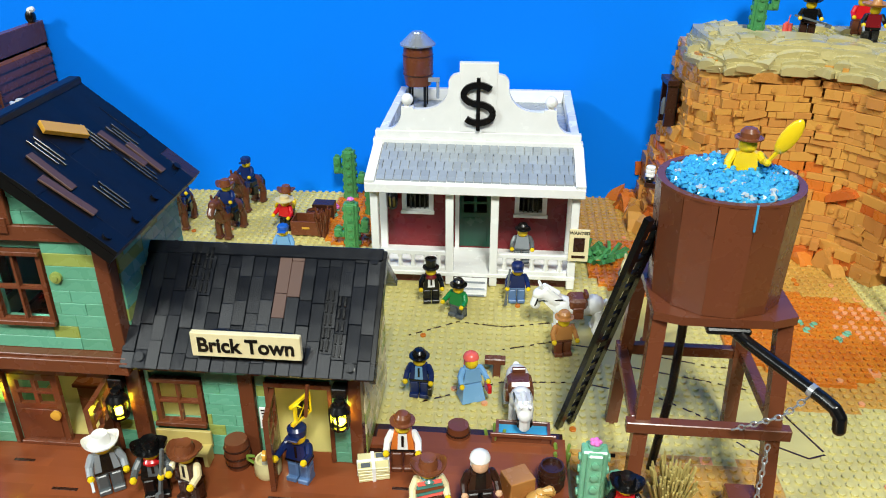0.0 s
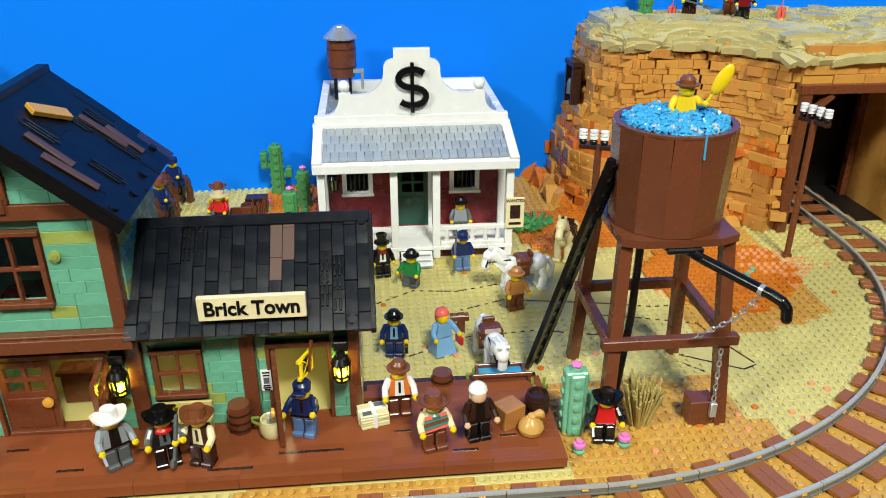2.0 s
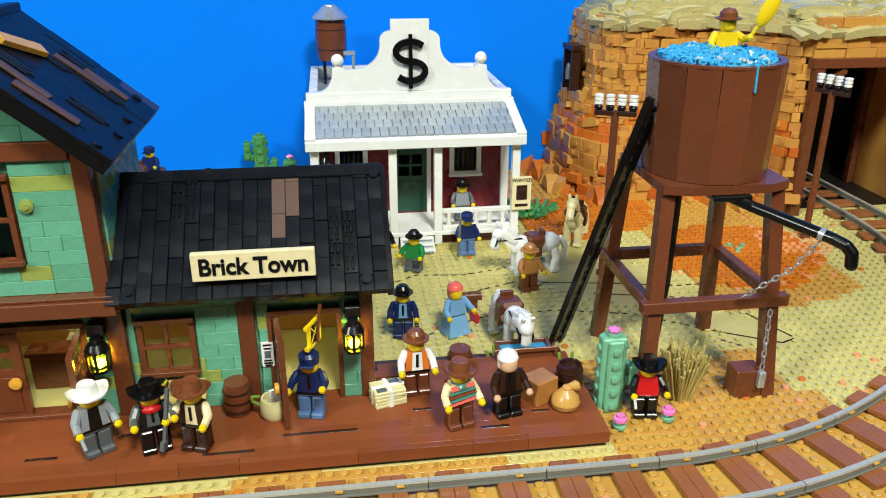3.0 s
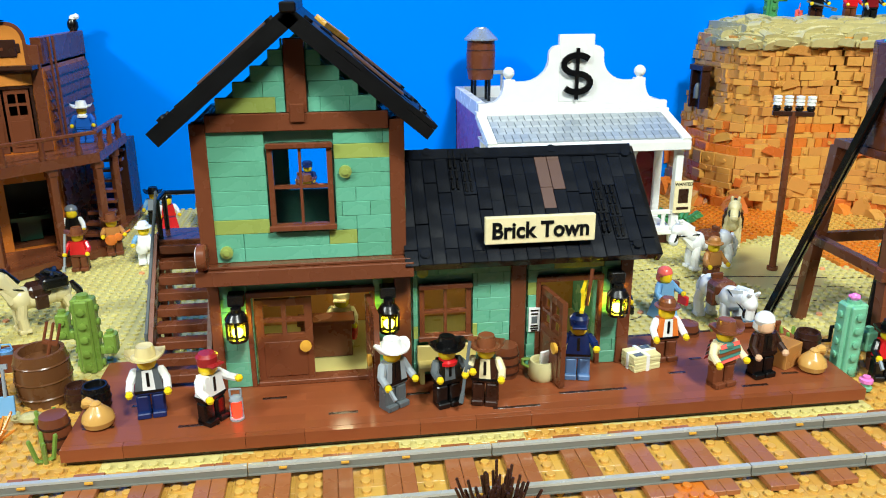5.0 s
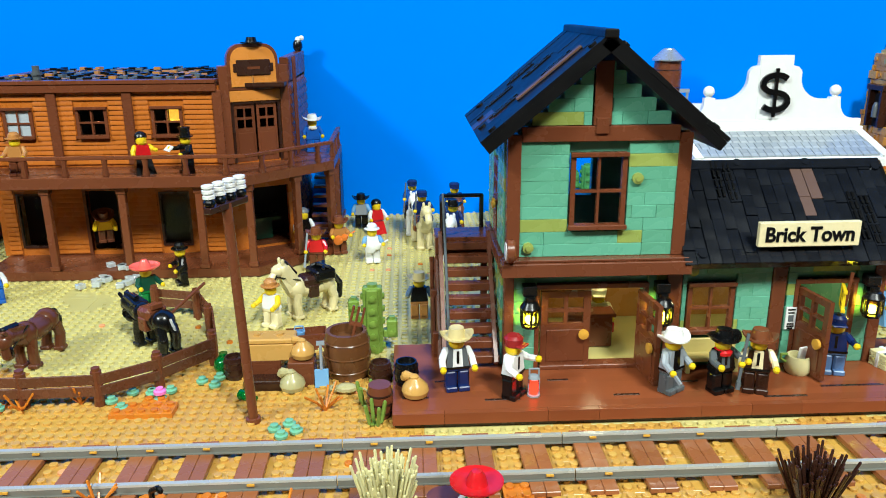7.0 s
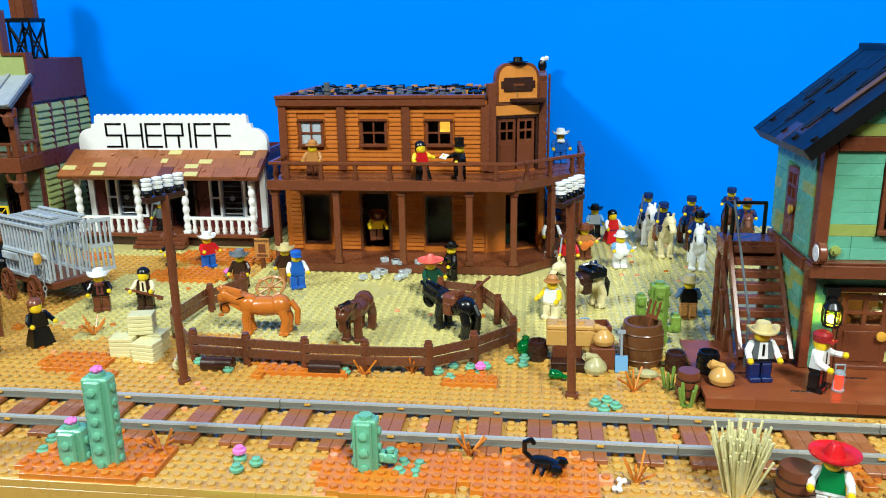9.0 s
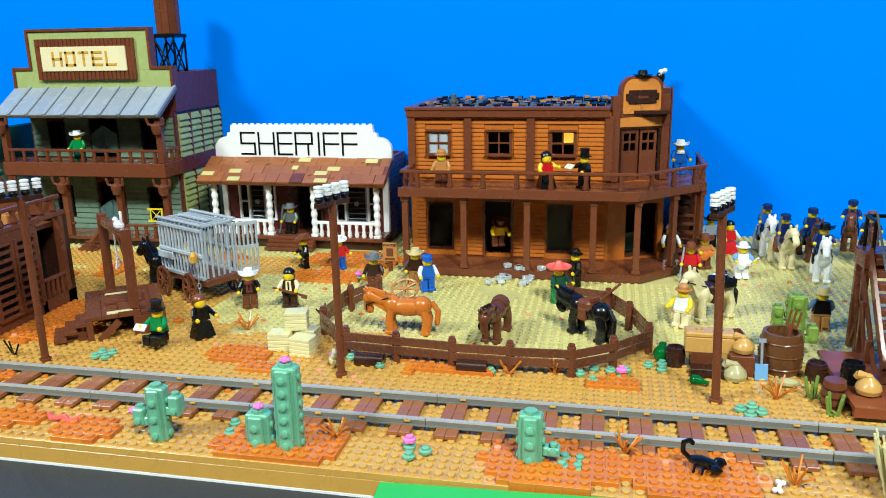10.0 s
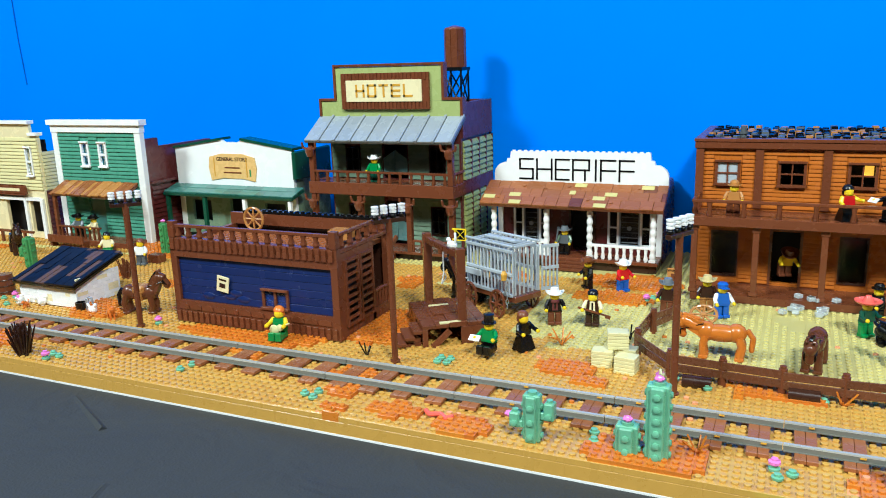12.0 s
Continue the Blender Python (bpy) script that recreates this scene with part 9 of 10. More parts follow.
def figure(label, x, y, z=-0.0006, rz=0, legs=BROWN, torso=BROWN, arms=None, hat="cowboy", hatmat=BROWN, extra=None, extramat=None, reach=(30, 30), dress=False, seated=False, short=False, lean=0, skin=None, name="toy_figure", scarf=None, front=None):
    arms, skin = arms or torso, skin or SKIN
    mats = [legs, torso, arms, skin, hatmat, extramat or GREY, scarf or torso, front or torso, BLACK]
    s = Solid()
    L = 0.0095 if short else 0.0135
    up = Matrix.Translation((0, 0, L)) @ pose(0, 0, 0, lean)
    if dress:
        s.add([(-0.0098, -0.008, 0), (0.0098, -0.008, 0), (0.0098, 0.008, 0), (-0.0098, 0.008, 0), (-0.0072, -0.004, L + 0.0016), (0.0072, -0.004, L + 0.0016), (0.0072, 0.004, L + 0.0016), (-0.0072, 0.004, L + 0.0016)],
              [(3, 2, 1, 0), (4, 5, 6, 7), (0, 1, 5, 4), (1, 2, 6, 5), (2, 3, 7, 6), (3, 0, 4, 7)], None, 0)
    else:
        for sx in (-1, 1):
            x0, x1 = (-0.0078, -0.0004) if sx < 0 else (0.0004, 0.0078)
            if seated:
                s.box(x0, x1, -0.0125, 0.004, L - 0.0072, L + 0.0005, c=0.0012).box(x0, x1, -0.0155, -0.0115, L - 0.0075, L + 0.0022, c=0.0006)
            else:
                s.box(x0, x1, -0.0036, 0.004, 0.0003, L + 0.0005, c=0.0012).box(x0, x1, -0.0062, 0.004, 0.0, 0.0036, c=0.0006)
        s.box(-0.0078, 0.0078, -0.0038, 0.0038, L + 0.0005, L + 0.003, c=0.0005)
    s.add([(-0.0078, -0.004, 0.003), (0.0078, -0.004, 0.003), (0.0078, 0.004, 0.003), (-0.0078, 0.004, 0.003), (-0.0056, -0.0036, 0.0158), (0.0056, -0.0036, 0.0158), (0.0056, 0.0036, 0.0158), (-0.0056, 0.0036, 0.0158)],
          [(3, 2, 1, 0), (4, 5, 6, 7), (0, 1, 5, 4), (1, 2, 6, 5), (2, 3, 7, 6), (3, 0, 4, 7)], up, 1)
    if front:
        s.add([(-0.0034, -0.0041, 0.0036), (0.0034, -0.0041, 0.0036), (0.0028, -0.0039, 0.0158), (-0.0028, -0.0039, 0.0158), (-0.0034, -0.003, 0.0036), (0.0034, -0.003, 0.0036), (0.0028, -0.003, 0.0158), (-0.0028, -0.003, 0.0158)],
              [(0, 1, 2, 3), (0, 4, 5, 1), (1, 5, 6, 2), (2, 6, 7, 3), (3, 7, 4, 0)], up, 7)
        s.box(-0.0008, 0.0008, -0.0044, -0.0036, 0.006, 0.0145, up, 8)
        s.box(-0.0079, 0.0079, -0.0043, 0.0043, 0.0022, 0.0036, up, 8)
    if scarf:
        s.lathe([(0.006, 0.0128), (0.0062, 0.0148), (0.0045, 0.0164)], 10, up, 6)
    grips = []
    for sx, ra in ((-1, reach[0]), (1, reach[1])):
        a = radians(ra)
        sh = Vector((sx * 0.0072, 0, 0.0138))
        el = sh + Vector((sx * 0.0026, -0.0052 * math.sin(a), -0.0058 * math.cos(a)))
        hd = el + Vector((sx * 0.0004, -0.0064 * math.sin(min(a + 0.6, 2.6)), -0.0060 * math.cos(min(a + 0.6, 2.6))))
        for p, q, r in ((sh, el, 0.0025), (el, hd, 0.0022)):
            s.rod(up @ p, up @ q, r, 8, 2)
            s.ball(up @ p, r, 8, 2)
        g = hd + Vector((0, -0.0018 * math.sin(a + 0.6), -0.0018 * math.cos(a + 0.6)))
        s.ball(up @ g, 0.0023, 8, 3)
        grips.append(g)
    s.lathe([(0.0030, 0.0155), (0.0046, 0.0168), (0.0052, 0.0182), (0.0052, 0.0232), (0.0044, 0.0246), (0.0026, 0.0250)], 14, up, 3)
    h = up @ Matrix.Translation((0, 0, 0.0232))
    if hat == "cowboy":
        n = 20
        v, f = [], []
        for r, dz in ((0.0052, 0.0002), (0.0082, 0.0), (0.0110, 0.0008)):
            v += [(r * 1.0 * math.cos(math.tau * i / n), r * 0.9 * math.sin(math.tau * i / n), dz + (0.0032 * math.cos(math.tau * i / n) ** 4 if r > 0.009 else 0)) for i in range(n)]
        v += [(p[0], p[1], p[2] - 0.0010) for p in v[:]]
        for b in (0, 3 * n):
            f += [(b + k * n + i, b + (k + 1) * n + i, b + (k + 1) * n + (i + 1) % n, b + k * n + (i + 1) % n)[:: 1 if b else -1] for k in (0, 1) for i in range(n)]
        f += [(2 * n + i, 2 * n + (i + 1) % n, 5 * n + (i + 1) % n, 5 * n + i)[::-1] for i in range(n)]
        s.add(v, f, h, 4)
        s.lathe([(0.0058, -0.001), (0.0056, 0.003), (0.0046, 0.0062), (0.0020, 0.0054)], 14, h @ Matrix.Diagonal((1, 1.1, 1, 1)), 4)
    elif hat == "bowler":
        s.lathe([(0.0056, -0.0006), (0.0082, 0.0002), (0.0082, 0.0010), (0.0056, 0.0012), (0.0054, 0.0042), (0.0036, 0.0064), (0.001, 0.007)], 16, h, 4)
    elif hat == "top":
        s.lathe([(0.0056, -0.0006), (0.0080, 0.0), (0.0080, 0.0009), (0.0053, 0.0012), (0.0050, 0.006), (0.0058, 0.0095), (0.0052, 0.0098)], 16, h, 4)
    elif hat in ("cap", "kepi"):
        s.lathe([(0.0057, -0.0016), (0.0060, 0.001), (0.0062, 0.0034), (0.0044, 0.0052), (0.001, 0.0054)], 14, h, 4)
        s.box(-0.0045, 0.0045, -0.0088, -0.004, -0.0012, 0.0, h, 4, c=0.0003)
    elif hat == "sombrero":
        s.lathe([(0.0056, -0.0006), (0.0110, 0.0002), (0.0136, 0.0022), (0.0138, 0.0032), (0.0106, 0.0014), (0.0056, 0.0012), (0.0046, 0.0052), (0.0026, 0.0086), (0.001, 0.009)], 20, h, 4)
    elif hat == "wide":
        s.lathe([(0.0056, -0.0006), (0.0112, -0.0004), (0.0114, 0.0006), (0.0058, 0.0012), (0.0052, 0.0044), (0.003, 0.0052)], 18, h, 4)
    else:
        s.ball(h @ Vector((0, 0.0012, 0.0006)), 0.0064, 12, 4, sz=0.85).ball(h @ Vector((0, 0.0028, -0.004)), 0.0058, 10, 4)
    ex = up @ grips[1]
    if extra == "rifle":
        s.box(-0.0009, 0.0009, -0.001, 0.001, -0.012, 0.020, up @ Matrix.Translation(grips[0]) @ pose(0, 0, 0, -8, 6, 0), 5).box(-0.0012, 0.0012, -0.0032, 0.0012, -0.016, -0.011, up @ Matrix.Translation(grips[0]) @ pose(0, 0, 0, -8, 6, 0), 5)
    elif extra == "rifle_level":
        s.box(-0.016, 0.018, -0.0014, 0.0004, -0.001, 0.001, up @ pose(0, -0.0088, 0.006, 0, 14, 0), 5).box(0.016, 0.022, -0.0014, 0.0004, -0.003, 0.001, up @ pose(0, -0.0088, 0.006, 0, 14, 0), 5)
    elif extra == "pistol":
        s.box(-0.0008, 0.0008, -0.008, 0.001, -0.0008, 0.0012, up @ Matrix.Translation(grips[0]) @ pose(0, 0, 0, 40), 5).box(-0.0008, 0.0008, -0.001, 0.001, -0.003, 0, up @ Matrix.Translation(grips[0]) @ pose(0, 0, 0, 40), 5)
    elif extra == "bag":
        s.box(-0.0016, 0.0016, -0.005, 0.005, -0.009, -0.0015, up @ Matrix.Translation(grips[1]), 5, c=0.0006)
    elif extra == "paper":
        s.box(-0.006, 0.006, -0.0006, 0.0006, -0.0035, 0.0035, up @ Matrix.Translation(grips[0]) @ pose(0, -0.001, 0, -50), 5)
    elif extra == "brush":
        s.rod(ex, ex + Vector((0.004, -0.001, 0.008)), 0.0013, 6, 5)
        s.lathe([(math.sin(math.pi * q / 8) + 1e-4, -math.cos(math.pi * q / 8)) for q in range(9)], 14,
                Matrix.Translation(ex + Vector((0.0085, -0.0014, 0.0165))) @ pose(0, 0, 0, 0, 27, 0) @ Matrix.Diagonal((0.0050, 0.0022, 0.0115, 1)), 5)
    elif extra == "guitar":
        s.ball(up @ Vector((-0.003, -0.0082, 0.004)), 0.0058, 12, 5, sy=0.35).ball(up @ Vector((0.004, -0.0082, 0.0065)), 0.0042, 10, 5, sy=0.4)
        s.rod(up @ Vector((0.004, -0.0085, 0.0065)), up @ Vector((0.016, -0.0085, 0.0125)), 0.001, 6, 5)
    elif extra == "dynamite":
        for k in (-1, 0, 1):
            s.rod(up @ Vector((-0.013 + 0.002 * k, -0.002, 0.004)), up @ Vector((-0.013 + 0.002 * k, -0.001, 0.016)), 0.0016, 8, 5)
    elif extra == "poncho":
        for k in range(5):
            s.add([(-0.0095 + 0.0006 * k, -0.0056, 0.0025 + 0.0026 * k), (0.0095 - 0.0006 * k, -0.0056, 0.0055 + 0.0022 * k), (0.0095 - 0.0006 * k, -0.0046, 0.0077 + 0.0022 * k), (-0.0095 + 0.0006 * k, -0.0046, 0.0050 + 0.0026 * k)],
                  [(0, 1, 2, 3)], up, (5, 6, 4, 6, 5)[k])
            s.add([(-0.0095 + 0.0006 * k, 0.0056, 0.0025 + 0.0026 * k), (0.0095 - 0.0006 * k, 0.0056, 0.0055 + 0.0022 * k), (0.0095 - 0.0006 * k, 0.0046, 0.0077 + 0.0022 * k), (-0.0095 + 0.0006 * k, 0.0046, 0.0050 + 0.0026 * k)],
                  [(3, 2, 1, 0)], up, (5, 6, 4, 6, 5)[k])
    if z < 0.009 or z > 0.0105:
        s.v = [(a * 0.94, b * 0.94, c * 0.94) for a, b, c in s.v]
    ob = whole(name, s, mats, label, "toy figure", x, y, z, rz, group="toy figures")
    return ob


F9 = 0.0096
STRAW = plastic("straw_hat_plastic", (214, 196, 140), 0.3, 0.04)
REDHAT = plastic("dark_red_cap_plastic", (150, 34, 36), 0.24, 0.04)
DENIM = plastic("sand_blue_plastic", (92, 124, 170), 0.24, 0.05)
ORANGE = plastic("orange_plastic", (222, 120, 46), 0.24, 0.05)
HATBROWN = plastic("hat_brown_plastic", (122, 70, 42), 0.24, 0.05)
TUXGREEN = plastic("bright_green_plastic", (28, 132, 66), 0.22, 0.05)
GREYHAIR = plastic("grey_hair_plastic", (112, 118, 124), 0.24, 0.05)
LTSKIN = plastic("light_nougat_plastic", (230, 184, 146), 0.24, 0.03)
figure("toy figure in grey vest, white sleeves and tan cowboy hat", -0.378, 0.364, F9, 8, NAVY, DKGREY, WHITE, "cowboy", STRAW, None, None, (20, 20), front=WHITE)
figure("toy conductor in white shirt and red cap on the platform", -0.343, 0.352, F9, 52, BLACK, WHITE, None, "kepi", REDHAT, None, None, (35, 60), front=WHITE)
figure("toy figure in light grey coat and white hat with pistol", -0.241, 0.353, F9, 34, DKGREY, GREY, GREY, "cowboy", WHITE, "pistol", GREY, (25, 20), front=BLACK)
figure("toy figure in black with red scarf and black hat", -0.2095, 0.351, F9, 18, BLACK, BLACK, DKGREY, "cowboy", BLACK, None, None, (50, 55), scarf=RED, front=DKGREY)
figure("toy figure in brown with tan sleeves, brown hat and rifle", -0.187, 0.3495, F9, -18, DKBROWN, DKBROWN, CREAM, "cowboy", HATBROWN, "rifle", DKGREY, (50, 40), front=CREAM)
figure("toy figure in navy jacket, light blue trousers and blue cap", -0.1245, 0.3725, F9, -14, DENIM, NAVY, NAVY, "kepi", NAVY, None, None, (45, 60), front=NAVY)
figure("toy figure in orange vest, white sleeves and brown hat", -0.061, 0.3885, F9, 4, BROWN, ORANGE, WHITE, "bowler", HATBROWN, None, None, (25, 25), front=WHITE)
figure("toy figure in striped poncho and brown cowboy hat", -0.0405, 0.350, F9, 14, BROWN, CREAM, CREAM, "cowboy", HATBROWN, "poncho", CORAL, (25, 25), scarf=AQUA)
figure("toy figure with white hair in a dark brown coat", -0.0105, 0.3575, F9, 12, BLACK, DKBROWN, DKBROWN, "hair", WHITE, None, None, (20, 20), skin=LTSKIN, front=BLACK)
figure("toy figure in red shirt and wide black hat by the cactus", 0.076, 0.359, -0.0002, -8, BLACK, RED, BLACK, "cowboy", BLACK, "pistol", GREY, (35, 45))
figure("toy figure in navy suit and black bowler holding a bag", -0.061, 0.478, -0.0002, -4, NAVY, NAVY, NAVY, "bowler", BLACK, "bag", BLACK, (18, 18), front=LTBLUE)
figure("toy figure in light blue dress with red hat", -0.0225, 0.478, -0.0002, 22, LTBLUE, LTBLUE, LTBLUE, "hair", CORAL, "bag", RED, (20, 40), dress=True)
figure("toy figure in black suit and top hat before the bank", -0.067, 0.617, -0.0002, 10, BLACK, BLACK, BLACK, "top", BLACK, None, None, (18, 18), scarf=DKRED, front=WHITE)
figure("small toy figure in green shirt and black bowler", -0.0405, 0.594, -0.0002, -28, DKGREY, TUXGREEN, TUXGREEN, "bowler", BLACK, None, None, (40, 40), short=True)
figure("toy figure in blue cap and navy coat before the bank", 0.0105, 0.624, -0.0002, 6, DENIM, NAVY, NAVY, "kepi", NAVY, "rifle", DKGREY, (30, 20))
figure("toy figure in khaki with tan hat beside the white horse", 0.048, 0.542, -0.0002, 14, BROWN, WOODTAN, WOODTAN, "bowler", WOODTAN, None, None, (25, 25))
figure("toy figure in grey suit and black hat on the bank porch", 0.0145, 0.676, 0.0135, 0, DKGREY, GREY, DKGREY, "bowler", BLACK, None, None, (25, 25))
figure("yellow toy bather with brown hat in the water tank", 0.129, 0.422, 0.1922, -8, YELLOW, YELLOW, YELLOW, "bowler", HATBROWN, "brush", YELLOW, (30, 70))
figure("toy figure in green suit and black top hat sitting with papers", -0.971, 0.381, -0.0022, -6, BLACK, TUXGREEN, TUXGREEN, "top", BLACK, "paper", WHITE, (50, 50), seated=True)
figure("toy figure in black gown with long brown hair", -0.944, 0.406, -0.0002, 60, BLACK, BLACK, BLACK, "hair", HATBROWN, None, None, (40, 40), dress=True)
figure("toy figure in dark coat and white cowboy hat", -0.9365, 0.49, -0.0002, 20, BROWN, BLACK, BLACK, "cowboy", WHITE, None, None, (30, 50), scarf=PURPLE, front=PURPLE)
figure("toy figure with black hair holding a brown rifle level", -0.897, 0.498, -0.0002, 6, DKBROWN, DKBROWN, CREAM, "hair", BLACK, "rifle_level", BROWN, (40, 40), front=CREAM)
figure("toy figure in black coat and brown cowboy hat by the office", -0.935, 0.632, -0.0002, -50, BLACK, BLACK, BLACK, "cowboy", HATBROWN, None, None, (20, 20))
figure("toy figure in red shirt, blue trousers and white hat", -0.892, 0.632, -0.0002, 50, BLUE, RED, RED, "cowboy", WHITE, None, None, (50, 40))
figure("toy sheriff in grey hat and dark green coat on the porch", -0.994, 0.738, 0.0143, -4, BLACK, DKGREY, SANDGREEN, "cowboy", GREYHAIR, "rifle", DKGREY, (25, 25))
figure("toy figure in brown with pale straw cowboy hat", -0.790, 0.59, -0.0002, 10, WOODTAN, DKBROWN, DKBROWN, "cowboy", STRAW, None, None, (20, 20))
figure("toy figure all in blue with a blue cap", -0.772, 0.569, -0.0002, 30, BLUE, BLUE, WHITE, "kepi", BLUE, None, None, (25, 25))
figure("toy figure in brown with grey hat behind the corral", -0.829, 0.565, -0.0002, 0, BROWN, DKBROWN, DKBROWN, "cowboy", GREYHAIR, None, None, (20, 20))
figure("toy figure in green with red wide hat", -0.634, 0.553, -0.0002, 40, TUXGREEN, DKGREEN, DKGREEN, "sombrero", CORAL, None, None, (45, 45))
figure("toy figure in black suit and bowler", -0.620, 0.610, -0.0002, -60, BLACK, BLACK, BLACK, "bowler", BLACK, None, None, (20, 20))
figure("toy figure in brown with tan hat on the saloon balcony", -0.771, 0.646, 0.0985, 0, BROWN, WOODTAN, WOODTAN, "bowler", WOODTAN, None, None, (30, 30))
figure("toy dancer in red and black dress on the saloon balcony", -0.655, 0.645, 0.0985, 30, BLACK, RED, YELLOW, "hair", BLACK, None, None, (30, 60), dress=True)
figure("toy figure in black suit and top hat on the saloon balcony", -0.6145, 0.646, 0.0985, -50, BLACK, BLACK, BLACK, "top", BLACK, "paper", WHITE, (60, 40))
figure("toy figure in blue with white hat on the corner balcony", -0.508, 0.752, 0.0985, 10, BLUE, BLUE, BLUE, "cowboy", WHITE, None, None, (30, 30), scarf=WHITE)
figure("toy figure with brown hat leaping through the saloon doorway", -0.713, 0.682, 0.022, 20, BROWN, YELLOW, YELLOW, "cowboy", HATBROWN, None, None, (80, 70), lean=35)
figure("toy figure with grey hair in black dress with white sleeves", -0.517, 0.705, 0.008, 10, DKBROWN, BLACK, WHITE, "hair", GREYHAIR, None, None, (20, 20), dress=True)
figure("toy merchant in white with a tan wide hat", -0.519, 0.501, -0.0002, -30, CREAM, WHITE, YELLOW, "bowler", WOODTAN, None, None, (40, 40))
figure("toy figure in red with brown hat near the saloon", -0.499, 0.655, -0.0002, 0, BROWN, RED, RED, "cowboy", HATBROWN, "rifle", GREY, (30, 30))
figure("toy figure in tan with brown hat holding an orange guitar", -0.480, 0.697, -0.0002, 20, BROWN, WOODTAN, WOODTAN, "cowboy", HATBROWN, "guitar", ORANGE, (50, 50))
figure("toy figure in white with a white guitar", -0.444, 0.665, -0.0002, 10, WHITE, WHITE, LTBLUE, "bowler", WHITE, "guitar", WHITE, (50, 50))
figure("toy figure in grey vest and black hat by the backdrop", -0.462, 0.80, -0.0002, 0, BLACK, GREY, LTBLUE, "cowboy", BLACK, None, None, (30, 30))
figure("toy figure with long black hair in red dress", -0.443, 0.772, -0.0002, 20, RED, RED, WHITE, "hair", BLACK, None, None, (30, 30), dress=True)
figure("toy figure seen in black vest, blue sleeves and straw hat", -0.3995, 0.512, -0.0002, 180, WOODTAN, BLACK, DENIM, "cowboy", STRAW, None, None, (20, 20))
figure("toy figure in tan with brown hat near the cart", -0.2445, 0.782, -0.0002, 0, BROWN, WOODTAN, YELLOW, "cowboy", HATBROWN, None, None, (40, 40))
figure("toy figure in red shirt and straw hat near the cart", -0.2395, 0.757, -0.0002, -20, BLACK, RED, RED, "wide", STRAW, None, None, (30, 30))
figure("small toy figure in blue cap and blue shirt", -0.2235, 0.692, -0.0002, 0, BLUE, LTBLUE, LTBLUE, "kepi", BLUE, None, None, (20, 20), short=True)
figure("toy minstrel in green with orange hair and a tan guitar", -1.192, 0.345, -0.0022, 10, TUXGREEN, TUXGREEN, YELLOW, "hair", ORANGE, "guitar", HAY, (50, 50), seated=True)
figure("toy figure in green with white hat on the hotel balcony", -1.272, 0.708, 0.1105, 0, DKGREEN, TUXGREEN, TUXGREEN, "cowboy", WHITE, None, None, (20, 20))
figure("toy figure in grey apron and white shirt near the store", -1.586, 0.55, -0.0002, 20, DKGREY, WHITE, WHITE, "hair", HATBROWN, None, None, (30, 30))
figure("toy figure with green legs lying back near the green house", -1.69, 0.585, -0.004, 30, TUXGREEN, CREAM, CREAM, "hair", BLACK, None, None, (40, 40), seated=True)
figure("toy figure in black and grey on the green house porch", -1.815, 0.643, 0.008, 10, BLACK, DKGREY, GREY, "cowboy", BLACK, None, None, (40, 40))
figure("toy figure in cream dress on the green house porch", -1.776, 0.64, 0.008, -20, CREAM, CREAM, CREAM, "cowboy", BLACK, None, None, (40, 40), dress=True)
figure("toy figure in black with rifle on the cliff top", 0.285, 0.815, 0.2035, -10, DKBROWN, BLACK, BLACK, "cowboy", BLACK, "rifle_level", DKGREY, (40, 40))
figure("toy figure in black with tan sombrero on the cliff top", 0.335, 0.79, 0.2035, -10, BLACK, DKRED, BLACK, "sombrero", WOODTAN, "pistol", GREY, (35, 35))
figure("toy figure in red with tan hat on the cliff top", 0.341, 0.835, 0.2035, 0, BROWN, RED, RED, "bowler", WOODTAN, None, None, (30, 30))
figure("toy figure in green with wide red sombrero at the edge", -0.3775, 0.2235, -0.0002, -20, WHITE, TUXGREEN, WHITE, "sombrero", RED, None, None, (40, 40), short=True)
figure("toy postman in cream with red bag inside the station", -0.268, 0.440, 0.0106, -10, CREAM, CREAM, CREAM, "kepi", CREAM, "bag", RED, (30, 30))
for x, y, z in ((0.268, 0.82, 0.2035), (0.385, 0.80, 0.2035)):
    bundle = thing("dynamite_bundle", "red bundle of toy dynamite on the cliff top", "toy", x, y, z, group="dynamite bundles")
    for dx, dy, h in ((-0.0028, 0, 0.012), (0.0028, 0, 0.012), (0, 0.003, 0.013)):
        part("stick", Solid().rod((dx, dy, 0), (dx, dy, h), 0.0019, 8), CORAL, bundle)
    part("fuse", Solid().rod((0, 0.001, 0.012), (0.001, 0.001, 0.020), 0.0005, 6), CORAL, bundle)
lan = thing("signal_lantern", "grey signal lantern with glowing red lamp on the platform", "lantern", -0.3295, 0.3515, F9 + 0.006)
part("frame", Solid().lathe([(0.0042, -0.0062), (0.0042, -0.005)], 12).lathe([(0.004, 0.006), (0.003, 0.008), (0.0016, 0.0085)], 12).rod((0.0034, 0, -0.005), (0.0034, 0, 0.006), 0.0005, 5).rod((-0.0034, 0, -0.005), (-0.0034, 0, 0.006), 0.0005, 5).tube([(-0.003, 0, 0.008), (-0.003, 0, 0.0125), (0.003, 0, 0.0125), (0.003, 0, 0.008)], 0.0006, 6), GREY, lan)
part("lamp", Solid().lathe([(0.0024, -0.005), (0.0028, 0.0), (0.0022, 0.006)], 12), REDGLOW, lan)
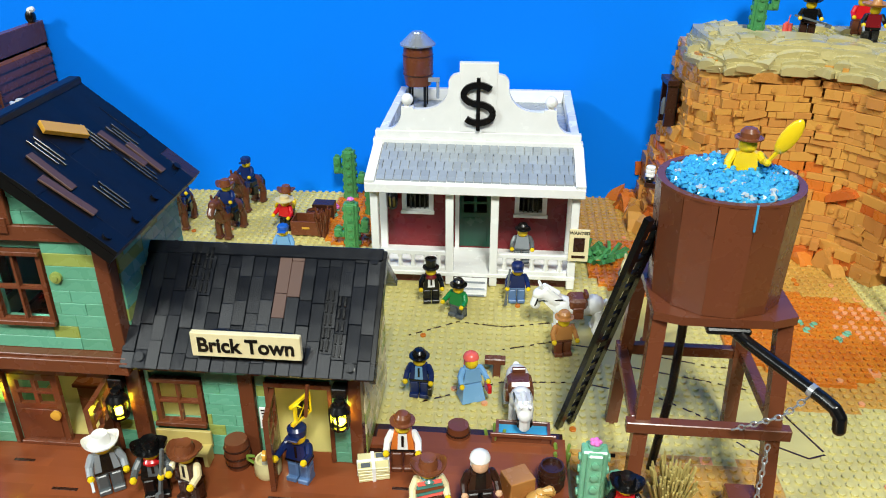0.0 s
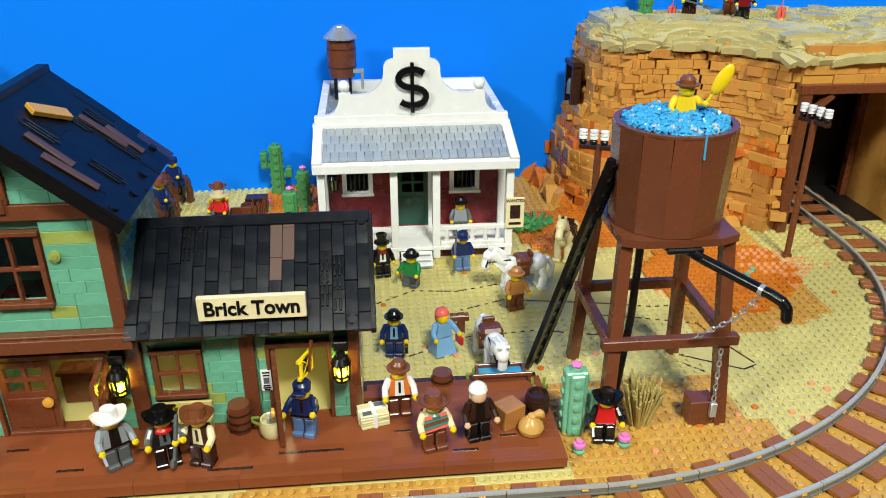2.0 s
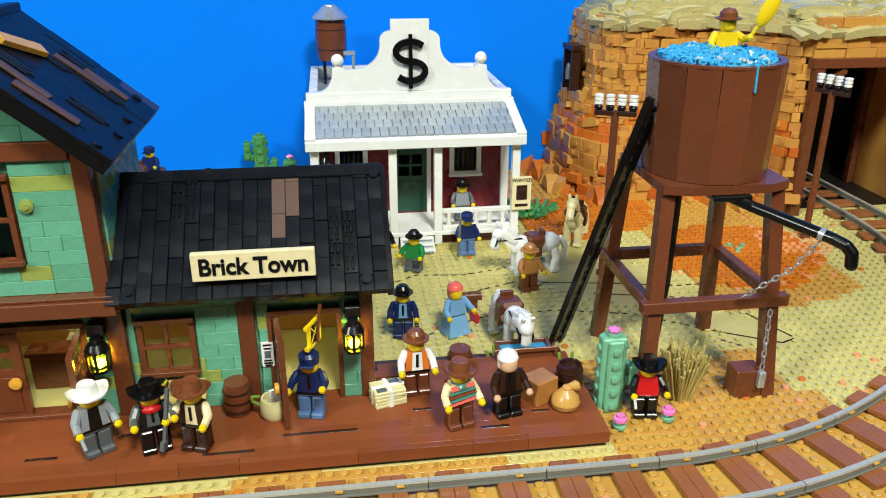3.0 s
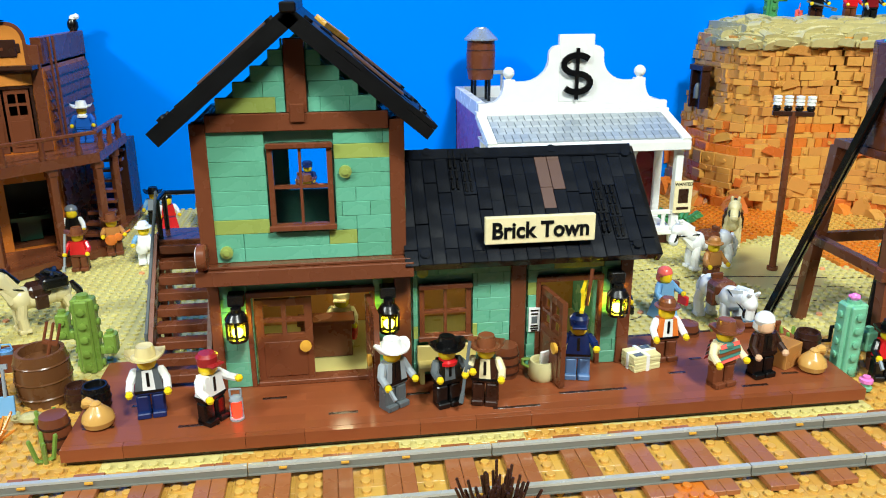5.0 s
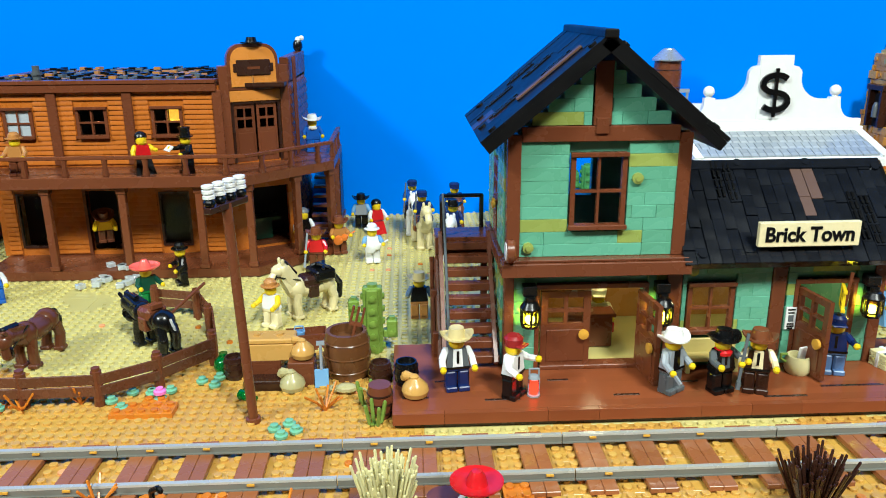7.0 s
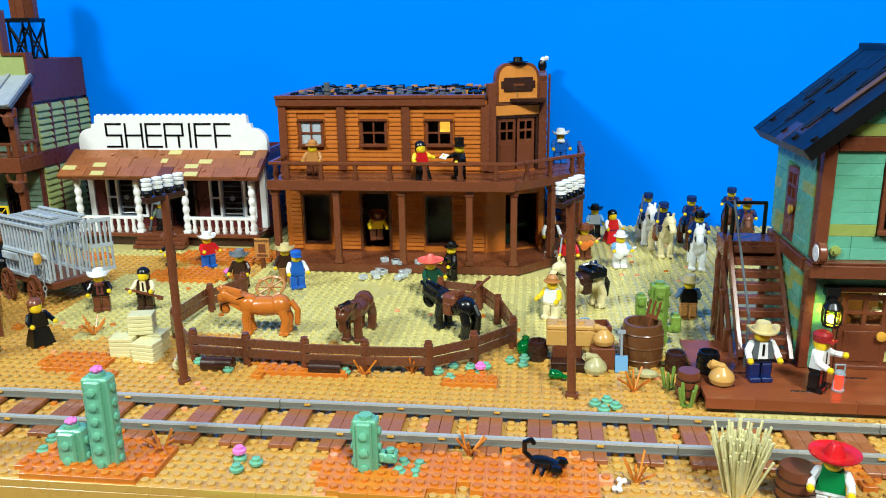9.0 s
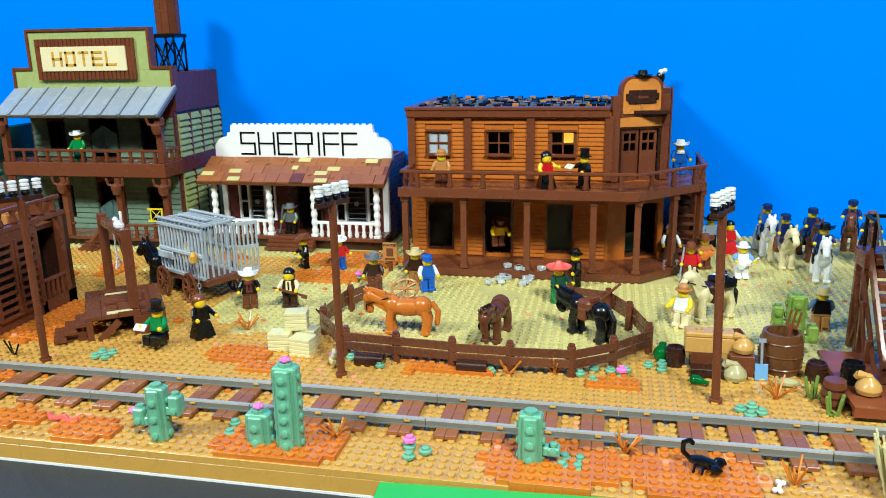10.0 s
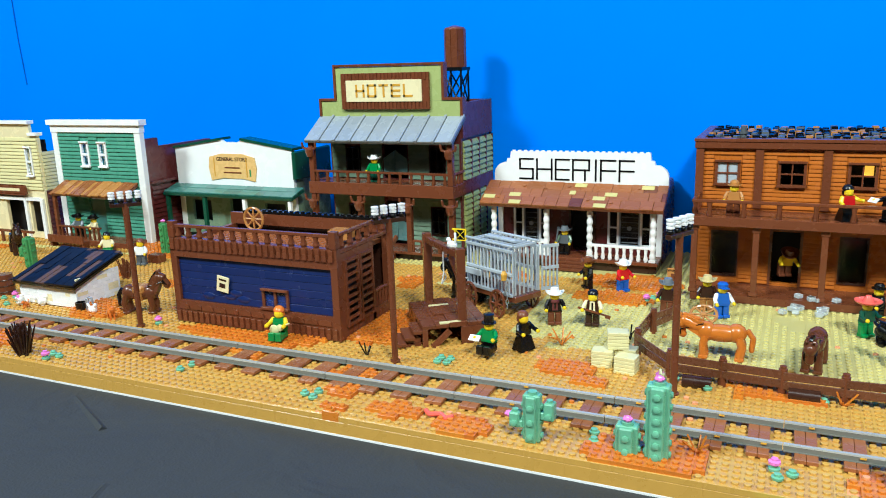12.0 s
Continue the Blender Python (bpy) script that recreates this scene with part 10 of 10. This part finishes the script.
whole("black_hat", Solid().lathe([(0.0056, 0), (0.0108, 0.0006), (0.0108, 0.0014), (0.0056, 0.0018), (0.0046, 0.006), (0.002, 0.0055)], 16), BLACK, "black hat resting on the saloon's arched sign", "hat", -0.5565, 0.699, 0.2146)
whole("toy_vulture", Solid().ball((0, 0, 0.006), 0.0058, 10, sz=1.3).ball((0.005, -0.002, 0.0145), 0.0032, 8, slot=1).ball((0.001, 0, 0.0125), 0.004, 8, slot=1), [BLACK, WHITE], "black and white toy bird on the saloon parapet", "toy", -0.530, 0.838, 0.2)


# ---- toy horses ----
def horse(label, x, y, rz, mat, saddle=None, rider=None, z=-0.0002, dark=BLACK, graze=0):
    """A plain, chunky toy horse that looks along -y; a rider is a figure of its own."""
    s = Solid()
    s.ball((0, 0.002, 0.0240), 0.0098, 16, sy=2.1, sz=0.86, sx=0.86)
    s.ball((0, 0.0150, 0.0252), 0.0096, 14, sx=0.92, sz=0.96).ball((0, -0.0115, 0.0250), 0.0096, 14, sx=0.88, sz=1.0)
    for sx in (-1, 1):
        s.tube([(sx * 0.0050, -0.0125, 0.022), (sx * 0.0052, -0.0142, 0.012), (sx * 0.0052, -0.0130, 0.002)], 0.0037, 10)
        s.tube([(sx * 0.0050, 0.0175, 0.022), (sx * 0.0054, 0.0208, 0.0125), (sx * 0.0054, 0.0185, 0.002)], 0.0039, 10)
        s.box(sx * 0.0052 - 0.0038, sx * 0.0052 + 0.0038, -0.0178, -0.0092, 0, 0.0032, slot=0, c=0.0007).box(sx * 0.0054 - 0.0038, sx * 0.0054 + 0.0038, 0.0145, 0.0228, 0, 0.0032, slot=0, c=0.0007)
    h = Solid()
    for sx in (-1, 1):
        h.tube([(sx * 0.0028, -0.0235, 0.0478), (sx * 0.0032, -0.0238, 0.0520)], 0.0015, 6)
    h.add([(w * sx, yy, zz) for sx in (-1, 1) for w, yy, zz in ((0.0056, -0.0085, 0.031), (0.0056, -0.0200, 0.0235), (0.0044, -0.0270, 0.0390), (0.0044, -0.0185, 0.0472))],
          [(0, 1, 2, 3), (7, 6, 5, 4), (0, 4, 5, 1), (1, 5, 6, 2), (2, 6, 7, 3), (3, 7, 4, 0)])
    h.tube([(0, -0.0130, 0.028), (0, -0.0200, 0.0370), (0, -0.0235, 0.0435)], 0.0062, 12)
    h.ball((0, -0.0262, 0.0432), 0.0056, 12, sy=1.2).ball((0, -0.0330, 0.0352), 0.0042, 12, sz=1.2)
    h.tube([(0, -0.0285, 0.0418), (0, -0.0335, 0.0352)], 0.0041, 10)
    h.tube([(0, -0.0115, 0.0375), (0, -0.0165, 0.0440), (0, -0.0205, 0.0490)], 0.0021, 8, 1)
    s.tube([(0, 0.0245, 0.0290), (0, 0.0300, 0.021), (0, 0.0290, 0.0095)], 0.0026, 8, 1)
    h.lathe([(0.0056, 0), (0.0056, 0.0010)], 12, pose(0, -0.0316, 0.0380, 52), 2)
    h.rod((0.0048, -0.0300, 0.0395), (0.0056, -0.0100, 0.0330), 0.0006, 5, 2).rod((-0.0048, -0.0300, 0.0395), (-0.0056, -0.0100, 0.0330), 0.0006, 5, 2)
    bend = Matrix.Translation((0, -0.013, 0.027)) @ Matrix.Rotation(radians(graze), 4, "X") @ Matrix.Translation((0, 0.013, -0.027))
    n = len(s.v)
    s.v += [tuple(bend @ Vector(q)) for q in h.v]
    s.f += [tuple(n + i for i in f) for f in h.f]
    s.s += h.s
    if saddle:
        s.box(-0.0088, 0.0088, -0.0070, 0.0085, 0.0240, 0.0345, slot=3, c=0.0024).box(-0.0048, 0.0048, 0.0065, 0.0095, 0.0335, 0.0380, slot=3, c=0.0006).box(-0.0100, 0.0100, -0.004, 0.005, 0.0165, 0.0275, slot=3, c=0.0008)
    ob = whole("toy_horse", s, [mat, mat if mat in (BLACK, WHITE, HORSE_O) else dark, dark, saddle or mat], label, "toy horse", x, y, z, rz, group="toy horses")
    if rider:
        m = ob.matrix_basis @ Vector((0, 0.001, 0.0212))
        figure(rider[0], m.x, m.y, m.z, rz, rider[1], rider[2], rider[2], rider[3], rider[4], rider[5], DKGREY, (40, 40), seated=True)
    return ob


CREAMHORSE = plastic("cream_horse_plastic", (224, 210, 160), 0.24, 0.03)
horse("orange-brown toy horse standing in the corral", -0.764, 0.447, -88, HORSE_O, None, graze=38)
horse("brown toy horse with pale face in the corral", -0.682, 0.448, -8, HORSE_B, None, graze=45)
horse("black toy horse with brown saddle in the corral", -0.602, 0.464, -132, BLACK, BROWN, graze=48)
horse("white toy horse with brown saddle at the water trough", 0.013, 0.457, 6, WHITE, BROWN, graze=42)
horse("white toy horse with brown saddle before the bank", 0.060, 0.578, -82, WHITE, BROWN, graze=20)
horse("cream toy horse with dark saddle behind the pole", 0.118, 0.642, -28, CREAMHORSE, DKBROWN)
horse("cream toy pack horse with black load", -0.492, 0.528, -55, CREAMHORSE, DKBROWN)
horse("cream toy horse of the riders", -0.392, 0.721, 10, CREAMHORSE, HATBROWN, ("toy rider in navy with blue cap and rifle", NAVY, NAVY, "kepi", NAVY, "rifle"))
horse("brown toy horse of the riders", -0.355, 0.758, 6, HORSE_B, BLACK, ("toy rider in navy with blue cap", NAVY, NAVY, "kepi", NAVY, None))
horse("white toy horse of the riders", -0.362, 0.674, -8, WHITE, BLACK, ("toy rider in navy with dark hat", NAVY, NAVY, "cowboy", BLACK, None))
horse("brown toy horse with black harness of the riders", -0.297, 0.741, -10, HORSE_B, BLACK, ("toy rider in brown with brown hat", NAVY, NAVY, "cowboy", HATBROWN, None))
horse("dark brown toy horse of the riders by the backdrop", -0.298, 0.812, -16, HORSE_B, BLACK, ("toy rider in navy holding a brass horn", NAVY, NAVY, "kepi", NAVY, None))
horse("cream toy horse of the riders by the backdrop", -0.402, 0.775, 4, WHITE, BLACK, ("toy rider in blue with white rifle", NAVY, BLUE, "kepi", NAVY, "rifle"))
horse("brown toy horse with saddle near the shed", -1.408, 0.372, 106, HORSE_B, WOODTAN)
horse("black toy horse harnessed to the prison wagon", -1.062, 0.545, -100, BLACK, None)
horse("dark brown toy horse before the yellow house", -1.845, 0.545, 60, DKBROWN, BLACK)
whole("pack_load", Solid().box(-0.011, 0.011, -0.009, 0.009, 0, 0.009, c=0.0015).tube([(-0.008, -0.004, 0.009), (0.0, 0.003, 0.013), (0.009, -0.002, 0.010)], 0.0018, 6).tube([(-0.008, 0.004, 0.010), (0.002, -0.004, 0.013), (0.009, 0.004, 0.010)], 0.0018, 6), BLACK, "black bundle of ropes on the pack horse", "load", -0.482, 0.533, 0.030, -55)
for x, y, rz, mat, k in ((-1.427, 0.340, 60, ORANGE, 1.0), (-1.567, 0.338, 20, ORANGE, 0.6)):
    whole("toy_dog", Solid().ball((0, 0, 0.0085 * k), 0.0042 * k, 10, sy=1.9).ball((0, -0.0085 * k, 0.0135 * k), 0.0036 * k, 8).tube([(0, -0.006 * k, 0.009 * k), (0, -0.0085 * k, 0.0135 * k)], 0.0024 * k, 6).rod((0.002 * k, -0.006 * k, 0), (0.002 * k, -0.006 * k, 0.008 * k), 0.0013 * k, 6).rod((-0.002 * k, -0.006 * k, 0), (-0.002 * k, -0.006 * k, 0.008 * k), 0.0013 * k, 6).rod((0.002 * k, 0.006 * k, 0), (0.002 * k, 0.006 * k, 0.008 * k), 0.0013 * k, 6).rod((-0.002 * k, 0.006 * k, 0), (-0.002 * k, 0.006 * k, 0.008 * k), 0.0013 * k, 6).tube([(0, 0.007 * k, 0.010 * k), (0, 0.011 * k, 0.014 * k)], 0.0011 * k, 6), mat, "orange toy dog on the sand", "toy", x, y, -0.0002, rz, group="toy dogs")
for x, y, rz, mat in ((-1.466, 0.349, 90, WHITE), (-1.585, 0.344, 200, WHITE), (-1.555, 0.352, 150, WHITE), (-0.803, 0.363, 20, HAY)):
    whole("toy_hen", Solid().ball((0, 0, 0.0048), 0.0046, 10, sy=1.3).ball((0, -0.0045, 0.0102), 0.0026, 8).tube([(0, -0.003, 0.006), (0, -0.0045, 0.0102)], 0.0020, 6).tube([(0, 0.004, 0.006), (0, 0.0075, 0.0105)], 0.0016, 6).lathe([(0.0026, 0), (0.0022, 0.002)], 8), mat, "white toy hen on the sand" if mat is WHITE else "pale yellow toy hen on the sand", "toy", x, y, -0.0002, rz, group="toy hens")
whole("bucket", Solid().lathe([(0.0052, 0), (0.0064, 0.0115), (0.0056, 0.0115), (0.0046, 0.004)], 14), BLACK, "black bucket beside the shed", "bucket", -1.487, 0.3505, -0.0006)
whole("hand_pump", Solid().rod((0, 0, 0), (0, 0, 0.016), 0.0022).tube([(0, 0, 0.016), (0.003, 0, 0.0185), (0.008, 0, 0.0178), (0.009, 0, 0.012)], 0.0013, 6).box(-0.003, 0.003, -0.003, 0.003, -0.0005, 0.002), SILVER, "light grey hand pump beside the shed", "pump", -1.4765, 0.3515, -0.0006)
whole("crate", Solid().box(-0.011, 0.011, -0.008, 0.008, 0, 0.013, c=0.0006), BROWN, "brown crate near the green house", "crate", -1.578, 0.572, -0.0016)
bn = thing("bench", "brown slatted bench before the green house", "bench", -1.80, 0.607, -0.0016)
part("seat", Solid().box(-0.04, 0.04, -0.006, 0.006, 0.009, 0.012, c=0.0004), BROWN, bn)
part("backrest", Solid().box(-0.04, 0.04, -0.0085, -0.0062, 0.009, 0.022, c=0.0004), BROWN, bn)
for x in (-0.036, 0.036):
    part("leg", Solid().box(x - 0.002, x + 0.002, -0.006, 0.006, 0, 0.009), BROWN, bn)
whole("step_block", Solid().box(-0.018, 0.018, -0.008, 0.008, 0, 0.006, c=0.0005).box(-0.018, 0.018, 0.0, 0.008, 0.006, 0.010, c=0.0005), BROWN, "brown step block before the green house", "step", -1.715, 0.60, -0.0016)
